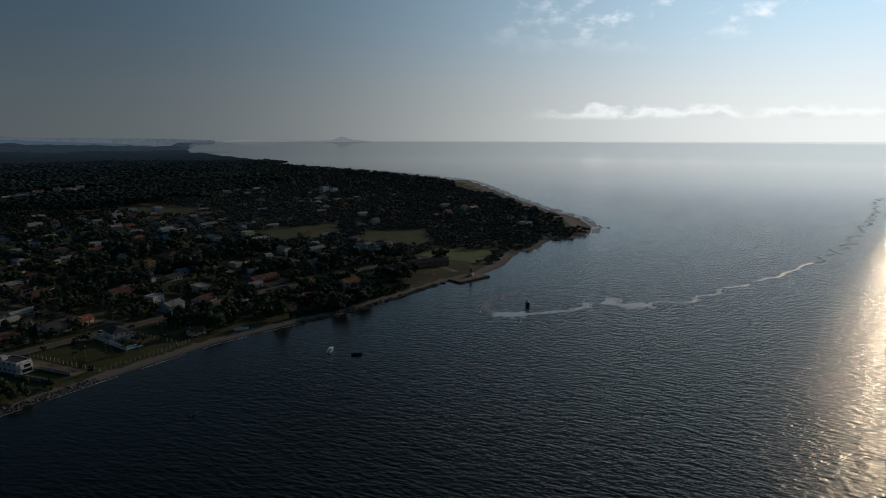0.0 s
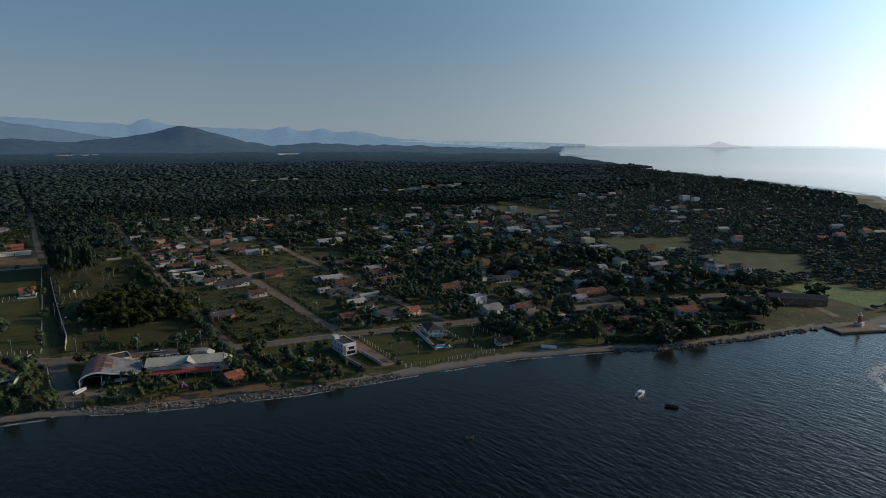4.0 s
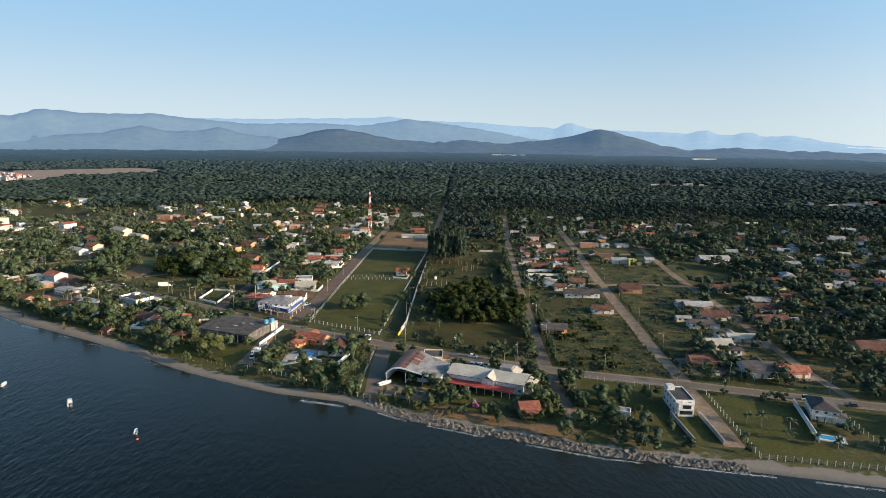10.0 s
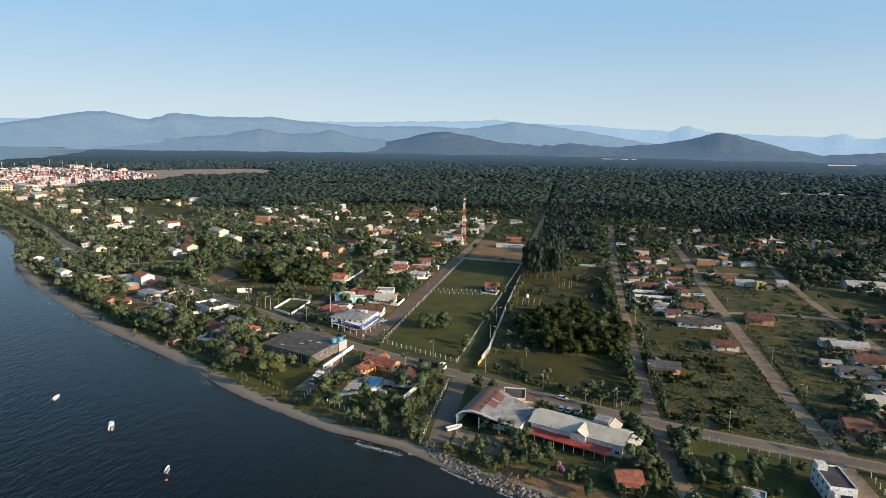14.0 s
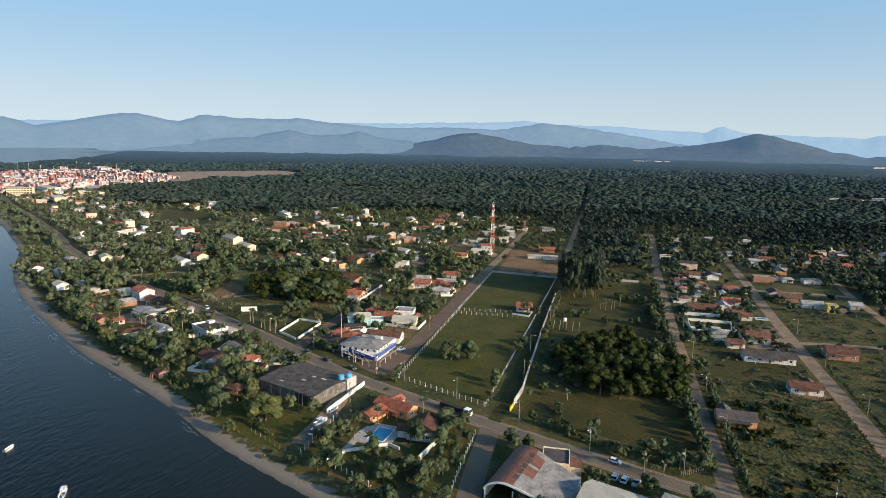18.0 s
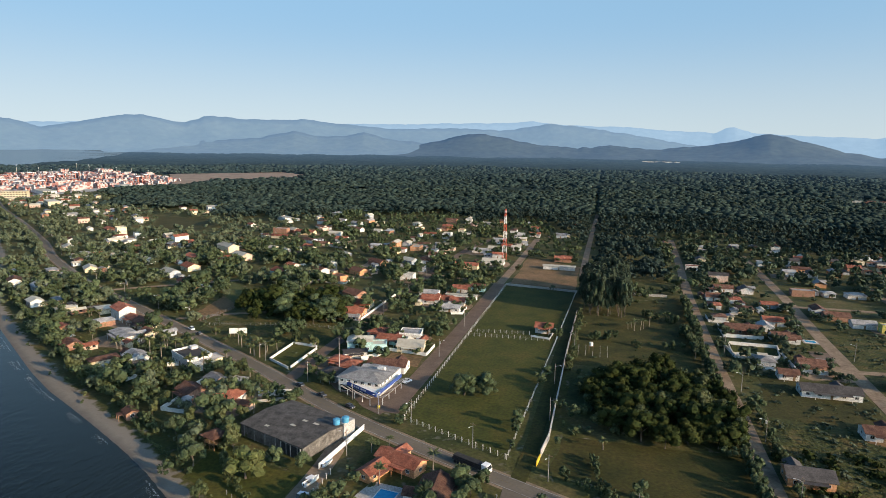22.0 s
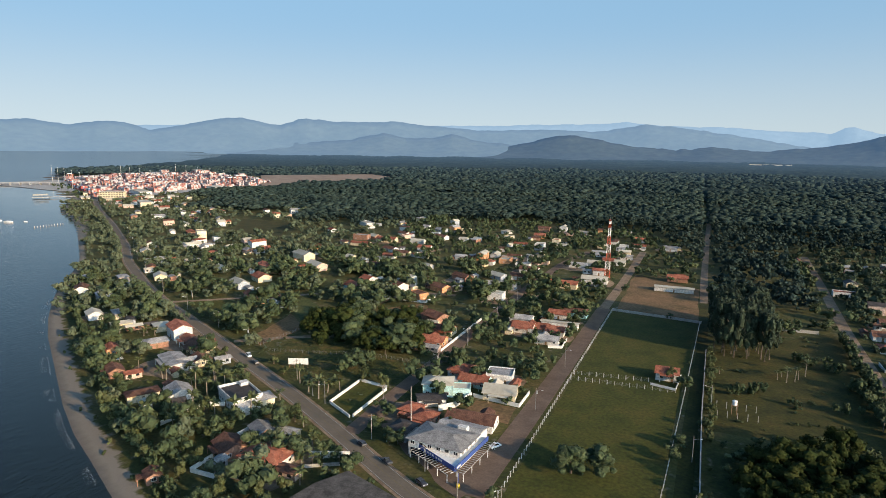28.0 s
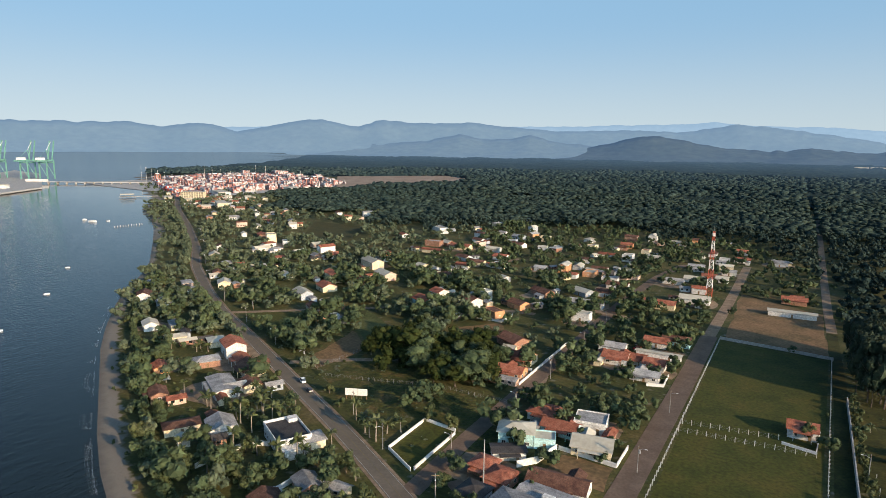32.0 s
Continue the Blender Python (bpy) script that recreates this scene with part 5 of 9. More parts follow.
far_houses(110, 260, 620, 780, 14, 0, False, EAST)
PALE = "WGWTB"
# sheds, lean-tos and outbuildings close behind the houses
shed_rnd = random.Random(17)
for hx, hy, hr in [t for t in TAKEN if -470 < t[0] < 330 and 280 < t[1] < 820]:
    for _ in range(shed_rnd.choice((0, 1, 1, 2))):
        a, d = shed_rnd.uniform(0, math.tau), hr + shed_rnd.uniform(2.0, 5.0)
        x, y = hx + d * math.cos(a), hy + d * math.sin(a)
        p = (np.array([x]), np.array([y]))
        if free(x, y, 2.2) and road_clear(x, y, 3.5) and inland(*p)[0] > 20 and not in_lot(*p, [l[0] for l in LOTS], 3)[0]:
            far_block(x, y, shed_rnd.choice((0, 90)) + (-30 if x < -160 else 0), shed_rnd.uniform(3.5, 8), shed_rnd.uniform(3, 4.5), shed_rnd.uniform(2.2, 2.8), shed_rnd.choice("TBGGGDW"), shed_rnd.choice("wwcbgp"), 1.0)
far_houses(600, 815, 935, 1065, 30, -20, False, PALE, "wwwc")
far_houses(540, 630, 950, 1020, 8, -20, False, PALE, "wwwc")
far_houses(410, 570, 1310, 1420, 22, -20, False, PALE, "wwwc")
far_houses(730, 890, 655, 745, 22, -25, False, PALE, "wwwc")
far_houses(690, 800, 440, 540, 14, -25, False, PALE, "wwwc")
far_houses(300, 480, 420, 620, 18, -14, False, PALE, "wwwc")
far_me = bpy.data.meshes.new("distant_houses")
FAR.to_mesh(far_me)
FAR.free()
for mat in FAR_MATS:
    far_me.materials.append(mat)
tagged(new("distant_houses", far_me), "many small distant houses with tiled and pale roofs", "houses", kind="stuff")


# ================= trees =================
def crown_arrays(seed, rx, rz, lobes, leaves, leaf, base_z):
    """Leaf clumps round several lobes, with a ragged core: corners, triangles, quads."""
    g = np.random.default_rng(seed)
    turn, reach = g.uniform(0, 6.28, lobes), np.sqrt(g.uniform(0.02, 0.66, lobes)) * rx
    ctr = np.stack([np.cos(turn) * reach * g.uniform(0.85, 1.2), np.sin(turn) * reach * g.uniform(0.7, 1.05), base_z + rz * (g.uniform(-0.45, 0.75, lobes) - 0.35 * (reach / rx) ** 2)], -1)
    ctr[0] = (0, 0, base_z)
    rad = g.uniform(0.20, 0.46, lobes) * rx
    V, T, n = [], [], 0
    for c, r in zip(ctr, rad):
        v = ICO1 * (1 + g.uniform(-0.28, 0.25, (len(ICO1), 1))) * r * 0.84 * np.array([1, 1, rz / rx * 1.05]) + c
        V.append(v)
        T.append(ICO1F + n)
        n += len(v)
    k = g.integers(0, lobes, leaves)
    dirs = g.normal(size=(leaves, 3)) + np.array([0, 0, 0.25])
    dirs /= np.linalg.norm(dirs, axis=1, keepdims=True)
    p = ctr[k] + dirs * rad[k][:, None] * g.uniform(0.86, 1.09, (leaves, 1)) * np.array([1, 1, rz / rx * 1.05])
    up = dirs + g.normal(size=(leaves, 3)) * 0.30
    up /= np.linalg.norm(up, axis=1, keepdims=True)
    a = np.cross(up, g.normal(size=(leaves, 3)))
    a /= np.linalg.norm(a, axis=1, keepdims=True) + 1e-9
    b = np.cross(up, a)
    s = (leaf * g.uniform(0.6, 1.4, leaves))[:, None]
    blade = np.stack([p - a * s - b * s * 0.5, p + a * s - b * s * 0.5 + up * s * 0.12, p + b * s * 0.9 - up * s * 0.12], 1)
    V.append(blade.reshape(-1, 3))
    T.append((np.arange(leaves * 3) + n).reshape(-1, 3))
    return np.concatenate(V), np.concatenate(T), np.zeros((0, 4), int)


def trunk_mesh(h, r, seed, mat, limbs=3):
    g = random.Random(seed)
    bms = [tube([(0, 0, -0.2), (g.uniform(-.15, .15), g.uniform(-.15, .15), h * 0.5), (g.uniform(-.3, .3), g.uniform(-.3, .3), h)], [r * 1.25, r * 0.85, r * 0.5], 7)]
    for i in range(limbs):
        t = i / max(limbs, 1) * math.tau + g.uniform(0, 1)
        z = h * g.uniform(0.5, 0.8)
        bms.append(tube([(0, 0, z), (math.cos(t) * h * 0.22, math.sin(t) * h * 0.22, z + h * 0.22), (math.cos(t) * h * 0.38, math.sin(t) * h * 0.38, z + h * 0.42)], [r * 0.55, r * 0.38, r * 0.15], 5))
    me = bpy.data.meshes.new("trunk")
    bm = join(*bms)
    bm.to_mesh(me)
    bm.free()
    me.materials.append(mat)
    return me


TREES = []
for k, (rx, rz, z, lobes, mat) in enumerate(((3.6, 2.9, 3.5, 14, "leaf"), (4.4, 3.2, 4.0, 17, "leaf"), (3.0, 3.3, 3.6, 13, "leaf_light"), (5.2, 3.5, 4.3, 20, "leaf"), (2.4, 2.2, 2.5, 10, "leaf_light"), (4.0, 3.8, 4.6, 17, "leaf"), (4.6, 3.4, 4.2, 20, "leaf_copse"), (3.8, 3.8, 4.4, 17, "leaf_copse"), (5.4, 3.8, 4.6, 22, "leaf_copse"))):
    v, t, q = crown_arrays(40 + k, rx, rz, lobes, 1150, 0.25, z)
    TREES.append((trunk_mesh(z, 0.26, k, M["bark"]), fast_mesh("crown", v, q, t, M[mat]), (rx, v, t, q), mat))
GUM = []
for k in range(3):
    v, t, q = crown_arrays(70 + k, 3.7, 7.4, 30, 1200, 0.38, 11.6)
    GUM.append((trunk_mesh(13, 0.24, 20 + k, M["bark"], 4), fast_mesh("crown", v, q, t, M["leaf_gum"])))


def tree(x, y, s=1.0, k=None, label=""):
    k = rnd.randrange(6) if k is None else k
    words = label or ("dark green broadleaf tree with a dense uneven crown" if TREES[k][3] != "leaf_light" else "fresh green broadleaf tree with a loose crown")
    root = thing("tree", x, y, 0, rnd.uniform(0, 360), words, "tree", "village trees", s)
    part("trunk", TREES[k][0], None, root)
    part("crown", TREES[k][1], None, root)
    TAKEN.append((x, y, TREES[k][2][0] * s * 0.6))
    return root


def gum_tree(x, y, s=1.0):
    k = rnd.randrange(3)
    root = thing("eucalyptus_tree", x, y, 0, rnd.uniform(0, 360), "tall slender eucalyptus with a pale bare trunk", "tree", "eucalyptus stand", s)
    part("trunk", GUM[k][0], None, root)
    part("crown", GUM[k][1], None, root)
    TAKEN.append((x, y, 1.5))


def frond_mesh(length=3.3, seg=6):
    """An arching palm leaf with two rows of hanging leaflets."""
    bm = bmesh.new()
    rows = []
    for i in range(seg + 1):
        t = i / seg
        x = length * t * (1 - 0.16 * t)
        z = 0.9 * math.sin(t * 2.0) * 1.1 - 1.75 * t * t
        w = 0.55 * math.sin(min(t * 1.15 + 0.12, 1) * math.pi) + 0.04
        rows.append([bm.verts.new((x, sx * w, z - abs(sx) * w * 0.62)) for sx in (-1, -0.5, 0, 0.5, 1)])
    for a, b in zip(rows, rows[1:]):
        for j in range(4):
            bm.faces.new((a[j], b[j], b[j + 1], a[j + 1]))
    me = bpy.data.meshes.new("frond")
    bm.to_mesh(me)
    bm.free()
    me.materials.append(M["leaf_palm"])
    return me


FROND = frond_mesh()
PALM_TRUNKS = []
for k, h in enumerate((3.2, 4.4, 5.8)):
    bm = tube([(0, 0, -0.2), (0.1, 0.05, h * 0.3), (0.25, 0.05, h * 0.7), (0.3, 0, h)], [0.26, 0.19, 0.16, 0.15], 7)
    me = bpy.data.meshes.new("trunk")
    bm.to_mesh(me)
    bm.free()
    me.materials.append(M["palm_bark"])
    PALM_TRUNKS.append((h, me))


def palm(x, y, s=1.0):
    h, me = rnd.choice(PALM_TRUNKS)
    root = thing("palm_tree", x, y, 0, rnd.uniform(0, 360), "feathery palm tree with a slim grey trunk", "palm tree", "garden palms", s)
    part("trunk", me, None, root)
    n = 10
    for i in range(n):
        part("frond", FROND, None, root, m=pose(0.3, 0, h - 0.05, rnd.uniform(-12, 12), rnd.uniform(-50, 18), i * 360 / n + rnd.uniform(-12, 12)))
    TAKEN.append((x, y, 1.2))


def scatter(fn, x0, x1, y0, y1, count, pad=2.2, smin=0.7, smax=1.25, shore=6.0, lots=True, inside=None):
    made = tries = 0
    while made < count and tries < count * 30:
        tries += 1
        x, y = rnd.uniform(x0, x1), rnd.uniform(y0, y1)
        if inside and not inside(x, y):
            continue
        p = (np.array([x]), np.array([y]))
        if inland(*p)[0] < (11 if x < -80 else shore) or not free(x, y, pad) or not road_clear(x, y, 1.6):
            continue
        if lots and in_lot(*p, [l[0] for l in LOTS])[0]:
            continue
        fn(x, y, rnd.uniform(smin, smax))
        made += 1

# ================= fences and walls =================
def shared(name, bm, mat):
    me = bpy.data.meshes.new(name)
    bm.to_mesh(me)
    bm.free()
    me.materials.append(mat)
    return me


POST = shared("post", join(box(-0.1, 0.1, -0.1, 0.1, -0.3, 1.7, 0.03), box(-0.09, 0.09, -0.28, 0.08, 1.66, 1.95, 0.02)), M["post_paint"])
WOOD_POST = shared("post", tube([(0, 0, -0.2), (0.03, 0, 0.8), (0, 0.02, 1.5)], [0.09, 0.08, 0.07], 6), M["old_concrete"])
WIRE = M["steel"]


def post_fence(pts, gap, label, me=POST, wires=True):
    root = thing("fence", pts[0][0], pts[0][1], 0, 0, label, "fence")
    for a, b in zip(pts, pts[1:]):
        n = max(1, round(math.dist(a, b) / gap))
        ang = math.degrees(math.atan2(b[1] - a[1], b[0] - a[0]))
        for i in range(n + (b == pts[-1])):
            t = i / n
            part("post", me, None, root, m=pose(a[0] + (b[0] - a[0]) * t - pts[0][0], a[1] + (b[1] - a[1]) * t - pts[0][1], 0, rnd.uniform(-2, 2), rnd.uniform(-2, 2), ang))
        if wires:
            for z in (0.5, 1.0, 1.5):
                o = Vector((pts[0][0], pts[0][1], 0))
                part("wire", tube([Vector((*a, z)) - o, Vector((*b, z)) - o], [0.012, 0.012], 4), WIRE, root)
    return root


def low_wall(pts, h, label, mat, thick=0.22):
    root = thing("garden_wall", pts[0][0], pts[0][1], 0, 0, label, "wall")
    for a, b in zip(pts, pts[1:]):
        L_ = math.dist(a, b)
        bm = join(box(0, L_, -thick / 2, thick / 2, -0.1, h), box(-0.05, L_ + 0.05, -thick / 2 - 0.06, thick / 2 + 0.06, h, h + 0.1))
        part("wall_panel", bm, mat, root, m=pose(a[0] - pts[0][0], a[1] - pts[0][1], 0, 0, 0, math.degrees(math.atan2(b[1] - a[1], b[0] - a[0]))))
    return root


post_fence([(-74.5, 332.5), (-73, 440), (-71, 556)], 3.0, "long row of white concrete posts along a grass field")
post_fence([(-34, 313.5), (-28, 430), (-22.3, 549)], 3.0, "long row of white concrete posts beside a grassy track")
post_fence([(-74, 332), (-34.5, 314)], 2.9, "row of white concrete posts facing the coast road")
post_fence([(-72.6, 436), (-31, 439)], 3.0, "row of white posts across the grass field")
post_fence([(-72.4, 443), (-42, 447)], 3.0, "row of white posts across the grass field")
post_fence([(-33.2, 290), (-33.4, 262), (-32.6, 238)], 2.6, "white leaning posts along the lane to the beach")
post_fence([(-84.2, 290), (-84.4, 262)], 2.8, "white posts along the boat lane")
post_fence([(-77, 258.5), (-68, 256), (-57, 250), (-54, 246)], 2.6, "white posts above the beach by a pool garden")
post_fence([(32.3, 280.8), (36.2, 283.4), (40, 285.6)], 0.8, "pale picket fence beside street-corner palms", WOOD_POST)
post_fence([(-54, 246), (-27.5, 234)], 3.0, "white posts above the beach")
post_fence([(105, 246), (103, 197)], 3.0, "white posts round a seaside lawn")
post_fence([(103, 196), (129, 191.5), (150, 189)], 2.4, "low white posts along the top of the beach")
post_fence([(149, 236), (147, 207), (146, 194)], 3.0, "white posts round a green lawn")
post_fence([(166, 231), (168, 196)], 3.2, "white posts between two seaside lots")
post_fence([(59, 261), (84, 251)], 3.0, "white posts along the coast road")
post_fence([(53, 251), (55, 240)], 2.2, "short row of white leaning posts")
post_fence([(-108, 272), (-90, 262)], 2.8, "pale posts at the edge of the beach", WOOD_POST, False)
post_fence([(-233, 426), (-220, 418), (-217.5, 451)], 2.4, "grey wooden posts round a dry paddock", WOOD_POST)
low_wall([(-208, 512), (-207.5, 535), (-207, 558)], 1.6, "long white wall beside a village lane", M["white_post"])
low_wall([(-136.6, 446), (-136.5, 478), (-136.4, 508)], 1.2, "low white wall along a paved street", M["white_post"])
low_wall([(56.5, 443.9), (57.2, 461), (80.2, 460.8), (77.2, 442.8), (56.5, 443.5)], 1.6, "pale wall round a green lawn", M["white_post"])
low_wall([(205, 518), (233, 518)], 1.5, "long white wall beside an inland house", M["white_post"])
low_wall([(214, 430), (230, 430)], 1.5, "white wall in front of dark trees", M["white_post"])
low_wall([(11, 554.2), (36.5, 555.1)], 1.6, "pale wall behind the paddock", M["concrete"])
post_fence([(-211, 413), (-164, 427), (-134, 427)], 2.8, "grey wooden posts through a meadow", WOOD_POST)
post_fence([(180, 189), (205, 184)], 2.4, "grey posts above the beach", WOOD_POST, False)
low_wall([(-71, 557.5), (-45, 554), (-21.5, 550)], 1.4, "pale concrete wall at the end of the grass field", M["concrete"])
low_wall([(-139, 366), (-152.5, 374), (-153, 398), (-139.5, 396)], 1.1, "low white wall round a small lawn", M["white_post"])
low_wall([(-138.6, 394), (-138.4, 367)], 1.1, "low white wall round a small lawn", M["white_post"])
low_wall([(-23.6, 318), (-22, 331), (-21.3, 417), (-19.5, 495)], 2.5, "pale concrete wall along the grassy track", M["concrete"])
low_wall([(-24.3, 312), (-23.7, 317)], 1.5, "bright yellow wall end by the road", M["yellow"])
low_wall([(-89, 292), (-85.5, 321)], 1.7, "white wall beside the boat lane", M["white_post"])
low_wall([(55, 458), (57, 440), (80, 442), (80, 458)], 1.4, "white wall round an empty lot", M["white_post"])
low_wall([(-41, 444), (-31, 441.5), (-29.5, 459)], 0.9, "low white wall round a small house", M["white_post"])
low_wall([(-208, 507), (-202, 544)], 2.2, "long white boundary wall", M["white_post"])
low_wall([(-112, 384.5), (-107.5, 390), (-104.8, 401)], 2.2, "white wall between two houses", M["white_post"])
low_wall([(-104.5, 402.0), (-85.2, 399.8), (-84.9, 413.7)], 1.4, "white garden wall beside the street", M["white_post"])
low_wall([(-91, 473), (-84.5, 475), (-84.8, 488)], 1.3, "white garden wall beside the street", M["white_post"])
low_wall([(-196, 334), (-193.5, 353), (-187, 356)], 1.6, "white garden wall among palms", M["white_post"])
low_wall([(-166, 333), (-165, 348)], 1.6, "white boundary wall of a seaside plot", M["white_post"])
low_wall([(-136, 336), (-124, 341)], 2.2, "white wall beside a red-roofed house", M["white_post"])
low_wall([(-134, 330), (-121, 338)], 1.0, "pale kerb wall round a narrow lawn", M["concrete"])
low_wall([(-47, 268), (-44, 283), (-46, 295)], 1.8, "weathered white wall round a pool garden", M["white_post"])
low_wall([(136, 240), (128, 208)], 2.0, "white side wall of a seaside villa", M["white_post"])
low_wall([(84.5, 227), (85.5, 205)], 1.6, "pale garden wall running to the rocks", M["concrete"])
low_wall([(95, 227), (95, 205)], 1.6, "pale garden wall running to the rocks", M["concrete"])
low_wall([(173, 228), (176, 210)], 1.6, "pale boundary wall of a seaside lot", M["concrete"])

# ---- white garden walls round village plots
yard_rnd = random.Random(21)
for hx, hy, hr in [t for t in TAKEN if -215 < t[0] < 160 and 260 < t[1] < 560]:
    if yard_rnd.random() < 0.42:
        sx, sy, k = yard_rnd.choice((-1, 1)), yard_rnd.choice((-1, 1)), hr + yard_rnd.uniform(1.5, 4)
        pts = [(hx - sx * k * 0.7, hy + sy * k), (hx + sx * k, hy + sy * k), (hx + sx * k, hy - sy * k * 0.7)]
        mids = [((a[0] + b[0]) / 2, (a[1] + b[1]) / 2) for a, b in zip(pts, pts[1:])]
        lots_here = [l[0] for l in LOTS]
        if all(inland(np.array([x]), np.array([y]))[0] > 15 and road_clear(x, y, 1.0) and not in_lot(np.array([x]), np.array([y]), lots_here)[0] for x, y in pts + mids) and all((x - a) ** 2 + (y - b) ** 2 > (c * 0.95) ** 2 for x, y in pts + mids for a, b, c in TAKEN):
            low_wall(pts, yard_rnd.uniform(1.1, 1.9), "pale plastered garden wall round a village plot", M["white_post"])

# ================= special buildings =================
def building(name, x, y, rot, label, category, radius):
    TAKEN.append((x, y, radius))
    return thing(name, x, y, 0, rot, label, category)


def warehouse():
    r = building("warehouse", -106, 311, -20, "old warehouse with a wide dark fibre-cement roof and stained, shade-darkened grey walls", "warehouse", 16)
    bm = prism([(-11.5, 0), (11.5, 0), (11.5, 4.3), (0, 5.4), (-11.5, 4.3)], -15, 15)
    bmesh.ops.rotate(bm, verts=bm.verts[:], matrix=Matrix.Rotation(radians(90), 3, "Z"))
    part("wall", bm, M["stained_shaded_wall"], r)
    part("roof", gable_roof(30, 23, 4.35, 1.15, 0.4), M["dark_sheet"], r, "dark stained roof sheets")
    for i in range(4):
        u, v = rnd.uniform(-13, 13), rnd.uniform(-9, 9)
        z = 4.47 + 1.15 * (1 - abs(v) / 11.5)
        part("roof_patch", box(u - rnd.uniform(.4, 1.4), u + rnd.uniform(.4, 1.4), v - 0.5, v + 0.5, z + 0.08, z + 0.14), ROOFS["W"][1], r, "pale replaced roof sheet")
    for i in range(6):
        part("pilaster", box(-13.5 + i * 5.2, -13.1 + i * 5.2, -11.75, -11.45, 0, 4.2), M["old_concrete"], r)
    part("annex", box(11.5, 15.6, 6.5, 11.9, 0, 5.6), M["concrete"], r, "pale concrete annex")
    # a flat dark panel stands for the shade inside the open bay
    part("gate", box(5.0, 14.2, -11.74, -11.58, 0, 3.7), M["dark"], r, "dark panel standing for the shade inside an open loading bay")
    for u in (5.0, 9.5, 14.0):
        part("bay_post", box(u, u + 0.3, -11.95, -11.7, 0, 3.9), M["concrete"], r)
    return r


warehouse()


def water_tank(x, y, z, mat, label, rad=1.25, h=1.7):
    r = thing("water_tank", x, y, z, 0, label, "water tank")
    part("tank_body", tube([(0, 0, 0), (0, 0, h)], [rad * 0.88, rad], 18), mat, r)
    part("lid", tube([(0, 0, h), (0, 0, h + 0.1), (0, 0, h + 0.4)], [rad * 1.04, rad * 1.03, rad * 0.2], 18), mat, r)
    return r


for x, y in ((-91.5, 311.2), (-89.2, 313.6)):
    water_tank(x, y, 5.6, M["tank_blue"], "round light-blue water tank on a concrete annex")


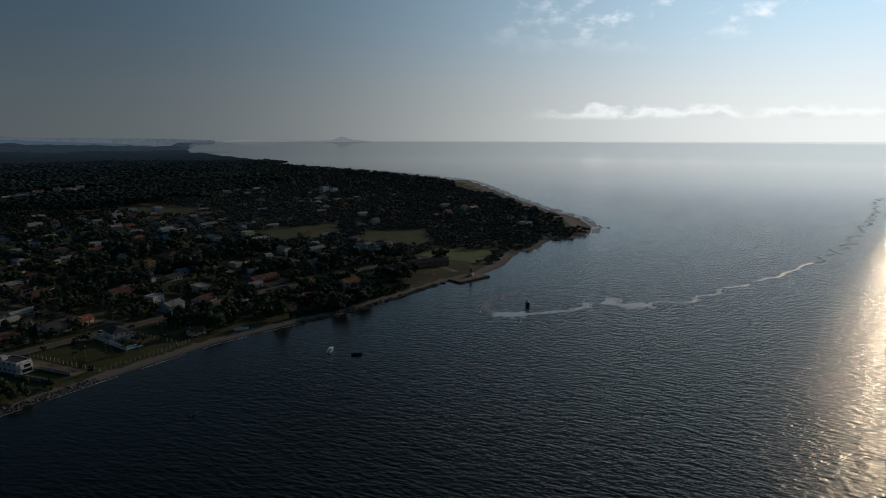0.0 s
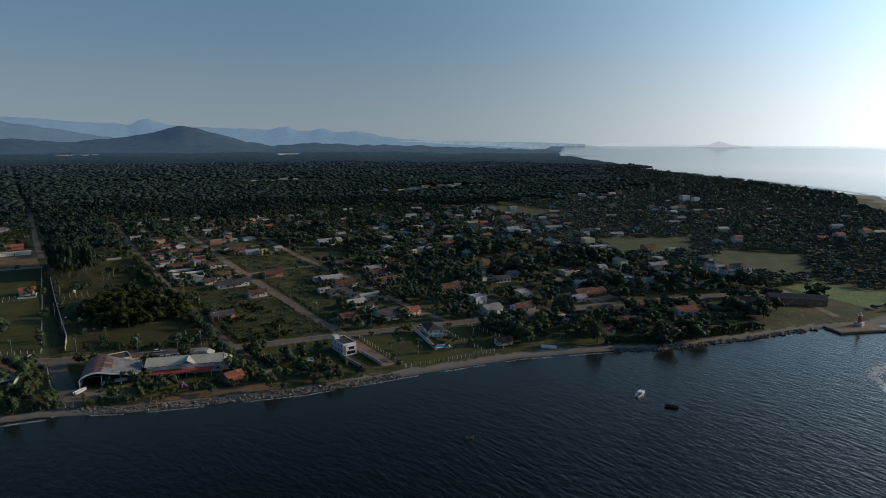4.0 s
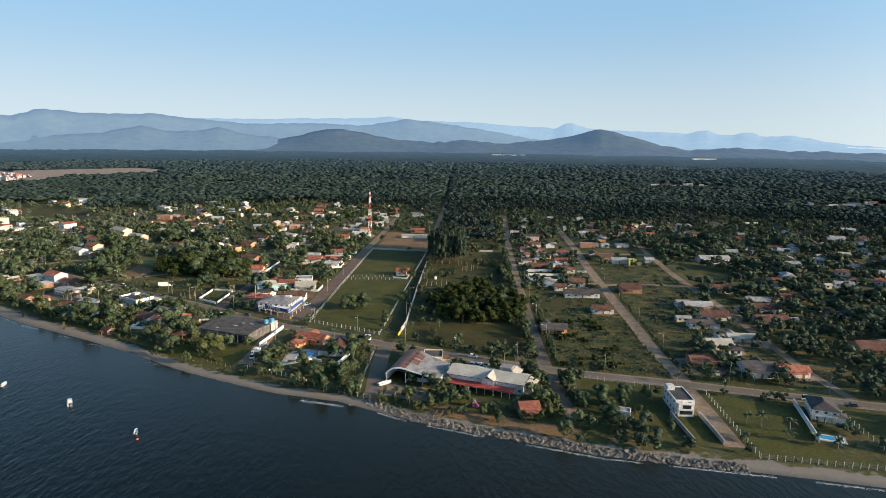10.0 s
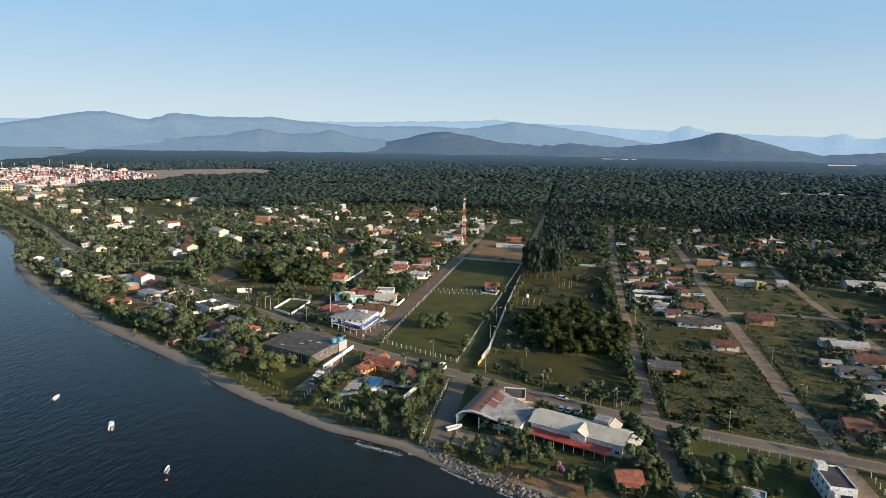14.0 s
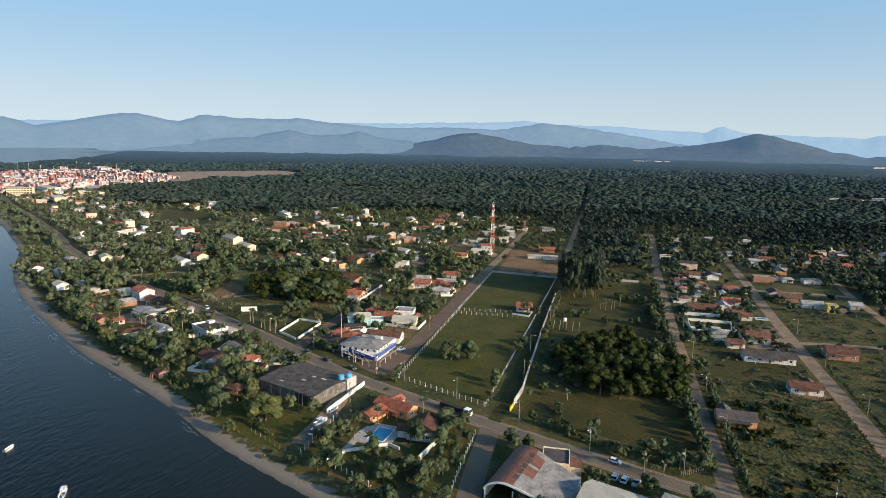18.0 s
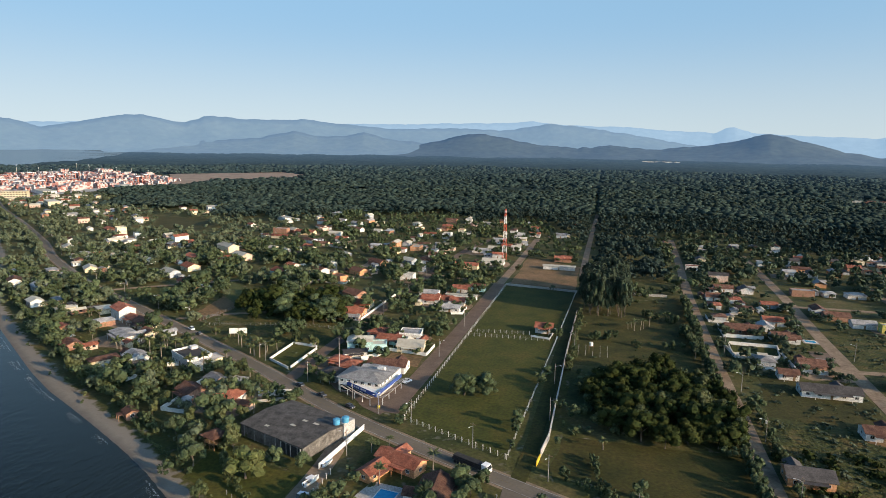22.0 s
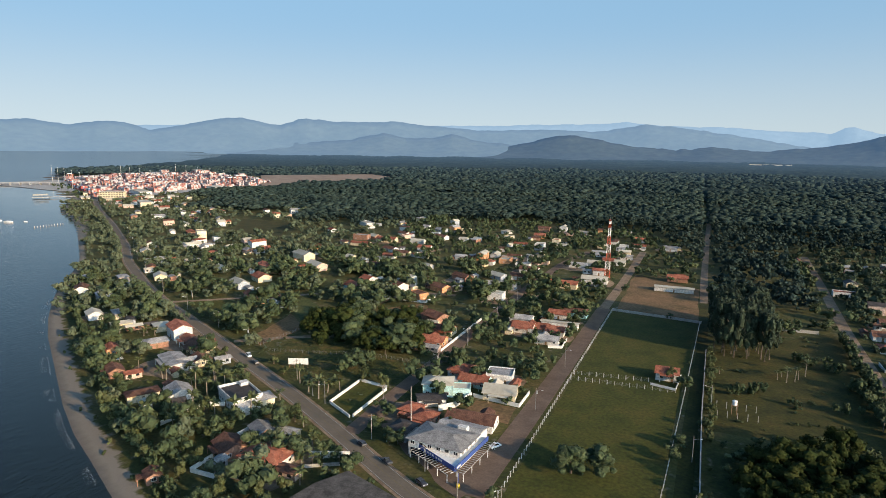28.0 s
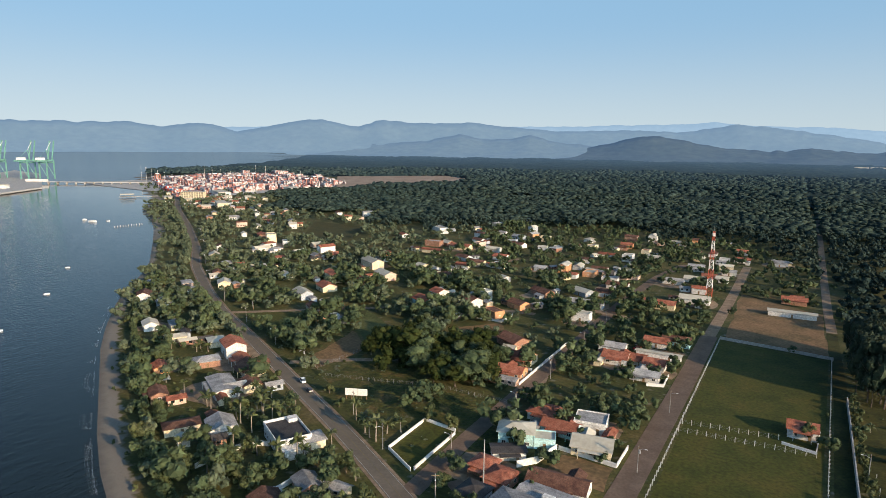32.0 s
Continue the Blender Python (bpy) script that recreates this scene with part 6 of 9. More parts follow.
def shop():
    r = building("corner_shop", -98.5, 356.3, -6, "white two-storey corner shop with blue awnings and a weathered grey roof", "shop", 13)
    TAKEN.extend([(-90, 346, 6), (-98, 349, 6), (-118, 367, 5), (-110, 349, 5), (-100, 339, 6), (-80, 350, 6), (-86, 334, 6), (-109, 383, 5), (-126, 387, 4)])
    turn = pose(-98.5, 356.3, 0, 0, 0, -6).inverted()

    def at(x, y, z=0.0):
        return turn @ Vector((x, y, z))

    part("wall", box(-9.3, 9.3, -6.2, 6.2, 0, 5.5), WALLS["w"][1], r)
    part("roof", hip_roof(18.6, 12.4, 5.5, 1.7, 0.8), ROOFS["G"][1], r, "weathered grey hipped roof")
    part("rear_wing", box(-6.5, 8.8, 6.2, 15.0, 0, 4.2), WALLS["w"][1], r)
    part("rear_roof", gable_roof(15.3, 9.4, 4.2, 1.1, 0.4), ROOFS["G"][1], r, "low grey rear roof", m=pose(1.1, 10.8, 0))
    part("tank_box", box(1.5, 4.8, 7.2, 9.0, 4.9, 6.5), WALLS["w"][1], r, "white box for a water tank on the roof")
    openings(r, 18.6, 12.4, 5.5, 3.1)
    part("balcony_slab", box(-3.0, 9.2, -7.5, -6.2, 2.75, 2.95), M["concrete"], r)
    for k in range(4):
        part("balcony_rail", box(-2.8 + k * 3, -0.1 + k * 3, -7.5, -7.4, 2.95, 3.85), M["white_post"], r)
    part("storefront", box(-8.5, 8.5, -6.32, -6.2, 0.2, 2.6), M["glass"], r, "dark shop window")
    # the canopy fills the wedge between the wall and the two streets
    rim = [at(-105.8, 351.6, 3.4), at(-89.0, 342.2, 3.4), at(-86.3, 365.0, 3.4), at(-89.2, 365.0, 3.4), at(-89.9, 349.2, 3.4), at(-105.6, 351.9, 3.4)]
    bm = bmesh.new()
    bm.faces.new([bm.verts.new(p) for p in rim])
    deep = bmesh.ops.extrude_face_region(bm, geom=bm.faces[:])
    bmesh.ops.translate(bm, verts=[k for k in deep["geom"] if isinstance(k, bmesh.types.BMVert)], vec=(0, 0, 0.15))
    bmesh.ops.recalc_face_normals(bm, faces=bm.faces[:])
    part("canopy", bm, M["white_steel"], r, "white canopy over the pavement")
    for name, a, b, words in (("front_fascia", at(-105.8, 351.6), at(-89.0, 342.2), "blue fascia board with pale lettering"), ("side_fascia", at(-88.95, 342.2), at(-86.2, 365.0), "blue fascia board along the side street")):
        length, ang_ = (b - a).length, math.degrees(math.atan2(b.y - a.y, b.x - a.x))
        board = part(name, box(0, length, -0.16, 0.0, 2.7, 4.2), M["blue"], r, words, m=pose(a.x, a.y, 0, 0, 0, ang_))
        if name == "front_fascia":
            for u in (4.5, 6.0, 7.2, 8.4, 10.2, 11.4, 12.6):
                part("sign_bar", box(u, u + 0.8, -0.2, -0.165, 3.2, 3.8), M["white_post"], board, "pale bar of lettering")
        else:
            part("sign_bar", box(1.0, 3.2, -0.2, -0.165, 3.2, 3.7), M["white_post"], board, "pale bar of lettering")
        for k in range(int(length / 1.25)):
            part("pergola_slat", box(0.5 + k * 1.25, 0.68 + k * 1.25, -2.9, -0.2, 2.55, 2.66), M["concrete"], r, m=pose(a.x, a.y, 0, 0, 0, ang_))
        part("pergola_beam", box(0, length, -2.75, -2.6, 2.4, 2.55), M["concrete"], r, m=pose(a.x, a.y, 0, 0, 0, ang_))
        for k in range(5):
            part("pergola_post", box(0.3 + k * (length - 0.6) / 4 - 0.08, 0.3 + k * (length - 0.6) / 4 + 0.08, -2.76, -2.6, 0, 2.4), M["white_steel"], r, m=pose(a.x, a.y, 0, 0, 0, ang_))
    p = at(-86.6, 338.8)
    part("sign_base", tube([(p.x, p.y, 0), (p.x, p.y, 1.1)], [0.6, 0.55], 10), M["yellow"], r, "yellow painted base")
    part("sign_pole", tube([(p.x, p.y, 1.1), (p.x, p.y, 4.6)], [0.12, 0.1], 8), M["blue"], r, "blue sign pole")
    return r


shop()


def hotel():
    r = building("seafront_hotel", 19.0, 251.8, -20.5, "long white seafront building with a cream roof and red awnings", "hotel", 15)
    TAKEN.append((8, 254, 8)), TAKEN.append((31, 246, 8)), TAKEN.append((15, 241, 6)), TAKEN.append((25, 237, 6))
    part("wall", box(-15.6, 15.6, -5.5, 5.5, 0, 4.7), WALLS["w"][1], r)
    part("roof", gable_roof(31.2, 11, 4.7, 1.8, 0.8), ROOFS["W"][1], r, "pale cream sheet roof")
    part("dormer_roof", gable_roof(6.5, 5, 5.2, 1.4, 0.5), ROOFS["W"][1], r, "cream dormer roof", m=pose(1.5, -4.2, 0, 0, 0, 90))
    part("dormer_wall", box(-1.0, 4.0, -6.9, -2, 2.6, 5.1), WALLS["w"][1], r)
    part("stair_tower", box(3.5, 8.5, 2.6, 7.2, 0, 7.2), ROOFS["G"][1], r, "grey block above the roof")
    part("entry_roof", gable_roof(6, 5, 5.2, 1.3, 0.4), ROOFS["W"][1], r, m=pose(9, 5, 0, 0, 0, 90))
    part("awning", box(-15.8, 12.5, -10.8, -5.5, 2.4, 2.58), M["red_sheet"], r, "long red awning roof on the sea side")
    for k in range(9):
        part("awning_post", box(-15.5 + k * 3.4, -15.35 + k * 3.4, -10.6, -10.45, 0, 2.4), M["white_post"], r)
    openings(r, 31.2, 11, 5.4, 2.8)
    part("end_roof", gable_roof(6, 6, 4.2, 1.2, 0.4), ROOFS["W"][1], r, "cream end roof", m=pose(16.8, -1, 0, 0, 0, 90))
    part("end_wing", box(15.5, 19, -4, 2, 0, 4.2), WALLS["c"][1], r)
    return r


hotel()


def arched_hall():
    r = building("arched_hall", -23.8, 253, -13.4, "boat hall with a brown vaulted roof and low pale annex roof", "hall", 3)
    for x, y, k in ((-16, 263, 11), (-6, 256, 8), (-19, 272, 6)):
        TAKEN.append((x, y, k))
    us = [0, 0.8, 1.8, 3.0, 4.4, 5.8, 7.2, 8.6, 10.2, 12.0, 14.5, 17.5, 20.5, 23.2]
    zs = [3.4, 4.4, 5.2, 5.85, 6.3, 6.5, 6.45, 6.25, 5.9, 5.5, 5.0, 4.5, 4.05, 3.7]
    back = [25.5 - 0.34 * u for u in us]

    def skin(a, b, f0, f1, lift=0.0, thick=0.16):
        """The roof between two stations, from one fraction of its depth to another."""
        bm = bmesh.new()
        rows = []
        for u, z, d in list(zip(us, zs, back))[a:b]:
            y0, y1 = d * f0, d * f1
            rows.append([bm.verts.new(p) for p in ((u, y0, z + lift), (u, y1, z + lift), (u, y1, z + lift - thick), (u, y0, z + lift - thick))])
        for p, q in zip(rows, rows[1:]):
            for k in range(4):
                bm.faces.new((p[k], q[k], q[(k + 1) % 4], p[(k + 1) % 4]))
        bm.faces.new(rows[0])
        bm.faces.new(rows[-1][::-1])
        bmesh.ops.recalc_face_normals(bm, faces=bm.faces[:])
        return bm

    part("roof", skin(0, 8, 0, 1), M["copper_sheet"], r, "curved brown roof sheets")
    part("low_roof", skin(7, 14, 0, 1), ROOFS["G"][1], r, "low pale roof sheets")
    for f0, f1 in ((0.34, 0.56), (0.62, 0.88)):
        part("roof_patch", skin(7, 10, f0, f1, 0.05, 0.04), M["copper_sheet"], r, "brown roof patch")
    for k in range(5):
        part("roof_strip", skin(6, 8, 0.16 + k * 0.15, 0.27 + k * 0.15, 0.04, 0.03), ROOFS["D"][1], r, "dark weathered roof strip")
    rim = [(u, z) for u, z in zip(us, zs)]
    part("front_beam", prism([(u, z - 0.45) for u, z in rim] + [(u, z + 0.14) for u, z in rim[::-1]], -0.3, 0.0), M["white_post"], r, "white curved front beam")
    part("side_wall", box(0, 0.25, 0.3, 25.0, 0, 3.25), WALLS["w"][1], r)
    part("end_wall", box(23.0, 23.25, 0.3, 17.0, 0, 3.5), WALLS["w"][1], r)
    bm = bmesh.new()
    v = [bm.verts.new(p) for p in ((0.3, 25.0, 0), (22.9, 17.3, 0), (22.9, 17.3, 3.5), (14.5, 20.2, 4.6), (7.2, 22.7, 6.0), (3.0, 24.1, 5.4), (0.3, 25.0, 3.3))]
    bm.faces.new(v)
    face = bmesh.ops.extrude_face_region(bm, geom=bm.faces[:])
    bmesh.ops.translate(bm, verts=[k for k in face["geom"] if isinstance(k, bmesh.types.BMVert)], vec=(0, -0.25, 0))
    bmesh.ops.recalc_face_normals(bm, faces=bm.faces[:])
    part("back_wall", bm, WALLS["b"][1], r)
    for u in (0.3, 8.6, 16.0, 22.8):
        part("column", box(u - 0.15, u + 0.15, 0.1, 0.4, 0, 3.3 if u < 1 or u > 20 else 4.4), M["white_post"], r)
    for k in range(3):
        part("rafter", box(1.0, 22.5, 5 + k * 5.0, 5.25 + k * 5.0, 2.9, 3.15), M["steel"], r)
    return r


arched_hall()
cube_house = house(-5, 274, 2, 8.2, 9.6, 4.6, "flat", "D", "c")
part("side_room", box(4.1, 7.6, -3.2, 2.6, 0, 3.4), WALLS["c"][1], cube_house)
part("side_room_roof", box(4.1, 7.7, -3.3, 2.7, 3.4, 3.55), ROOFS["B"][1], cube_house)


def pool(x, y, rot, w, d, label, deck=2.2):
    r = thing("swimming_pool", x, y, 0, rot, label, "pool")
    part("deck", box(-w / 2 - deck, w / 2 + deck, -d / 2 - deck, d / 2 + deck, 0, 0.14), M["concrete"], r, "pale paved pool deck")
    bm = bmesh.new()
    for x0, x1, y0, y1 in ((-w / 2 - .3, w / 2 + .3, -d / 2 - .3, -d / 2), (-w / 2 - .3, w / 2 + .3, d / 2, d / 2 + .3), (-w / 2 - .3, -w / 2, -d / 2, d / 2), (w / 2, w / 2 + .3, -d / 2, d / 2)):
        add_box(bm, x0, x1, y0, y1, 0.14, 0.3)
    part("coping", bm, M["white_post"], r)
    part("pool_water", box(-w / 2, w / 2, -d / 2, d / 2, 0.15, 0.22), M["pool"], r, "clear blue pool water")
    TAKEN.append((x, y, max(w, d) * 0.6 + 1))
    return r


pool(100, 477.5, 0, 5.0, 4.0, "small blue swimming pool behind a house", 1.2)
pool(-64.3, 281.5, -6, 5.6, 9, "blue garden pool with a pale deck", 3.0)
tagged(part("garden_path", ribbon([(-69.5, 288), (-71.8, 281), (-71.5, 273), (-72.5, 265), (-74, 262)], 2.4, 0.09, 0.06, 2.0), M["concrete"]), "pale curved garden path beside a pool", "path", kind="structure")
low_wall([(-75, 261), (-71.5, 267), (-67, 270), (-59.5, 275), (-55, 273)], 1.0, "zigzag white wall below a pool garden", M["white_post"])
pool(133.5, 211, -20, 7.5, 3.4, "blue rectangular pool beside a villa", 1.0)
pool(-268, 377, -30, 5, 3, "small blue garden pool", 1.0)
house(-65, 300, -20, 15, 6.5, 3.2, "gable", "T", "o")
house(-50.3, 286.6, 92, 12, 9.6, 3, "gable", "B", "w")
house(-71.5, 293, 70, 9, 5, 3, "gable", "T", "o")


def villa():
    r = building("villa", 141, 230, -18, "white seaside villa with dark hipped roofs and balconies", "villa", 9)
    part("wall", box(-5.5, 5.5, -8, 8, 0, 5.6), WALLS["w"][1], r)
    part("roof", hip_roof(16, 11, 5.6, 2.6), ROOFS["D"][1], r, "dark slate-grey hipped roof", m=pose(0, 0, 0, 0, 0, 90))
    part("wing_roof", hip_roof(6, 5, 3.2, 1.5), ROOFS["D"][1], r, m=pose(5.5, -6, 0))
    part("wing", box(3, 8, -8.5, -4, 0, 3.2), WALLS["w"][1], r)
    part("balcony", box(-4.5, 4.5, -9.6, -8, 2.7, 2.9), M["concrete"], r)
    part("balcony_rail", box(-4.5, 4.5, -9.65, -9.55, 2.9, 3.8), M["white_post"], r)
    for sx in (-4.3, 0, 4.3):
        part("column", box(sx - .15, sx + .15, -9.6, -9.3, 0, 2.7), WALLS["w"][1], r)
    openings(r, 11, 16, 5.6, 3.0)
    r.matrix_basis @= Matrix.Diagonal((0.78, 0.78, 0.78, 1))


villa()


def tower_house():
    r = building("tall_white_house", 89.8, 234, 0, "narrow tall white house with a flat roof and front balcony", "house", 8)
    part("wall", box(-3.5, 3.5, -6.5, 6.5, 0, 5.0), WALLS["w"][1], r)
    part("roof", flat_roof(7, 13, 5.0 + 0.3), ROOFS["D"][1], r, "flat dark roof")
    part("parapet", parapet(7, 13, 5.0, 0.7), WALLS["w"][1], r)
    part("stair_block", box(-3.3, -0.6, 3.2, 6.3, 5.0, 7.0), WALLS["w"][1], r)
    part("front_room", box(-2.8, 2.8, -8.2, -6.45, 0, 4.7), WALLS["w"][1], r)
    part("balcony_slab", box(-3.0, 3.0, -9.0, -8.2, 2.5, 2.7), M["concrete"], r)
    part("large_window", box(-1.3, 1.7, -8.3, -8.18, 3.0, 4.4), M["glass"], r, "wide greenish front window")
    part("front_window", box(-2.3, 2.3, -8.3, -8.18, 0.8, 2.2), M["glass"], r)
    openings(r, 7, 13, 5.5, 3.2)


tower_house()


def modern_house():
    r = building("modern_house", -184, 361, -30, "white modernist house with flat dark roofs and deep parapets", "house", 9)
    part("wall", box(-8, 8, -5.5, 5.5, 0, 4.2), WALLS["w"][1], r)
    part("roof", flat_roof(16, 11, 4.4), ROOFS["D"][1], r, "flat dark roof")
    part("parapet", parapet(16.4, 11.4, 4.2, 1.1), WALLS["w"][1], r)
    part("wing", box(8, 12.5, -4.5, 3, 0, 3.0), WALLS["w"][1], r)
    part("wing_roof", box(7.9, 12.9, -4.9, 3.4, 3.0, 3.25), WALLS["w"][1], r)
    part("upper_room", box(-7.5, -4.5, 2.0, 5.0, 4.2, 5.7), WALLS["w"][1], r)
    openings(r, 16, 11, 4.2, 3.0)


modern_house()


def apartment_block(x, y, rot, w, d, h):
    r = building("apartment_building", x, y, rot, "white four-storey apartment block with small red roofs", "apartments", 10)
    part("wall", box(-w / 2, w / 2, -d / 2, d / 2, 0, h), WALLS["w"][1], r)
    part("roof", hip_roof(w, d, h, 1.8, 0.4), ROOFS["B"][1], r, "small hipped tile roof")
    openings(r, w, d, h, 2.6, True)
    for s in range(1, 4):
        part("balcony", box(-w / 2 + 1, w / 2 - 1, -d / 2 - 1.1, -d / 2, 2.8 * s - 0.15, 2.8 * s + 0.8), WALLS["w"][1], r)


apartment_block(402, 226, -14, 10, 10, 10.5)
apartment_block(407, 208, -14, 11, 11, 11)
apartment_block(396, 212, -14, 8, 8, 9)


def lighthouse():
    r = building("lighthouse", 349, 104, 0, "small white and red harbour light on a stone pier", "lighthouse", 3)
    part("base", box(-2, 2, -2, 2, 0, 2.6, 0.1), WALLS["w"][1], r)
    part("tower", tube([(0, 0, 2.6), (0, 0, 6.5)], [1.0, 0.8], 12), M["red_steel"], r, "red painted tower")
    part("gallery", tube([(0, 0, 6.5), (0, 0, 6.7)], [1.3, 1.3], 12), WALLS["w"][1], r)
    part("lantern", tube([(0, 0, 6.7), (0, 0, 7.9), (0, 0, 8.5)], [0.7, 0.7, 0.1], 12), WALLS["w"][1], r)


lighthouse()
pier_base = thing("stone_pier", 347, 102, 0, -25, "low dark stone pier at the point", "pier")
part("pier_wall", box(-20, 12, -7, 6, -2.5, 0.5, 0.3), M["rock"], pier_base)
part("pier_deck", box(-19.5, 11.5, -6.5, 5.5, 0.5, 0.62), M["dirt"], pier_base)


def billboard():
    r = building("billboard", -185.5, 400.5, 22, "weathered white roadside billboard on wooden posts", "billboard", 2)
    part("board", box(-4.4, 4.4, -0.08, 0.08, 1.6, 4.4, 0.03), M["white_post"], r, "blank faded white board")
    for i in range(5):
        part("post", box(-4 + i * 2, -3.8 + i * 2, 0.1, 0.26, 0, 4.3), M["wood"], r)
    for i in range(4):
        part("panel_seam", box(-4.4 + (i + .8) * 1.76, -4.37 + (i + .8) * 1.76, -0.1, -0.08, 1.6, 4.4), M["concrete"], r)


billboard()


def sign_board(x, y, rot):
    r = building("sign_board", x, y, rot, "grey roadside board seen from behind", "billboard", 2)
    part("board", box(-3.6, 3.6, -0.08, 0.08, 1.2, 3.8, 0.03), M["concrete"], r)
    for i in range(4):
        part("post", box(-3.3 + i * 2.1, -3.1 + i * 2.1, 0.1, 0.26, 0, 3.7), M["wood"], r)


sign_board(-318, 475, -40)


def lattice_tower(x, y, h):
    r = building("telecom_tower", x, y, 0, "tall red and white lattice telecom tower with antennas", "tower", 4)
    bays = 14
    for b in range(bays):
        z0, z1 = h * b / bays, h * (b + 1) / bays
        w0, w1 = 1.9 * (1 - 0.72 * b / bays), 1.9 * (1 - 0.72 * (b + 1) / bays)
        c0 = [(-w0, -w0), (w0, -w0), (w0, w0), (-w0, w0)]
        c1 = [(-w1, -w1), (w1, -w1), (w1, w1), (-w1, w1)]
        bms = []
        for i in range(4):
            j = (i + 1) % 4
            bms.append(tube([(*c0[i], z0), (*c1[i], z1)], [0.13, 0.13], 4))
            bms.append(tube([(*c0[i], z0), (*c1[j], z1)], [0.07, 0.07], 4))
            bms.append(tube([(*c0[j], z0), (*c1[i], z1)], [0.07, 0.07], 4))
            bms.append(tube([(*c1[i], z1), (*c1[j], z1)], [0.07, 0.07], 4))
        part("tower_section", join(*bms), M["red_steel"] if (b // 2) % 2 == 0 else M["white_steel"], r, "red section" if (b // 2) % 2 == 0 else "white section")
    for k in range(6):
        t = k * 60
        part("antenna", box(0.75, 0.95, -0.18, 0.18, h - 3.2, h - 1.0), M["white_steel"], r, m=pose(0, 0, 0, 0, 0, t))
    part("dish", tube([(0.6, 0, h - 6), (1.0, 0, h - 6)], [0.3, 0.75], 12), M["white_steel"], r, "white dish antenna")
    part("top_rod", tube([(0, 0, h), (0, 0, h + 3)], [0.05, 0.03], 5), M["steel"], r)


lattice_tower(-87, 650, 44)
water_tank(-10, 427, 3.6, M["white_steel"], "pale water tank on a timber stand", 0.9, 1.5)
stand = thing("tank_stand", -10, 427, 0, 0, "timber stand and pergola frame in a paddock", "stand")
for sx in (-0.9, 0.9):
    for sy in (-0.9, 0.9):
        part("leg", box(sx - .1, sx + .1, sy - .1, sy + .1, 0, 3.5), M["wood"], stand)
part("platform", box(-1.2, 1.2, -1.2, 1.2, 3.5, 3.6), M["wood"], stand)
for i in range(5):
    part("pergola_post", box(-6 + i * 3.4, -5.8 + i * 3.4, -5, -4.8, 0, 2.6), M["concrete"], stand)
    part("pergola_post", box(-6 + i * 3.4, -5.8 + i * 3.4, 4, 4.2, 0, 2.6), M["concrete"], stand)


def timber_hut(x, y, rot):
    r = building("timber_kiosk", x, y, rot, "open brown timber kiosk with a tiled roof under construction", "kiosk", 4)
    for sx in (-2.5, 0, 2.5):
        for sy in (-2.2, 2.2):
            part("post", box(sx - .12, sx + .12, sy - .12, sy + .12, 0, 4.2), M["wood"], r)
    part("floor_deck", box(-2.9, 2.9, -2.6, 2.6, 2.0, 2.15), M["wood"], r)
    part("roof", hip_roof(6, 5.4, 4.2, 1.6), ROOFS["B"][1], r, "brown tile roof")
    for sy in (-2.3, 2.3):
        part("brace", tube([(-2.5, sy, 0.2), (0, sy, 2.0)], [0.07, 0.07], 5), M["wood"], r)
        part("brace", tube([(2.5, sy, 0.2), (0, sy, 2.0)], [0.07, 0.07], 5), M["wood"], r)


timber_hut(-128, 296, -20)
house(32, 225, 10, 7, 7, 3.4, "gable", "T", "b")
house(66, 224, -18, 6, 4, 2.8, "flat", "G", "w")
gate = thing("beach_stairs", -1, 219, 0, -20, "wooden stairs with rails over the rocks", "stairs")
for i in range(6):
    part("step", box(-1, 1, -3 + i * 0.9, -2.2 + i * 0.9, -0.5 + i * 0.28, -0.4 + i * 0.28), M["wood"], gate)
for sx in (-1.1, 1.1):
    part("rail", tube([(sx, -3, 0.5), (sx, 2.4, 2.2)], [0.08, 0.08], 5), M["wood"], gate)
    for i in range(3):
        part("rail_post", tube([(sx, -3 + i * 2.6, -0.6), (sx, -3 + i * 2.6, 0.6 + i * 0.8)], [0.08, 0.08], 5), M["wood"], gate)


# ================= poles =================
POLE = shared("pole", tube([(0, 0, -0.3), (0, 0, 9)], [0.15, 0.09], 7), M["old_concrete"])
ARM = shared("arm", tube([(0, 0, 7.6), (1.2, 0, 8.2), (2.0, 0, 8.25)], [0.05, 0.05, 0.05], 5), M["steel"])
LAMP = shared("lamp_head", box(1.9, 2.6, -0.14, 0.14, 8.18, 8.34, 0.03), M["white_steel"])
CROSS = shared("crossarm", box(-1.1, 1.1, -0.07, 0.07, 8.3, 8.45), M["wood"])
BUCKET = shared("transformer", tube([(0.35, 0, 6.6), (0.35, 0, 7.7)], [0.3, 0.3], 10), M["steel"])


def utility_pole(x, y, rot):
    r = thing("street_lamp", x, y, 0, rot, "concrete utility pole with a street lamp and crossarm", "street lamp", "street lamps")
    part("pole", POLE, None, r)
    part("arm", ARM, None, r)
    part("lamp_head", LAMP, None, r)
    part("crossarm", CROSS, None, r, m=pose(0, 0, 0, 0, 0, 90))
    if rnd.random() < 0.3:
        part("transformer", BUCKET, None, r)


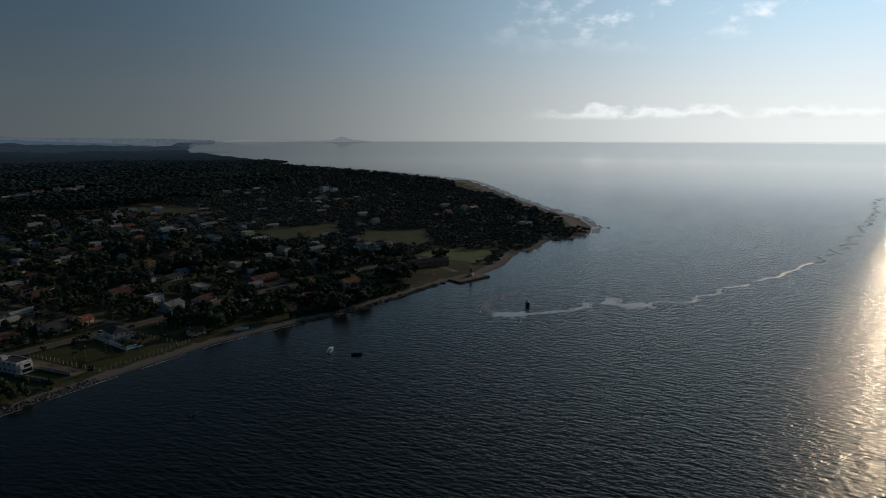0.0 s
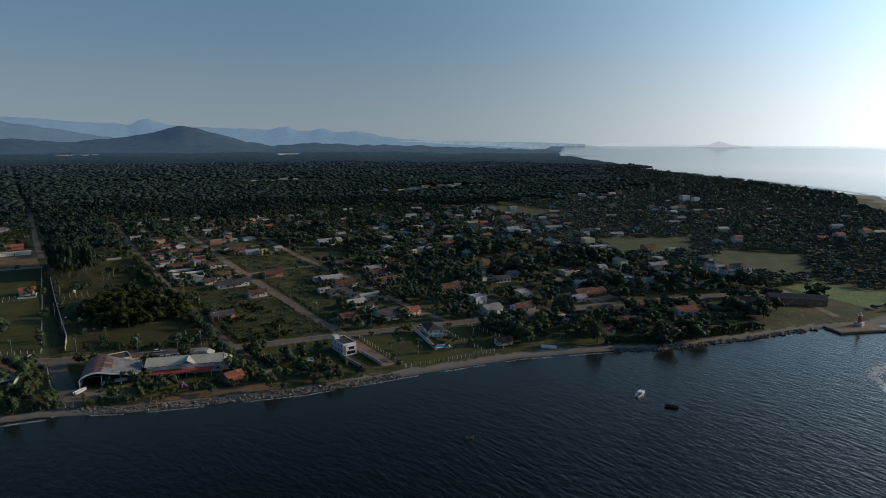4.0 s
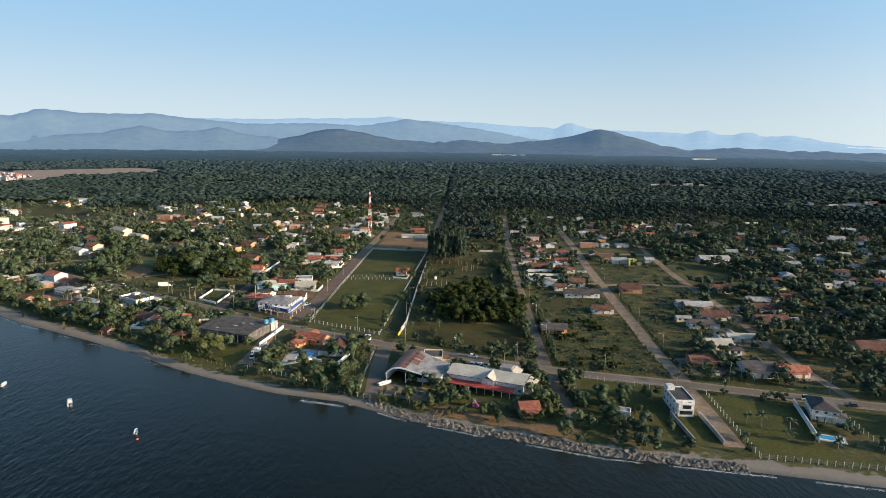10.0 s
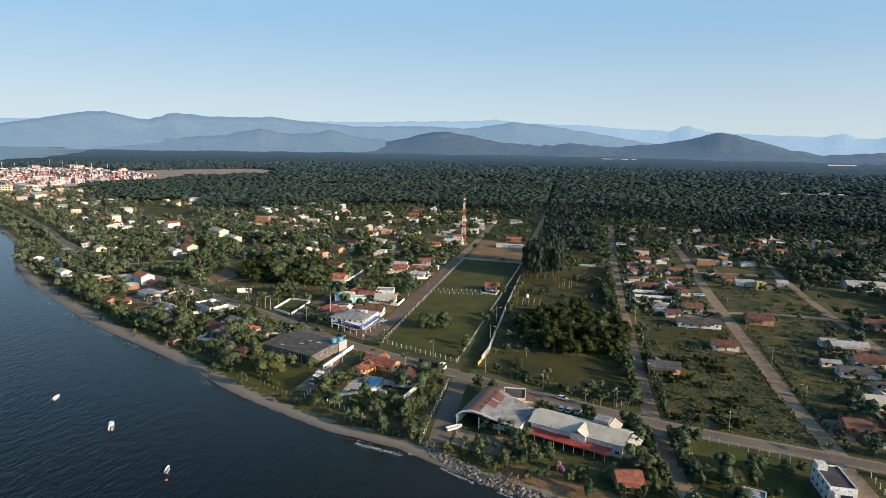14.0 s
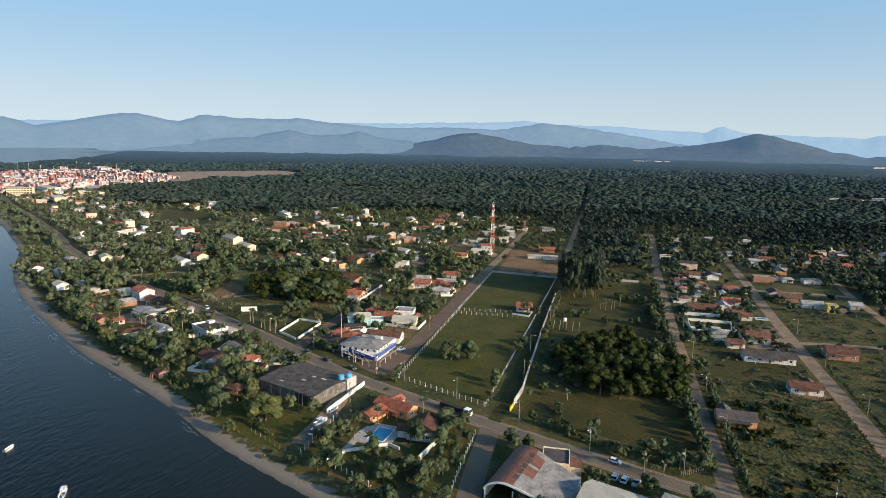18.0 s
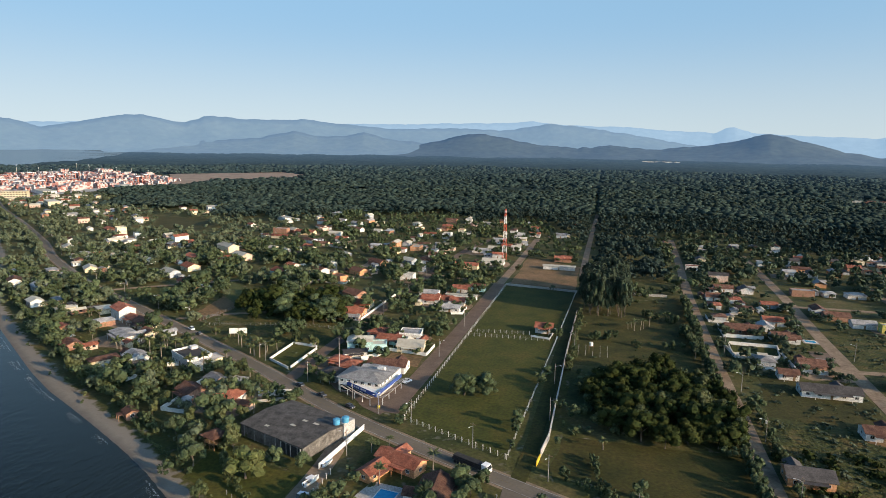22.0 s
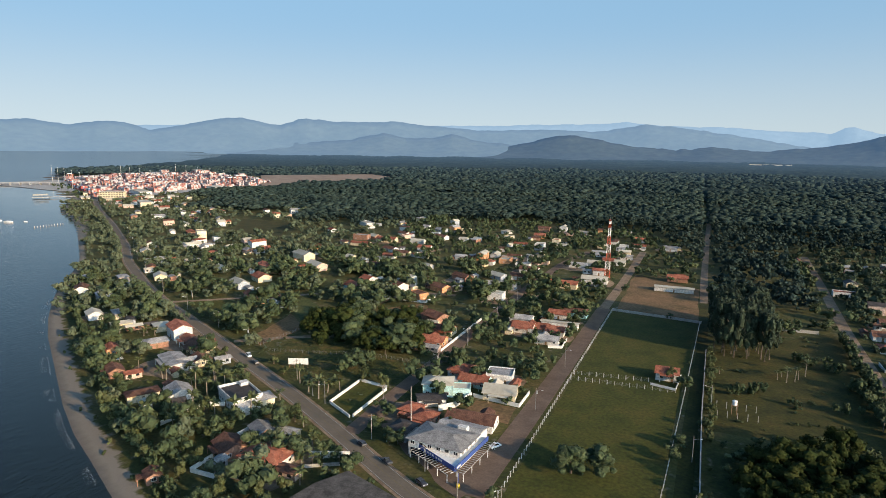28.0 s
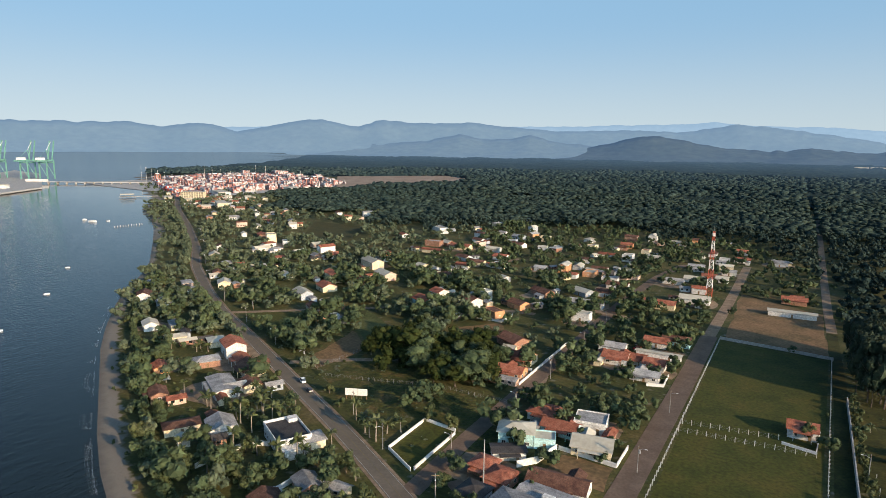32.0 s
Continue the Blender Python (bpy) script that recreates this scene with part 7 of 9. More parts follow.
for x, y, rot in ((-124, 355, -60), (-99, 343, 240), (-85, 334, 240), (-71, 330, 240), (-46, 318, 250), (-20, 304, 250), (5, 289, 250), (-178, 389, 240), (-154, 373, 240), (-132, 379, 180),
                  (-225, 416, 240), (-259, 433, 240), (-300, 453, 240), (-345, 478, 240), (-395, 510, 230), (-450, 552, 230), (-510, 601, 230), (-570, 648, 230), (155, 249, 250), (190, 239, 250), (258, 226, 250),
                  (33, 281, 250), (70, 269, 250), (120, 260, 250), (-127, 420, 180), (-128, 460, 180), (-127, 505, 180), (-128, 550, 180), (-79, 400, 0), (-78, 450, 0), (-24, 382, 0), (-23, 346, 0), (-18, 430, 180),
                  (50, 310, 180), (50, 350, 180), (51, 395, 180), (53, 445, 180), (56, 500, 180), (105, 300, 180), (106, 345, 180), (109, 400, 180), (111, 450, 180), (-84, 302, 180), (310, 210, 250), (225, 233, 250)):
    utility_pole(x, y, rot)
mast = thing("radio_mast", -115, 367, 0, 0, "slim pale mast among red-roofed houses", "mast")
part("mast_pole", tube([(0, 0, 0), (0, 0, 16)], [0.2, 0.1], 7), M["concrete"], mast)

# ---- power lines along the coast road
wires = tagged(new("power_line"), "sagging cables between the roadside poles", "cable")
line = [(-71, 330), (-46, 318), (-20, 304), (5, 289), (33, 281), (70, 269), (120, 260), (155, 249), (190, 239), (225, 233), (258, 226)]
for a, b in zip(line, line[1:]):
    part("cable", tube([(a[0] + (b[0] - a[0]) * t, a[1] + (b[1] - a[1]) * t, 8.4 - 2.4 * t * (1 - t)) for t in (0, .25, .5, .75, 1)], [0.025] * 5, 4), M["dark"], wires)

# ================= vehicles =================
CAR_PAINT = {n: material("car_" + n.replace(" ", "_"), [c, tuple(min(1, k * 1.15) for k in c)], 1, 0.3, spec=0.5) for n, c in
             (("white", (0.70, 0.70, 0.69)), ("dark grey", (0.05, 0.05, 0.055)), ("red", (0.35, 0.03, 0.03)), ("silver", (0.42, 0.43, 0.44)), ("blue", (0.06, 0.12, 0.28)))}
WHEEL = shared("wheel", join(tube([(0, -0.1, 0), (0, 0.1, 0)], [0.33, 0.33], 12)), M["black_rubber"])
HUB = shared("rim", tube([(0, -0.11, 0), (0, 0.11, 0)], [0.18, 0.18], 8), M["steel"])


def car(x, y, rot, paint, kind="hatchback"):
    r = thing("car" if kind != "van" else "van", x, y, 0.1, rot, f"{paint} {kind} standing on the roadway", "car", "vehicles")
    top = 1.45 if kind != "van" else 2.0
    body = [(-2.05, 0.35), (2.05, 0.35), (2.1, 0.7), (1.95, 0.92), (1.0, 1.0), (-2.0, 1.02), (-2.1, 0.75)]
    part("body", prism(body, -0.85, 0.85), CAR_PAINT[paint], r)
    cab = [(1.0, 1.0), (0.35, top - 0.02), (-1.5, top), (-1.98, 1.02)] if kind != "pickup" else [(1.0, 1.0), (0.4, 1.62), (-0.5, 1.62), (-0.65, 1.0)]
    part("glasshouse", prism(cab, -0.76, 0.76), M["glass"], r, "dark windows")
    part("roof_panel", box(cab[2][0] + 0.1, cab[1][0] - 0.05, -0.74, 0.74, cab[1][1] - 0.03, cab[1][1] + 0.04), CAR_PAINT[paint], r)
    for sx in (-1.3, 1.3):
        for sy in (-0.8, 0.8):
            w = part("wheel", WHEEL, None, r, m=pose(sx, sy, 0.33))
            part("rim", HUB, None, w)
    for sy in (-0.6, 0.6):
        part("headlight", box(2.0, 2.1, sy - 0.18, sy + 0.18, 0.66, 0.82), M["white_steel"], r)


for x, y, rot, paint, kind in ((-215, 403, 150, "white", "van"), (-206, 397, 150, "dark grey", "hatchback"), (-84, 366, 60, "white", "pickup"), (-125, 350, 150, "dark grey", "hatchback"), (-112, 343, 150, "dark grey", "pickup"),
                               (-97, 336, -30, "dark grey", "hatchback"), (12.9, 283.4, -20, "white", "hatchback"), (12.6, 273.6, 75, "silver", "hatchback"), (15.4, 272.8, 72, "white", "hatchback"), (18.6, 271.6, 70, "silver", "pickup"),
                               (-86.5, 276, 80, "white", "van"), (143, 243, -15, "white", "van"), (157, 238, 165, "dark grey", "hatchback"), (118, 268, 80, "silver", "pickup"),
                               (-310, 450, -30, "white", "hatchback"), (-205, 536, 20, "white", "pickup"), (-150, 445, 80, "silver", "hatchback"), (-104, 518, 0, "red", "hatchback")):
    car(x, y, rot, paint, kind)


def truck(x, y, rot):
    r = thing("lorry", x, y, 0.1, rot, "lorry with a white cab and long dark trailer", "lorry", "vehicles")
    part("cab", prism([(3.6, 0.5), (6.0, 0.5), (6.05, 1.6), (5.6, 2.9), (3.6, 3.0)], -1.2, 1.2), CAR_PAINT["white"], r)
    part("windscreen", prism([(5.98, 1.7), (6.06, 1.7), (5.68, 2.7), (5.6, 2.7)], -1.05, 1.05), M["glass"], r)
    part("trailer", box(-7.5, 3.3, -1.25, 1.25, 1.0, 1.9, 0.04), M["dark"], r, "dark flat trailer")
    part("load", box(-7.3, 3.1, -1.15, 1.15, 1.9, 2.6, 0.1), M["dark"], r)
    for sx in (-6.5, -5.3, -4.1, 4.6):
        for sy in (-1.1, 1.1):
            part("wheel", WHEEL, None, r, m=pose(sx, sy, 0.5) @ Matrix.Scale(1.5, 4))


truck(-43, 305.5, -24)

# ================= boats and the water's edge =================
def hull_mesh(L_, w, h):
    bm = bmesh.new()
    rows = []
    for i in range(9):
        t = i / 8
        half = w / 2 * math.sin(math.pi * min(1, 0.32 + t * 0.68) ** 1.0) ** 0.7 if t < 1 else 0.03
        half = w / 2 * (1 - max(0, (t - 0.45) / 0.55) ** 2.2) + 0.02
        x = -L_ / 2 + L_ * t
        sheer = h + 0.25 * t * t
        rows.append([bm.verts.new(p) for p in ((x, -half, sheer), (x, -half * 0.7, 0.0), (x, 0, -0.25 + 0.2 * t), (x, half * 0.7, 0.0), (x, half, sheer), (x, half * 0.82, sheer - 0.06), (x, half * 0.7, 0.18), (x, -half * 0.7, 0.18), (x, -half * 0.82, sheer - 0.06))])
    for a, b in zip(rows, rows[1:]):
        for i in range(9):
            j = (i + 1) % 9
            bm.faces.new((a[i], b[i], b[j], a[j]))
    bm.faces.new(rows[0][::-1])
    bm.faces.new(rows[-1])
    bmesh.ops.recalc_face_normals(bm, faces=bm.faces[:])
    return bm


def boat(x, y, rot, L_, label, cabin=True, z=-0.6, paint="white"):
    r = thing("boat", x, y, z, rot, label, "boat", "moored boats")
    part("hull", hull_mesh(L_, L_ * 0.32, L_ * 0.12 + 0.2), CAR_PAINT[paint], r)
    part("thwart", box(-L_ * 0.2, -L_ * 0.14, -L_ * 0.12, L_ * 0.12, 0.4, 0.48), M["wood"], r)
    part("outboard", box(-L_ / 2 - 0.35, -L_ / 2, -0.2, 0.2, 0.2, 1.1, 0.08), M["dark"], r, "dark outboard motor")
    if cabin:
        part("cabin", box(-L_ * 0.05, L_ * 0.2, -L_ * 0.1, L_ * 0.1, 0.4, 1.5, 0.08), CAR_PAINT["white"], r)
        part("canopy", box(-L_ * 0.3, L_ * 0.12, -L_ * 0.13, L_ * 0.13, 1.9, 1.98), CAR_PAINT["white"], r, "white sun canopy")
        for sx in (-L_ * 0.28, L_ * 0.1):
            for sy in (-L_ * 0.12, L_ * 0.12):
                part("canopy_post", tube([(sx, sy, 0.4), (sx, sy, 1.9)], [0.03, 0.03], 5), M["steel"], r)


SMALL = "small white motorboat moored off the beach"
for x, y, rot, L_, cab in ((-139, 225, 120, 5.2, True), (-103, 204, 110, 3.6, False), (-176, 241, 100, 4, False), (168, 115, 10, 6.5, True), (-527, 487, 30, 3.3, False), (-455, 432, 60, 3.3, False), (-396, 376, 60, 3.3, False),
                           (-770, 657, 15, 11, True), (-760, 670, 60, 3.5, False)):
    boat(x, y, rot, L_, SMALL if L_ < 9 else "large white motor yacht at anchor", cab)
boat(168, 100, -60, 5, "dark wooden skiff moored off the beach", False, paint="dark grey")
boat(86, 126, 0, 4, "small dark skiff on the water", False, paint="dark grey")
boat(-793, 661, 60, 5, "round-hulled white boat at anchor", True)
boat(-87.5, 284, 70, 6, "white boat drawn up in the beach lane", True, 0.3)
boat(-87.5, 295, 75, 5, "white boat stored beside a wall", False, 0.3)
boat(-23.5, 249, 40, 6, "white boat on the forecourt of the hall", False, 0.3)
boat(-14.5, 253.5, 60, 3.2, "small white launch stored under the hall roof", False, 0.3)
boat(-8.5, 252.0, -15, 6.5, "white boat on a trailer at the hall front", False, 0.5)
boat(177, 178, -45, 8, "wooden boat frame drawn up on the beach", False, 0.0)
buoy = thing("buoy", -100, 199, -0.6, 0, "small orange mooring buoy", "buoy")
part("float", tube([(0, 0, -0.2), (0, 0, 0.2), (0, 0, 0.5), (0, 0, 0.6)], [0.3, 0.5, 0.35, 0.1], 10), M["red_steel"], buoy)


def ferry(x, y, rot):
    r = thing("passenger_boat", x, y, -0.6, rot, "dark passenger boat with an upper deck, turning offshore", "boat")
    part("hull", hull_mesh(12, 4, 1.5), CAR_PAINT["dark grey"], r)
    part("cabin", box(-4, 3, -1.5, 1.5, 1.2, 3.2, 0.1), CAR_PAINT["dark grey"], r)
    part("upper_deck", box(-4.5, 2.5, -1.7, 1.7, 3.2, 3.35), CAR_PAINT["white"], r)
    part("wheelhouse", box(0, 2.3, -1.2, 1.2, 3.35, 5.2, 0.1), CAR_PAINT["white"], r)
    part("roof", box(-4.3, 2.6, -1.7, 1.7, 5.2, 5.35), CAR_PAINT["dark grey"], r)
    part("windows", box(-3.5, 2.6, -1.53, 1.53, 2.0, 2.7), M["glass"], r)
    return r


ferry(290, 45, 22).matrix_basis @= Matrix.Diagonal((0.66, 0.66, 0.66, 1))


def foam_patches(name, line, spacing, width, size, label, z=-0.495, wander=0.0, mat="foam", drift=0.0):
    """Ragged flakes of foam strewn along a line."""
    g = random.Random(len(name) + len(line))
    V, T = [], []
    for a, b in zip(line, line[1:]):
        for i in range(max(1, int(math.dist(a, b) / spacing))):
            t = g.random()
            off = g.gauss(0, width / 2)
            off += drift * noise.noise(Vector((a[0] + (b[0] - a[0]) * t, a[1] + (b[1] - a[1]) * t, 5)) * 0.045)
            dx, dy = (b[0] - a[0]) / math.dist(a, b), (b[1] - a[1]) / math.dist(a, b)
            n = noise.noise(Vector((a[0] + (b[0] - a[0]) * t, a[1] + (b[1] - a[1]) * t, 0)) * 0.06)
            if n < -0.08 + wander * 0.2:
                continue
            cx, cy = a[0] + (b[0] - a[0]) * t - dy * off, a[1] + (b[1] - a[1]) * t + dx * off
            k, s = 7, size * g.uniform(0.4, 1.3)
            base = len(V)
            V.append((cx, cy, z + 0.02))
            for j in range(k):
                ang = j * math.tau / k
                u, v = math.cos(ang) * s * 3.6 * g.uniform(0.6, 1.3), math.sin(ang) * s * g.uniform(0.4, 0.9)
                V.append((cx + dx * u - dy * v, cy + dy * u + dx * v, z))
            T += [(base, base + 1 + j, base + 1 + (j + 1) % k) for j in range(k)]
    return tagged(new(name, fast_mesh(name, np.array(V), tris=np.array(T), mat=M[mat])), label, "foam", kind="stuff")


SURF = [p for p in COAST if -440 < p[0] < 330]
foam_patches("surf", [(x - 0.3, y - 0.6) for x, y in SURF], 0.3, 0.35, 0.07, "thin white line of surf along the beach")
foam_patches("outer_surf", [(x - 1.0, y - 2.0) for x, y in SURF if x < -80], 0.12, 1.1, 0.05, "broken ripples of foam off the beach", wander=0.6, drift=2.0)
foam_patches("shore_wash", [(-54, 232.5), (-40, 229.5), (-26, 223)], 0.05, 0.9, 0.09, "patch of white wash running up the beach", wander=-1.0)
foam_patches("rock_surf", [(-35, 230.3), (-10, 216.3), (14, 207.3), (53, 194.3), (105, 185.3), (154, 175.3), (203, 155)], 0.07, 0.7, 0.085, "white wash breaking on the rocks", wander=-1.0)
foam_patches("far_surf", COAST_EAST[4:14], 1.2, 9, 2.2, "line of surf along the outer beach", wander=-9)
WAKE_LABEL = "curving white wake of foam behind a boat"
foam_patches("boat_wake", [(316, 57), (302, 67), (288, 71), (272, 68), (261, 58)], 0.10, 2.6, 0.42, WAKE_LABEL, wander=-9, mat="foam")
foam_patches("boat_wake", [(261, 58), (263, 51), (268, 41)], 0.012, 3.6, 0.6, WAKE_LABEL, wander=-9, mat="wake")
foam_patches("boat_wake", [(268, 41), (276, 29), (285, 17), (297, 9)], 0.05, 1.9, 0.5, WAKE_LABEL, wander=-9, mat="wake", drift=2.5)
foam_patches("wake_patch", [(297, 9), (306, 10)], 0.025, 2.0, 0.55, "patch of churned foam on the water", wander=-9, mat="wake")
foam_patches("wake_patch", [(309, -3), (318, -5), (326, -4)], 0.06, 4.5, 0.6, "wide patch of churned foam on the water", wander=-9, mat="wake")
foam_patches("wake_patch", [(307, -12), (312, -18), (319, -26)], 0.035, 6.0, 0.6, "wide patch of churned foam on the water", wander=-9, mat="wake")
foam_patches("wake_trail", [(319, -26), (326, -34), (331, -44), (338, -53), (350, -60), (363, -69), (375, -75), (384, -82), (402, -87), (417, -99), (448, -120), (507, -148)], 0.16, 1.5, 0.5,
             "thin broken trail of foam on the water", wander=-1.2, mat="wake", drift=9.0)
foam_patches("wake_trail", [(507, -148), (631, -196), (850, -262), (1175, -348)], 0.8, 3.0, 0.7, "long broken trail of foam on the open water", wander=-1.0, mat="foam", drift=14.0)

# ---- rocks along the sea wall
ROCKS = []
for k in range(6):
    g = np.random.default_rng(200 + k)
    v = ICO1 * (1 + g.uniform(-0.25, 0.2, (len(ICO1), 1))) * np.array([1.0, g.uniform(0.6, 0.9), g.uniform(0.5, 0.75)])
    ROCKS.append(fast_mesh("rock", v, tris=ICO1F, mat=M["rock"]))
wall = thing("rock_revetment", 14, 210, 0, 0, "sea wall of piled grey boulders below the gardens", "sea wall")
LINE = [(-30, 232.5), (-10, 219), (14, 210), (53, 197.5), (96, 189)]
for i in range(300):
    t = rnd.random() * (len(LINE) - 1)
    a, b = LINE[int(t)], LINE[int(t) + 1]
    f = t - int(t)
    off = rnd.uniform(-1.2, 2.6)
    part("rock", rnd.choice(ROCKS), None, wall, m=pose(a[0] + (b[0] - a[0]) * f + off * 0.35 - 14, a[1] + (b[1] - a[1]) * f + off - 210, -0.35 + max(off, 0) * 0.2, rnd.uniform(0, 360), rnd.uniform(-25, 25), rnd.uniform(0, 360)) @ Matrix.Scale(rnd.uniform(0.5, 0.95), 4))
px, py, pz, ps = [], [], [], []
for i in range(1500):
    t = rnd.random() * (len(LINE) - 1)
    a, b = LINE[int(t)], LINE[int(t) + 1]
    f, off = t - int(t), rnd.uniform(-1.4, 3.2)
    px.append(a[0] + (b[0] - a[0]) * f + off * 0.35), py.append(a[1] + (b[1] - a[1]) * f + off), pz.append(-0.45 + max(off, 0) * 0.2), ps.append(rnd.uniform(0.3, 0.65))
v, f = blobs(np.array(px), np.array(py), np.array(ps), np.array(pz), (ICO1, ICO1F), 0.22)
tagged(new("small_rocks", fast_mesh("small_rocks", v, tris=f, mat=M["rock"])), "smaller grey stones filling the sea wall", "rocks", kind="stuff")
pts = [(203, 158), (219, 146), (278, 128), (325, 116)]
px, py, ps = [], [], []
for a, b in zip(pts, pts[1:]):
    n = int(math.dist(a, b) * 1.6)
    for i in range(n):
        t = rnd.random()
        px.append(a[0] + (b[0] - a[0]) * t + rnd.uniform(-1, 2)), py.append(a[1] + (b[1] - a[1]) * t + rnd.uniform(-1.5, 3)), ps.append(rnd.uniform(0.5, 1.3))
v, f = blobs(np.array(px), np.array(py), np.array(ps), np.array(ps) * 0.2 - 0.4, (ICO1, ICO1F), 0.2)
tagged(new("headland_rocks", fast_mesh("headland_rocks", v, tris=f, mat=M["rock"])), "grey boulders along the wooded headland", "rocks", kind="stuff")

# ================= container port =================
def container_material():
    m = material("container_paint", [(0.4, 0.1, 0.06), (0.5, 0.14, 0.08)], 4, 0.6)
    n, l = m.node_tree.nodes, m.node_tree.links
    g, ramp = n.new("ShaderNodeNewGeometry"), n.new("ShaderNodeValToRGB")
    ramp.color_ramp.interpolation = "CONSTANT"
    el = ramp.color_ramp.elements
    el[0].color, el[1].position, el[1].color = (0.26, 0.105, 0.085, 1), 0.36, (0.42, 0.40, 0.38, 1)
    for p, c in ((0.44, (0.28, 0.115, 0.095, 1)), (0.50, (0.42, 0.40, 0.38, 1)), (0.62, (0.31, 0.15, 0.125, 1)), (0.70, (0.36, 0.345, 0.33, 1)), (0.78, (0.26, 0.105, 0.085, 1)), (0.86, (0.12, 0.17, 0.24, 1))):
        el.new(p).color = c
    bl, ma = n.new("ShaderNodeTexNoise"), n.new("ShaderNodeMath")
    bl.inputs["Scale"].default_value, bl.inputs["Detail"].default_value = 0.022, 2
    l.new(g.outputs["Position"], bl.inputs["Vector"])
    ma.operation, ma.inputs[1].default_value = "MULTIPLY_ADD", 0.34
    l.new(g.outputs["Random Per Island"], ma.inputs[0])
    l.new(bl.outputs[0], ma.inputs[2])
    wrap = n.new("ShaderNodeMath")
    wrap.operation, wrap.inputs[1].default_value = "SUBTRACT", 0.17
    l.new(ma.outputs[0], wrap.inputs[0])
    l.new(wrap.outputs[0], ramp.inputs[0])
    l.new(ramp.outputs[0], n["Principled BSDF"].inputs["Base Color"])
    return m


M["container"] = container_material()
CONT_COL = [material("container_" + n, [c, tuple(k * 1.2 for k in c)], 3, 0.6) for n, c in (("red", (0.30, 0.095, 0.075)), ("orange", (0.34, 0.19, 0.14)), ("white", (0.48, 0.46, 0.43)), ("dark_red", (0.28, 0.05, 0.04)), ("blue", (0.06, 0.12, 0.22)))]


def container_mesh(mat):
    bm = box(-6.1, 6.1, -1.22, 1.22, 0, 2.55)
    for sx in (-6.1, 6.1):
        for sy in (-1.22, 1.22):
            add_box(bm, sx - 0.12, sx + 0.12, sy - 0.1, sy + 0.1, 0, 2.6)
    for k in range(10):
        for sy in (-1.25, 1.25):
            add_box(bm, -5.6 + k * 1.2, -5.2 + k * 1.2, sy - 0.04, sy + 0.04, 0.1, 2.45)
    return shared("container", bm, mat)


CONT = [container_mesh(m) for m in CONT_COL]
YARD = tagged(part("container_yard", ribbon([(-1390, 1240), (-1150, 1200), (-900, 1180)], 430, 0.05), M["concrete"]), "wide concrete terminal yard", "yard", kind="structure")
ang = radians(-28)
ux, uy = math.cos(ang), math.sin(ang)


def yard_point(i, j):
    return -1120 + ux * i - uy * j, 1150 + uy * i + ux * j


V, Q = [], []
CUBE = np.array([(-6.1, -1.22, 0), (6.1, -1.22, 0), (6.1, 1.22, 0), (-6.1, 1.22, 0), (-6.1, -1.22, 2.55), (6.1, -1.22, 2.55), (6.1, 1.22, 2.55), (-6.1, 1.22, 2.55)])
CUBEF = np.array([(4, 5, 6, 7), (0, 1, 5, 4), (1, 2, 6, 5), (2, 3, 7, 6), (3, 0, 4, 7)])
count = 0
for i in range(-390, 290, 13):
    for row in range(150):
        j = -125 + row * 2.65
        if row % 10 >= 7 or (i // 13) % 7 == 6 or rnd.random() < 0.04:
            continue
        if not -255 - 0.32 * (j + 130) < i < 240 - 0.36 * (j + 130):
            continue
        x, y = yard_point(i, j)
        if inland(np.array([x]), np.array([y]))[0] < 40:
            continue
        n = max(1, min(6, round(3.3 + 3.6 * noise.noise(Vector((i // 26 * 0.8, row // 10 * 1.7, 0.5))) + rnd.choice((-1, 0, 0, 0)))))
        if j < -107 and count < 90:
            st = thing("container_stack", x, y, 0.05, math.degrees(ang), "stack of red and white shipping containers in the yard", "containers", "container stacks")
            for k in range(n):
                part("container", rnd.choice(CONT), None, st, m=pose(0, 0, k * 2.6))
            count += 1
        else:
            for k in range(n):
                c = CUBE.copy()
                c[:, 2] += k * 2.62 + 0.05
                V.append(np.stack([x + c[:, 0] * ux - c[:, 1] * uy, y + c[:, 0] * uy + c[:, 1] * ux, c[:, 2]], -1))
                Q.append(CUBEF + (len(V) - 1) * 8)
tagged(new("containers", fast_mesh("containers", np.concatenate(V), np.concatenate(Q), mat=M["container"])), "hundreds of red, orange and white shipping containers in stacks", "containers", kind="stuff")


M["crane_red"] = material("crane_red", [(0.36, 0.14, 0.105), (0.45, 0.20, 0.15)], 3, 0.6)


def yard_crane(x, y):
    r = thing("yard_gantry_crane", x, y, 0, math.degrees(ang), "red rubber-tyred gantry crane over container stacks", "crane", "yard cranes")
    for sx in (-12, 12):
        for sy in (-4, 4):
            part("leg", box(sx - .8, sx + .8, sy - .8, sy + .8, 0, 15), M["crane_red"], r)
        part("sill", box(sx - .8, sx + .8, -5, 5, 0.6, 2.2), M["crane_red"], r)
    for sy in (-4, 4):
        part("girder", box(-13, 13, sy - .9, sy + .9, 14.5, 16.5), M["crane_red"], r)
    part("trolley", box(-3, 3, -4, 4, 16.5, 18), M["white_steel"], r)


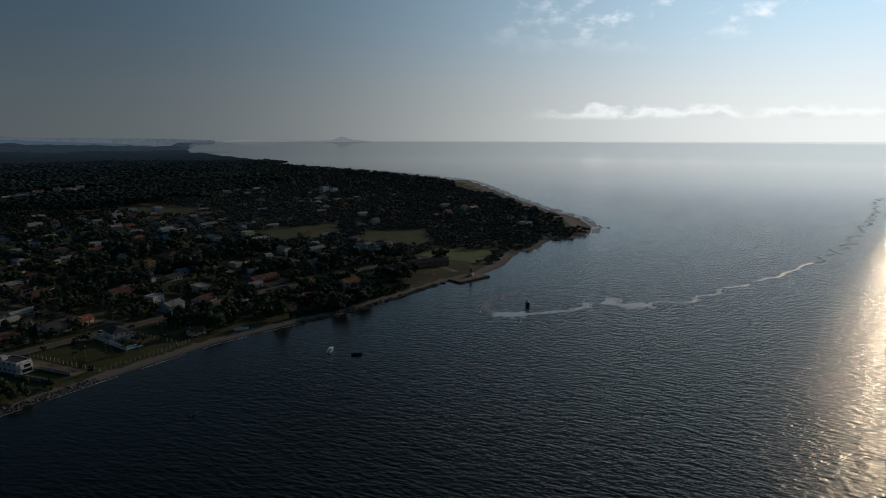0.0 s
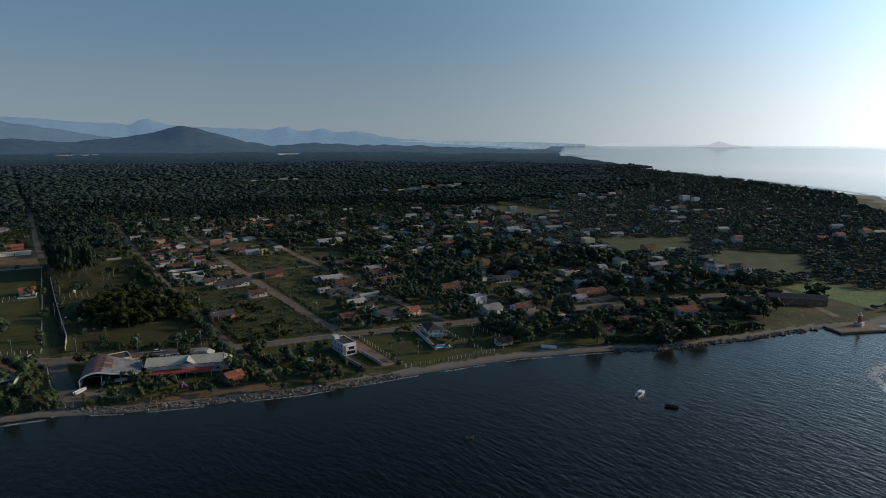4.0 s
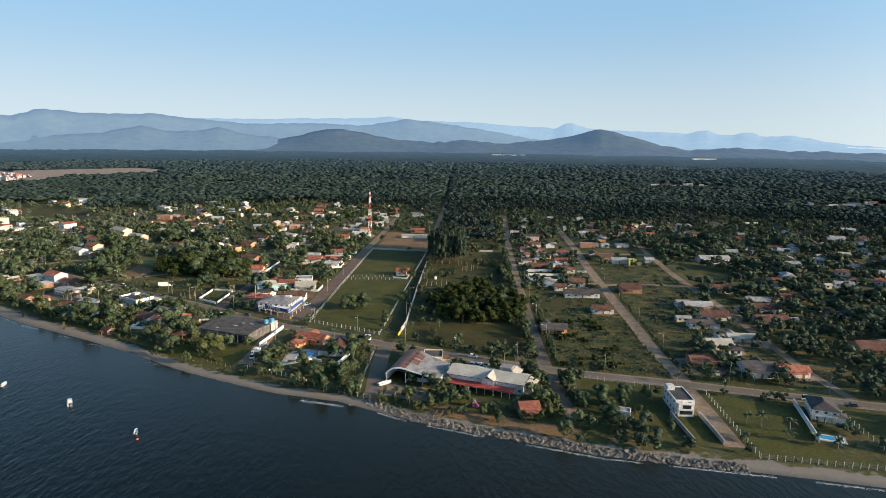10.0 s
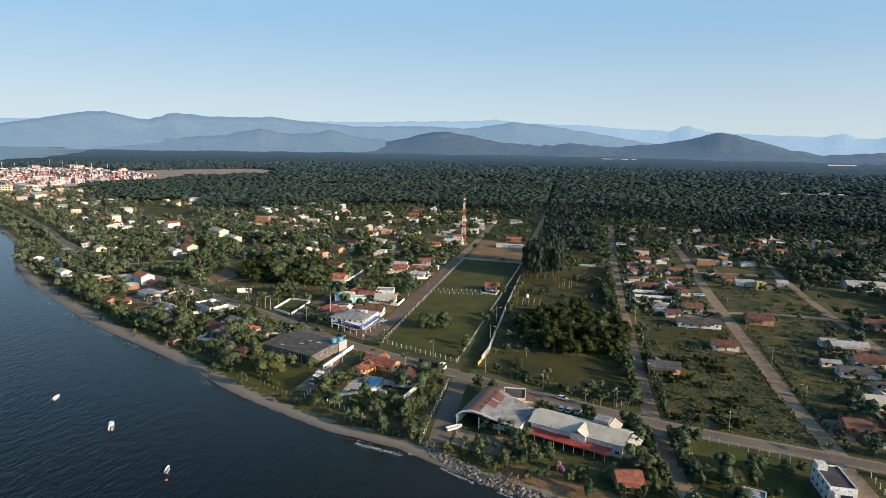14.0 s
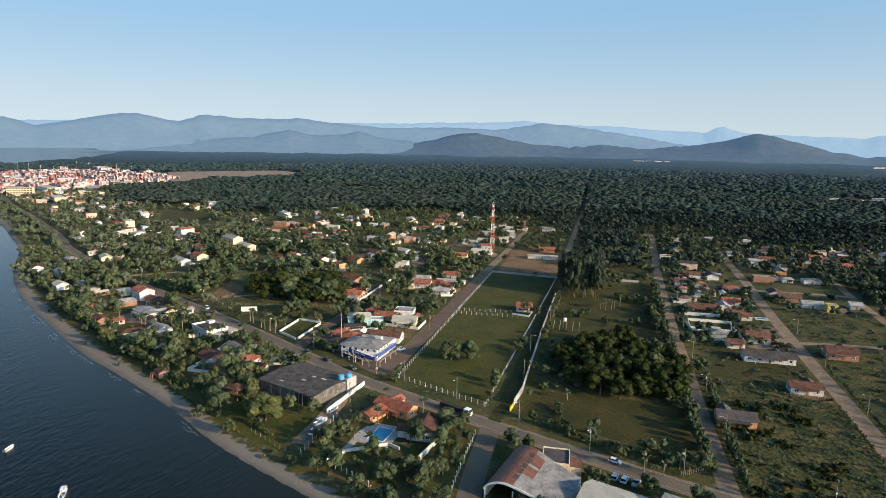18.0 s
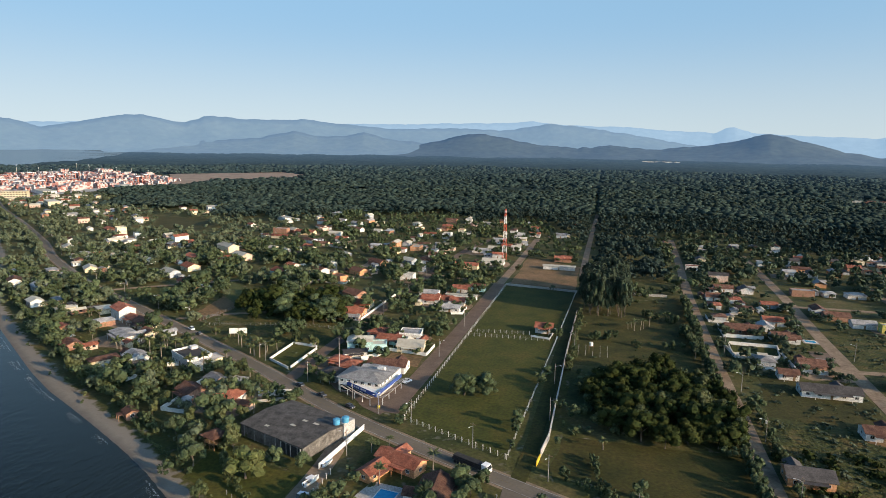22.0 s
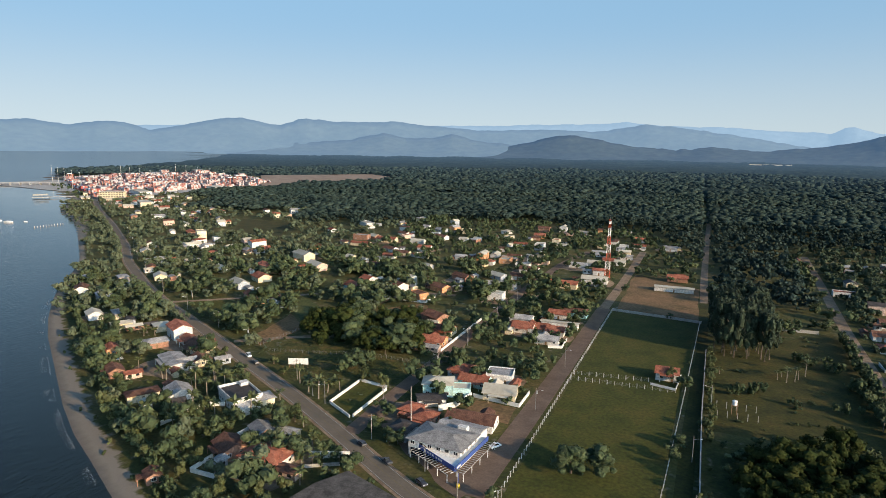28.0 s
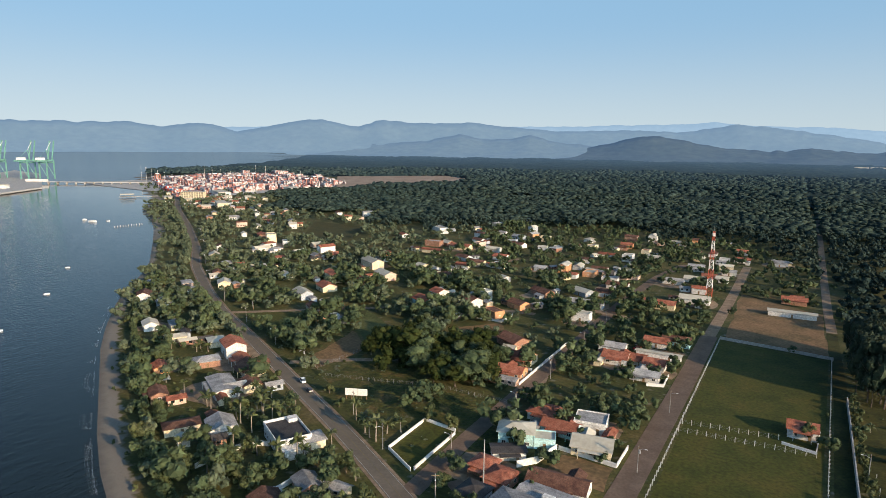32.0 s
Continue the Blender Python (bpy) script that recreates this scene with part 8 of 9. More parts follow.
for i, j in ((40, 200), (100, 160), (-200, -90), (-160, 30), (-60, 60), (20, 20), (60, -70), (140, -30), (-120, 110), (-20, 130)):
    yard_crane(*yard_point(i, j))
MAST = shared("mast_pole", tube([(0, 0, 0), (0, 0, 34)], [0.36, 0.2], 6), M["steel"])
MASTHEAD = shared("lamp_ring", tube([(0, 0, 33.4), (0, 0, 34.4)], [1.0, 1.0], 8), M["steel"])
for k in range(18):
    x, y = yard_point(-230 + k * 27, (-120, 140, 10)[k % 3])
    m_ = thing("floodlight_mast", x, y, 0, 0, "tall steel floodlight mast in the terminal", "light mast", "floodlight masts")
    part("mast_pole", MAST, None, m_)
    part("lamp_ring", MASTHEAD, None, m_)


def big_block(name, x, y, rot, w, d, h, mat, label, floors=3):
    r = building(name, x, y, rot, label, "building", max(w, d) * 0.6)
    part("wall", box(-w / 2, w / 2, -d / 2, d / 2, 0, h), mat, r)
    part("roof", box(-w / 2 - .3, w / 2 + .3, -d / 2 - .3, d / 2 + .3, h, h + 0.5), ROOFS["W"][1], r)
    for f in range(floors):
        z = 1.2 + f * h / floors
        for i in range(int(w // 4)):
            part("window", box(-w / 2 + 1 + i * 4, -w / 2 + 3.6 + i * 4, -d / 2 - .06, -d / 2 + .05, z, z + 1.6), M["glass"], r)


big_block("office_building", -898, 906, 32, 36, 14, 13, WALLS["c"][1], "cream terminal office with rows of windows", 4)
big_block("warehouse_shed", -925, 985, -28, 60, 20, 8, WALLS["w"][1], "long white terminal shed", 1)
big_block("warehouse_shed", -880, 1120, -28, 40, 24, 9, WALLS["w"][1], "white warehouse beside the container terminal", 1)
big_block("roadside_building", -770, 850, -36, 44, 14, 8, WALLS["c"][1], "long cream roadside building", 2)

quay = thing("container_quay", 0, 0, 0, 0, "long concrete quay on piles with ship cranes", "quay")
bm = bmesh.new()
top = [bm.verts.new((x, y, 3.2)) for x, y in ((-1215, 765), (-1300, 885), (-1450, 965), (-1760, 1130), (-1990, 1180), (-1760, 990), (-1450, 815))]
bm.faces.new(top)
side = bmesh.ops.extrude_face_region(bm, geom=bm.faces[:])
bmesh.ops.translate(bm, verts=[v for v in side["geom"] if isinstance(v, bmesh.types.BMVert)], vec=(0, 0, -2.6))
bmesh.ops.recalc_face_normals(bm, faces=bm.faces[:])
part("quay_deck", bm, M["concrete"], quay)
for i in range(26):
    t = i / 25
    part("pile", tube([(-1222 - 80 * t, 770 + 112 * t, -3), (-1222 - 80 * t, 770 + 112 * t, 0.7)], [0.9, 0.9], 6), M["old_concrete"], quay)
shed = thing("quay_shed", -1330, 830, 3.2, 40, "white shed on the quay", "shed")
part("wall", box(-10, 10, -6, 6, 0, 6), WALLS["w"][1], shed)
part("roof", gable_roof(20, 12, 6, 1.5), ROOFS["W"][1], shed)


def ship_crane(x, y, rot):
    r = thing("ship_crane", x, y, 3.0, rot, "green ship-to-shore crane with its boom raised", "crane", "ship cranes")
    for sx in (-12, 12):
        for sy in (-9, 9):
            part("leg", box(sx - 1.1, sx + 1.1, sy - 1.1, sy + 1.1, 0, 44), M["green_steel"], r)
        part("brace", tube([(sx, -9, 4), (sx, 9, 36)], [0.8, 0.8], 5), M["green_steel"], r)
        part("cross_beam", box(sx - 1, sx + 1, -9, 9, 36, 38.5), M["green_steel"], r)
    for sy in (-5, 5):
        part("girder", box(-34, 13, sy - 1, sy + 1, 40, 43.5), M["green_steel"], r)
        part("boom", box(0, 46, sy - 0.9, sy + 0.9, -1, 1.4), M["green_steel"], r, m=pose(13, 0, 42, 0, -76, 0))
    part("apex", tube([(8, 0, 43), (4, 0, 66)], [1.3, 1.0], 6), M["green_steel"], r)
    part("stay", tube([(4, 0, 66), (20, 0, 84)], [0.4, 0.4], 5), M["white_steel"], r)
    part("back_stay", tube([(4, 0, 66), (-30, 0, 43)], [0.4, 0.4], 5), M["green_steel"], r)
    part("machine_house", box(-26, -12, -6, 6, 43.5, 49), M["white_steel"], r)


ship_crane(-1545, 1030, 115)
ship_crane(-1578, 1006, 115)
ship_crane(-1640, 975, 115)
jetty = thing("access_bridge", -1460, 960, 0, math.degrees(math.atan2(120, 190)), "long pale access bridge on piles over the water", "bridge")
part("bridge_deck", box(-20, 240, -4, 4, 3.0, 4.4), M["concrete"], jetty)
part("bridge_house", box(-20, 22, -5, 5, 4.4, 9), WALLS["w"][1], jetty, "pale building on the bridge")
for i in range(14):
    part("trestle", box(-14 + i * 19, -12.5 + i * 19, -3, 3, -3, 3.0), M["concrete"], jetty)
pier = thing("fishing_pier", -1015, 868, 0, 52, "short pier with a roofed end on piles", "pier")
part("pier_deck", box(-10, 66, -2, 2, 1.4, 1.9), M["concrete"], pier)
part("pier_roof", gable_roof(20, 10, 5, 1.5), ROOFS["W"][1], pier, m=pose(0, 0, 0))
part("pier_head", box(-12, 12, -6, 6, 1.2, 1.9), M["concrete"], pier)
for i in range(8):
    part("trestle", box(-8 + i * 10, -7.4 + i * 10, -1.5, 1.5, -3, 1.4), M["old_concrete"], pier)
for i in range(11):
    stake = thing("mooring_pile", -703 + i * 0.2, 641 + i * 3.2, -2, 0, "weathered mooring pile of a ruined jetty", "pile", "jetty piles")
    part("pile", tube([(0, 0, 0), (0, 0, 3.3)], [0.4, 0.32], 7), M["concrete"], stake)

# ---- pale industrial sheds at the foot of the hills
for x, y, w in ((215, 3480, 40), (255, 3480, 26), (300, 3490, 44), (350, 3500, 26), (190, 3470, 16), (1250, 3250, 120)):
    big_block("factory_shed", x, y, 0, w, 24, 11, WALLS["w"][1], "white factory shed far across the forest", 1)

# ================= planting =================
for x, y, s in ((-114, 268, 0.8), (-58, 360, 1.25), (-50.5, 363, 1.2), (-28, 391, 0.6), (-33, 452, 0.9), (-138, 300, 0.8), (-146, 300, 0.9)):
    tree(x, y, s, 3 if s > 1 else None)
TAKEN += [(-29, k, 3.2) for k in range(312, 550, 8)] + [(395, 165, 12), (372, 120, 10), (384, 128, 10)]
TAKEN += [(-68, 323.5, 6), (-58, 319, 6), (-48, 315, 6), (-38, 310.5, 6), (-83, 345, 6), (-92, 342, 5), (-79, 357, 5), (-70, 268, 7), (-66, 273, 6), (-57, 280, 5), (-103, 337, 6)]
big = lambda x, y: (x + 178) ** 2 / 36 ** 2 + (y - 452) ** 2 / 26 ** 2 < 1
scatter(lambda x, y, s: tree(x, y, s, rnd.choice((1, 3, 6, 8))), -215, -140, 425, 480, 26, 3.0, 1.2, 1.7, inside=big)
copse = lambda x, y: (x - 18) ** 2 / 27 ** 2 + (y - 366) ** 2 / 36 ** 2 < 1
scatter(lambda x, y, s: tree(x, y, s, rnd.choice((6, 7, 8, 6, 8, 2))), -10, 44, 328, 408, 46, 2.6, 1.0, 1.5, inside=copse)
scatter(gum_tree, -16, 9, 495, 556, 50, 1.5, 1.05, 1.38, lots=False)
scatter(lambda x, y, s: tree(x, y, s, rnd.choice((2, 4, 0))), -235, -110, 275, 400, 46, 2.0, 0.8, 1.25)
scatter(lambda x, y, s: tree(x, y, s), -430, -245, 350, 520, 26, 2.0, 0.8, 1.2)
scatter(lambda x, y, s: tree(x, y, s, rnd.choice((0, 2, 4, 5))), -50, -33, 240, 292, 13, 1.6, 0.6, 1.05, 6)
scatter(lambda x, y, s: tree(x, y, s, rnd.choice((0, 2, 4))), -24, 44, 216, 240, 26, 1.2, 0.45, 0.9, 7, lots=False)
scatter(lambda x, y, s: tree(x, y, s), -85, 60, 225, 296, 22, 2.0, 0.6, 1.0, 8)
scatter(lambda x, y, s: tree(x, y, s), 165, 345, 140, 240, 34, 2.4, 0.9, 1.4, 8)
scatter(lambda x, y, s: tree(x, y, s), 57, 82, 208, 252, 8, 1.8, 0.7, 1.1, 8, lots=False)
scatter(palm, -230, -150, 325, 395, 36, 1.5, 0.95, 1.4)
scatter(palm, -152, -128, 318, 350, 8, 1.2, 0.8, 1.1)
scatter(palm, -300, -230, 360, 420, 10, 1.5, 0.8, 1.1)
for x, y in ((-77, 306), (-72, 309), (-68, 288), (-55, 301), (-53, 279), (-64, 270), (-72, 276), (-78, 290), (-46, 297), (21.4, 278.8), (24.3, 279.6), (27, 278.6), (32.3, 285), (34.9, 282.5), (39.9, 290.5), (-12, 231), (-18, 234), (-8, 236), (28, 228), (36, 246),
             (113, 248), (114, 219), (122, 215), (110, 222), (118, 209), (132, 204), (126, 207), (97, 257), (156, 214), (-4, 329), (38, 432), (40, 445), (-14, 470), (8.9, 472.6), (12, 470.5), (15.4, 472.7), (17.2, 476), (20.6, 482), (11, 477)):
    palm(x, y, rnd.uniform(0.75, 1.05))
tree(-127, 283, 1.05, 1)
tree(-131, 287, 0.9, 5)
bright = tree(-107.5, 281, 1.3, 3, "large round tree with fresh yellow-green leaves")
for ob in [c for c in bright.children if c.name.startswith("crown")]:
    ob.data = ob.data.copy()
    ob.data.materials[0] = M["leaf_fresh"]
pink = tree(13, 229, 0.6, 4, "tree covered in pink blossom beside the red awning")
for ob in [c for c in pink.children if c.name.startswith("crown")]:
    ob.data = ob.data.copy()
    ob.data.materials[0] = M["blossom"]

# ---- the rest of the greenery, joined: village trees, hedges and shrubs
def strew(name, x0, x1, y0, y1, step, chance, smin, smax, label, mat="leaf", shore=5.0, roads=1.5, lots=True, clump=False, grove=False):
    xs, ys = np.meshgrid(np.arange(x0, x1, step), np.arange(y0, y1, step))
    xs, ys = xs.ravel() + rng.uniform(-step / 2, step / 2, xs.size), ys.ravel() + rng.uniform(-step / 2, step / 2, xs.size)
    ok = (rng.random(xs.size) < chance) & (inland(xs, ys) > shore) & ~forest_mask(xs, ys)
    ok &= seg_distance(xs, ys, MAIN_ROAD) > 5.0 + roads
    for line, width, _ in STREETS:
        ok &= seg_distance(xs, ys, line) > width / 2 + roads
    if lots:
        ok &= ~in_lot(xs, ys, [l[0] for l in LOTS])
    for a, b, r in TAKEN:
        ok &= (xs - a) ** 2 + (ys - b) ** 2 > (r * 0.88 + smin) ** 2
    xs, ys = xs[ok], ys[ok]
    if clump:
        ok = np.array([noise.noise(Vector((x * 0.07, y * 0.07, 3))) + 0.5 * noise.noise(Vector((x * 0.2, y * 0.2, 7))) > -0.02 for x, y in zip(xs, ys)])
        xs, ys = xs[ok], ys[ok]
    swell = np.zeros(len(xs))
    if grove:
        swell = np.array([noise.noise(Vector((x * 0.026, y * 0.026, 11))) + 0.45 * noise.noise(Vector((x * 0.085, y * 0.085, 4))) for x, y in zip(xs, ys)])
        ok = (swell > np.where((xs > -340) & (ys < 640), 0.07, -0.16)) | (rng.random(len(xs)) < 0.16)
        xs, ys, swell = xs[ok], ys[ok], np.clip(swell[ok], -0.3, 0.7)
    V, T, Q, n = [], [], [], 0
    for x, y, lift in zip(xs, ys, swell):
        s, a, k = smin + (smax * 1.08 - smin) * rng.random() ** 1.3, rng.uniform(0, 6.28), LIGHT[rng.integers(len(LIGHT))]
        s *= 1 + 0.75 * lift
        v, t, q = k
        c, si = math.cos(a) * s, math.sin(a) * s
        w = np.stack([v[:, 0] * c - v[:, 1] * si + x, v[:, 0] * si + v[:, 1] * c + y, v[:, 2] * s], -1)
        V.append(w), T.append(t + n), Q.append(q + n)
        n += len(w)
    if V:
        tagged(new(name, fast_mesh(name, np.concatenate(V), np.concatenate(Q), np.concatenate(T), M[mat])), label, "trees", kind="stuff")


# ---- the forest behind the village, crown by crown
WOOD = [crown_arrays(170 + k, 4.4, 3.4, 3, 20, 1.15, 5.2) for k in range(12)]
fx, fy = np.meshgrid(np.arange(-1000, 900, 7.7), np.arange(600, 985, 7.7))
fx, fy = fx.ravel() + rng.uniform(-3.6, 3.6, fx.size), fy.ravel() + rng.uniform(-3.6, 3.6, fx.size)
ok = forest_mask(fx, fy) & (np.hypot(fx, fy - 100) < 885) & (inland(fx, fy) > 20) & ~in_lot(fx, fy, ("brown_field",)) & (np.abs(fx + 17) > 4.5)
ok &= np.abs(fx - 55) > 6 * (fy < 830)
V, T, n = [], [], 0
for x, y in zip(fx[ok], fy[ok]):
    v, t, _ = WOOD[rng.integers(len(WOOD))]
    s, a, lift = rng.uniform(0.75, 1.5), rng.uniform(0, 6.28), rng.uniform(-1.5, 2.0) + 3 * math.sin(x * 0.021 + 2.1 * math.sin(y * 0.013)) * math.sin(y * 0.027 + 1.7 * math.sin(x * 0.011))
    c, si = math.cos(a) * s, math.sin(a) * s
    V.append(np.stack([v[:, 0] * c - v[:, 1] * si + x, v[:, 0] * si + v[:, 1] * c + y, v[:, 2] * s + lift], -1)), T.append(t + n)
    n += len(v)
tagged(new("forest", fast_mesh("forest", np.concatenate(V), tris=np.concatenate(T), mat=M["forest"])), "dense dark green broadleaf forest behind the village", "forest", kind="stuff")

LIGHT = [crown_arrays(90 + k, 3.6, 2.7, 9, 190, 0.42, 3.0) for k in range(9)]
strew("village_trees", -430, -130, 240, 620, 9.0, 0.70, 0.5, 1.5, "green trees between the houses", "leaf", shore=11, grove=True)
strew("village_trees", -430, -130, 240, 620, 8.5, 0.62, 0.35, 1.2, "lighter green trees and shrubs between the houses", "leaf_mid", shore=11, grove=True)
strew("village_trees", -330, -76, 395, 640, 9.5, 0.46, 0.9, 1.7, "broad old trees shading the village houses", "leaf", grove=True)
strew("village_trees", -130, 50, 200, 620, 7.8, 0.66, 0.45, 1.3, "green trees and shrubs between the houses")
strew("village_trees", 50, 100, 420, 600, 7.6, 0.52, 0.5, 1.2, "scattered trees in the back yards", "leaf_dark")
strew("village_trees", 101, 168, 180, 400, 8.2, 0.34, 0.5, 1.4, "dark trees scattered round the eastern houses", "leaf_dark", shore=24)
strew("village_trees", 104, 168, 180, 330, 7.6, 0.36, 0.5, 1.2, "dark trees round the houses on the coast road", "leaf_dark", shore=24)
strew("village_trees", 168, 230, 180, 400, 7.4, 0.72, 0.7, 1.6, "dense dark trees crowding round the eastern houses", "leaf_dark", shore=24)
strew("village_trees", 50, 101, 180, 262, 7.2, 0.6, 0.6, 1.1, "dark trees on the seaside lots", "leaf_dark")
LIGHT = [crown_arrays(90 + k, 3.8, 2.5, 11, 150, 0.46, 3.0) for k in range(9)]
strew("village_trees", 101, 170, 400, 620, 8.4, 0.24, 0.5, 1.3, "dark trees scattered between the inland houses", "leaf_dark")
strew("village_trees", 170, 230, 400, 620, 8.4, 0.70, 0.9, 1.75, "dense dark trees hiding the inland houses", "leaf_dark")
strew("village_trees", 50, 101, 600, 760, 7.2, 0.7, 0.7, 1.35, "dense dark trees behind the last yards", "leaf_dark")
strew("village_trees", 230, 400, 150, 620, 8.2, 0.9, 0.9, 1.8, "dense dark groves between the farther houses", "leaf_dark", grove=True)
strew("village_trees", 230, 400, 150, 620, 9.6, 0.42, 0.5, 1.3, "dark trees scattered between the farther houses", "leaf_dark")
LIGHT = [crown_arrays(90 + k, 3.5, 2.6, 3, 26, 1.1, 2.2) for k in range(5)]
strew("garden_shrubs", -330, 230, 190, 480, 6.0, 0.30, 0.16, 0.42, "low shrubs and hedges in the gardens", "leaf_light")
LIGHT = [crown_arrays(90 + k, 3.5, 2.6, 5, 45, 0.95, 3.1) for k in range(9)]
strew("inland_trees", -900, -330, 380, 1000, 9.0, 0.80, 0.75, 1.35, "dense trees along the shore road toward the port", "leaf_mid", shore=2.0, grove=True)
strew("inland_trees", -330, 60, 560, 930, 8.4, 0.74, 0.7, 1.3, "dense trees among the farther houses", grove=True)
strew("inland_trees", 60, 330, 620, 860, 9.4, 0.82, 1.0, 1.7, "dense dark trees among the farther houses", "leaf_dark")
strew("inland_trees", 330, 520, 560, 800, 8.6, 0.86, 1.0, 1.7, "dense dark trees beyond the eastern village", "leaf_dark")
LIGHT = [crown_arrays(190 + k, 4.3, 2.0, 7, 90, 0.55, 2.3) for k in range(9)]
strew("headland_trees", 400, 620, 60, 560, 7.0, 0.86, 0.6, 1.35, "dense low trees over the headland", "leaf_hazed", shore=9)
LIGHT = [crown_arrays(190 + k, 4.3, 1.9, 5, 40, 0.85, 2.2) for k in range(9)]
strew("headland_trees", 620, 980, 60, 760, 8.6, 0.9, 0.8, 1.7, "dense low trees behind the outer beach", "leaf_hazed", shore=34)
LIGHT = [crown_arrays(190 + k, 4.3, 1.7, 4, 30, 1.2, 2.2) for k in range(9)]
strew("headland_trees", 980, 1750, 200, 1300, 14.0, 0.92, 1.3, 2.4, "distant low trees behind the outer beach", "leaf_hazed", shore=75)
LIGHT = [crown_arrays(90 + k, 3.4, 2.7, 3, 18, 1.3, 3.3) for k in range(6)]
strew("port_trees", -1250, -900, 820, 1100, 12.0, 0.5, 0.7, 1.1, "trees near the terminal fence", shore=10)
LIGHT = [crown_arrays(120 + k, 3.0, 1.3, 3, 30, 0.7, 0.8) for k in range(6)]
strew("scrub_bushes", 50, 170, 262, 505, 2.8, 0.5, 0.15, 0.7, "tangled low scrub on the empty lots", "leaf_mid", lots=False, clump=True)
strew("wild_grass", 50, 97, 262, 370, 2.0, 0.55, 0.10, 0.30, "clumps of wild green grass on the empty lot", "leaf_mid", lots=False)
strew("thicket", 50, 84, 264, 345, 4.0, 0.6, 0.55, 1.15, "dense dark bushes overgrowing the empty lot", "leaf_copse", lots=False, clump=True)
strew("tall_grass", 50, 170, 262, 505, 3.2, 0.34, 0.08, 0.26, "tufts of tall yellowing grass on the empty lots", "leaf_light", lots=False, clump=False)
strew("paddock_bushes", -18, 42, 408, 560, 5, 0.16, 0.2, 0.7, "scattered bushes in the paddock", "leaf", lots=False, clump=True)
strew("meadow_bushes", -213, -134, 380, 444, 3.6, 0.34, 0.12, 0.42, "scrubby bushes on the meadow", "leaf_mid", lots=False, clump=True)
LIGHT = [crown_arrays(220 + k, 4.2, 3.6, 9, 150, 0.5, 3.0) for k in range(6)]
for gx, gy, ga, gb in ((-196, 462, 10, 13), (-178, 458, 13, 14), (-184, 446, 12, 10), (-156, 452, 7, 9)):
    strew("copse", gx - ga, gx + ga, gy - gb, gy + gb, 6.0, 0.8, 1.0, 1.8, "compact copse of tall dark trees on the meadow", "leaf_copse", lots=False)
strew("orchard", -285, -216, 418, 474, 5.2, 0.3, 0.3, 0.75, "young fruit trees and bushes beside the coast road", "leaf_mid")


def hedge_row(pts, gap, smin, smax, label, mat="leaf"):
    """A line of close-set shrubs, joined."""
    V, T, Q, n = [], [], [], 0
    for a, b in zip(pts, pts[1:]):
        for i in range(int(math.dist(a, b) / gap)):
            t = (i + rnd.uniform(-0.3, 0.3)) * gap / math.dist(a, b)
            s, k, r = rnd.uniform(smin, smax), rnd.choice(HEDGE), rnd.uniform(0, 6.28)
            v, tt, q = k
            c, si = math.cos(r) * s, math.sin(r) * s
            x, y = a[0] + (b[0] - a[0]) * t + rnd.uniform(-0.6, 0.6), a[1] + (b[1] - a[1]) * t + rnd.uniform(-0.6, 0.6)
            V.append(np.stack([v[:, 0] * c - v[:, 1] * si + x, v[:, 0] * si + v[:, 1] * c + y, v[:, 2] * s], -1)), T.append(tt + n), Q.append(q + n)
            n += len(v)
    tagged(new("hedge", fast_mesh("hedge", np.concatenate(V), np.concatenate(Q), np.concatenate(T), M[mat])), label, "hedge", kind="stuff")


HEDGE = [crown_arrays(150 + k, 1.7, 2.4, 6, 150, 0.34, 1.7) for k in range(4)]
hedge_row([(40.6, 286), (41, 330), (41.5, 400), (43, 450), (46, 555)], 2.2, 0.9, 1.6, "tall ragged hedge of trees beside the dirt street")
hedge_row([(-11, 445), (-3, 450), (4, 453)], 2.4, 0.9, 1.5, "dark bushes in a row across the paddock")
hedge_row([(8.6, 445), (18.3, 443.3)], 2.8, 0.6, 1.1, "low bushes across the paddock")
hedge_row([(26, 443), (36.7, 444.6)], 2.6, 0.7, 1.2, "low bushes across the paddock")
hedge_row([(10, 424.5), (18, 427), (27, 428)], 2.2, 0.2, 0.5, "heap of cut branches and weeds on the grass", "leaf_light")
hedge_row([(18, 503), (30, 496), (38.5, 488)], 2.4, 0.8, 1.5, "ragged trees at the edge of the paddock")
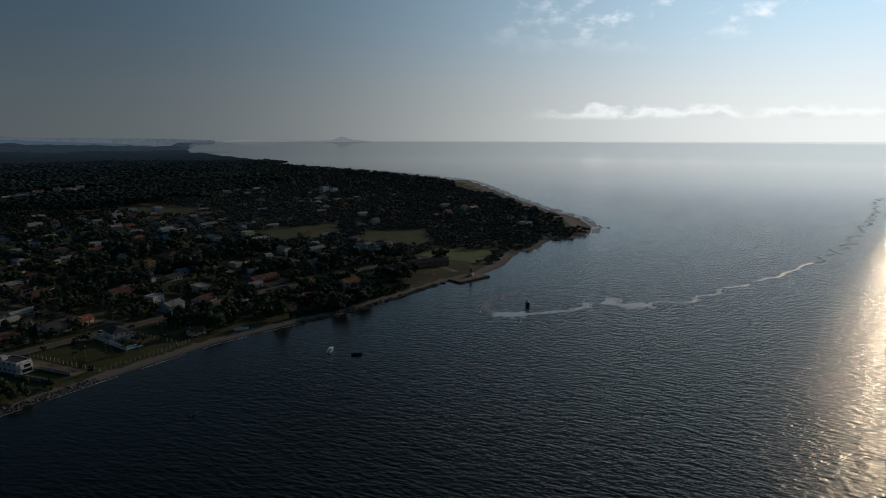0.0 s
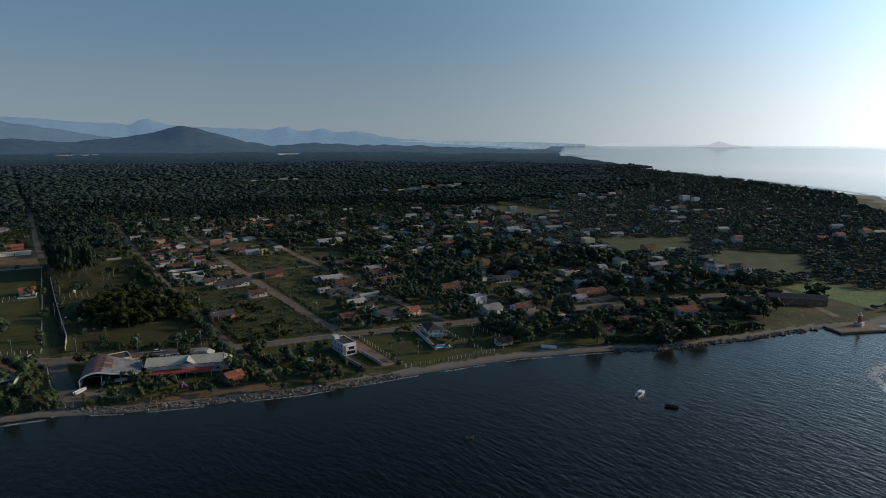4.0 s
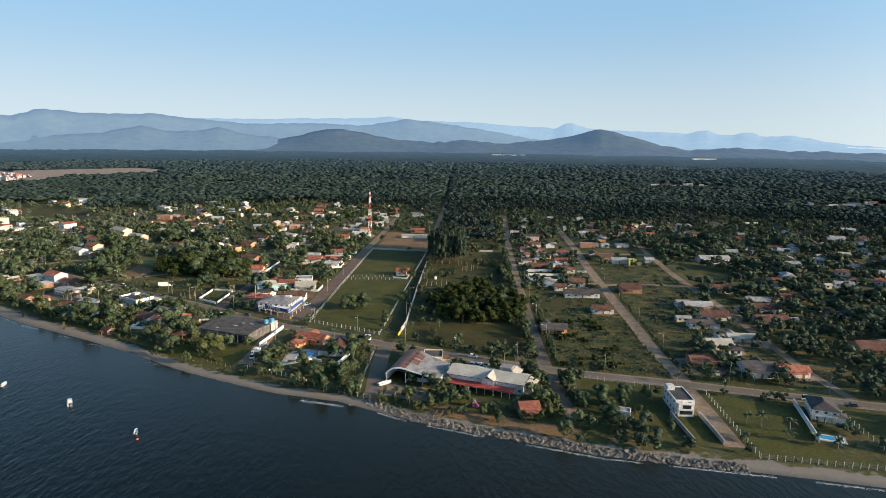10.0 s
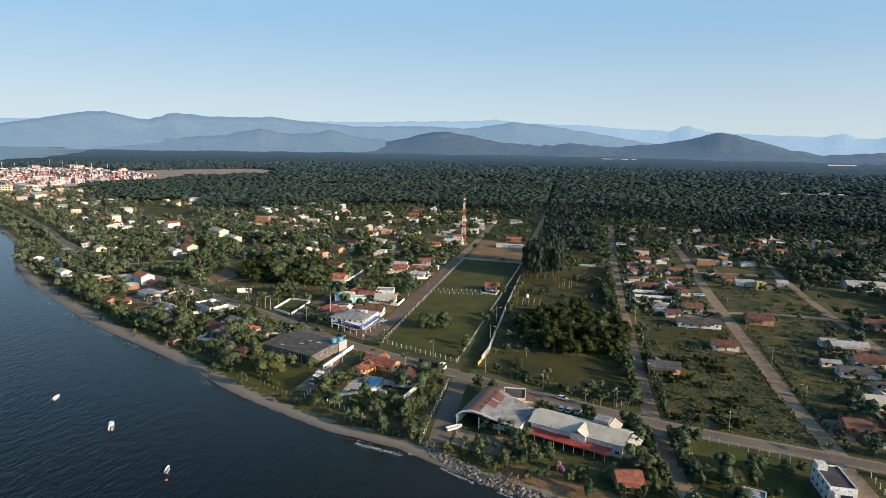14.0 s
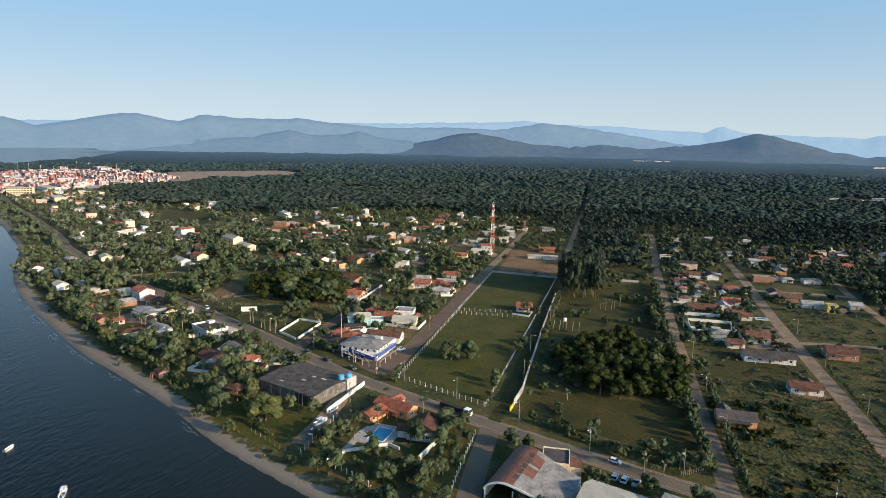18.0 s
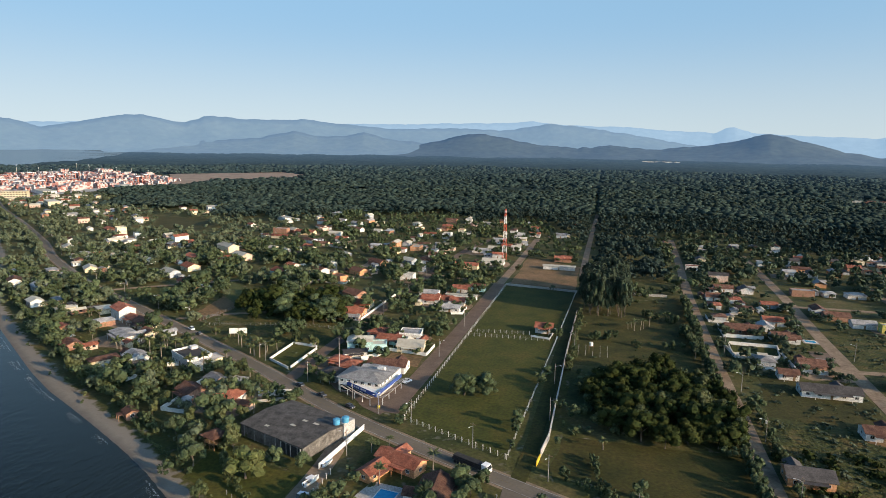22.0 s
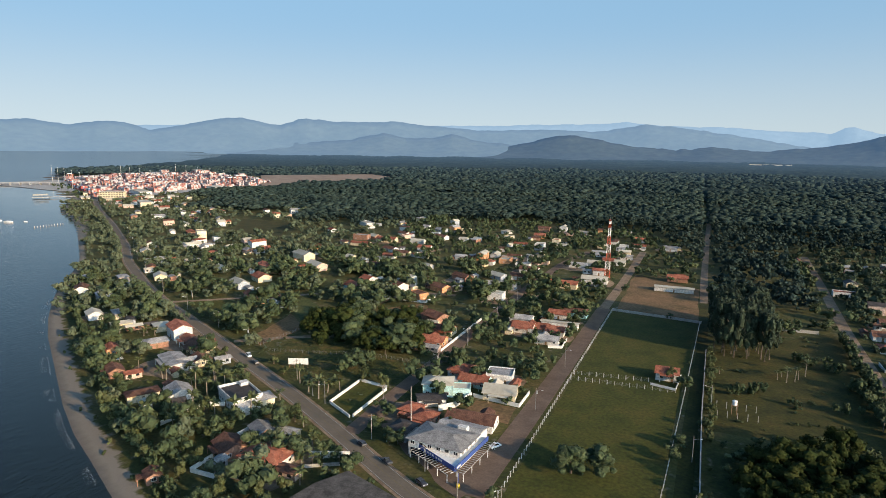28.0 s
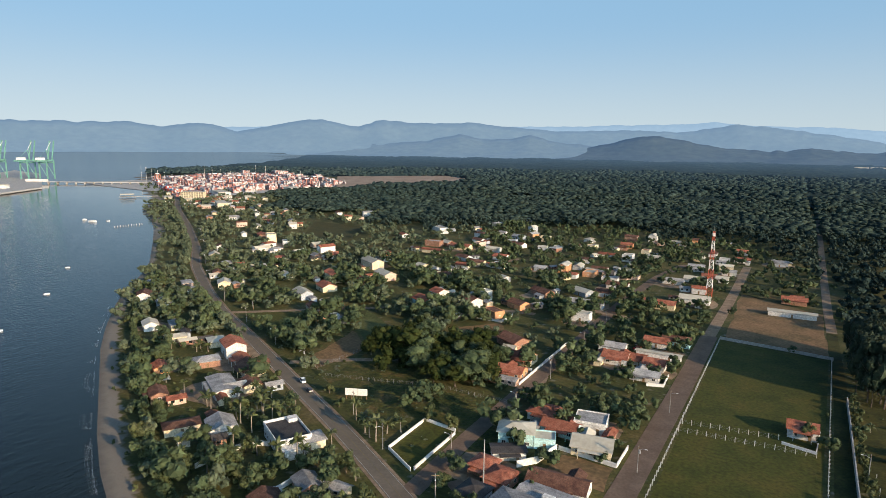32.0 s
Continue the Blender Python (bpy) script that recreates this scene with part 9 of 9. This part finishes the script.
hedge_row([(37.6, 474), (39.5, 452), (40.4, 432)], 1.9, 1.0, 1.7, "dark trees along the paddock fence")
hedge_row([(-18.6, 398), (-17.5, 500)], 3.4, 0.7, 1.2, "line of clipped shrubs along a wall", "leaf_light")
hedge_row([(-14, 305), (12, 292), (38, 286)], 2.6, 0.5, 1.0, "low shrubs along the coast road")
hedge_row([(97, 266), (96.5, 300), (98, 350)], 1.9, 0.25, 0.5, "bushes along the edge of the dirt street", "leaf_light")
hedge_row([(105.5, 265), (105, 300), (107, 340), (109, 400)], 2.2, 0.3, 0.7, "bushes along the edge of the dirt street")
hedge_row([(49.5, 262), (50.5, 240), (53, 226)], 1.8, 0.7, 1.3, "hedge beside the hotel lane")
hedge_row([(41, 262), (42, 240), (44, 226)], 1.8, 0.7, 1.2, "hedge beside the hotel lane")
hedge_row([(50, 274), (52, 330), (52, 372)], 2.4, 0.5, 1.2, "bushes along the empty lot")
hedge_row(offset_line(MAIN_ROAD[5:8], -6.0), 3.2, 1.1, 1.9, "trees crowding the edge of the coast road", "leaf_mid")
hedge_row(offset_line(MAIN_ROAD[1:5], -6.5), 3.4, 1.1, 1.9, "trees along the coast road toward the port", "leaf_mid")
hedge_row([(-166, 303), (-150, 292), (-135, 284), (-122, 277)], 2.0, 0.2, 0.65, "tangled scrub along the top of the beach")
hedge_row([(-162, 307), (-146, 297), (-134, 290)], 3.0, 0.2, 0.6, "tangled scrub along the top of the beach", "leaf_mid")
hedge_row([(-128, 300), (-112, 278), (-96, 268)], 2.6, 0.4, 1.0, "bushes above the beach", "leaf_light")
hedge_row([(-60, 248), (-45, 241.5), (-31, 236.5)], 1.5, 0.4, 0.9, "thick bushes above the beach")
hedge_row([(-420, 473), (-340, 413), (-288, 380), (-232, 343), (-190, 320), (-150, 297)], 1.5, 0.6, 1.3, "thick green scrub along the top of the beach")
hedge_row([(206, 166), (240, 150), (300, 132)], 1.6, 0.8, 1.5, "dense scrub over the headland rocks")
hedge_row([(-3, 300), (-8, 322)], 2.5, 0.6, 1.0, "shrubs by the paddock")
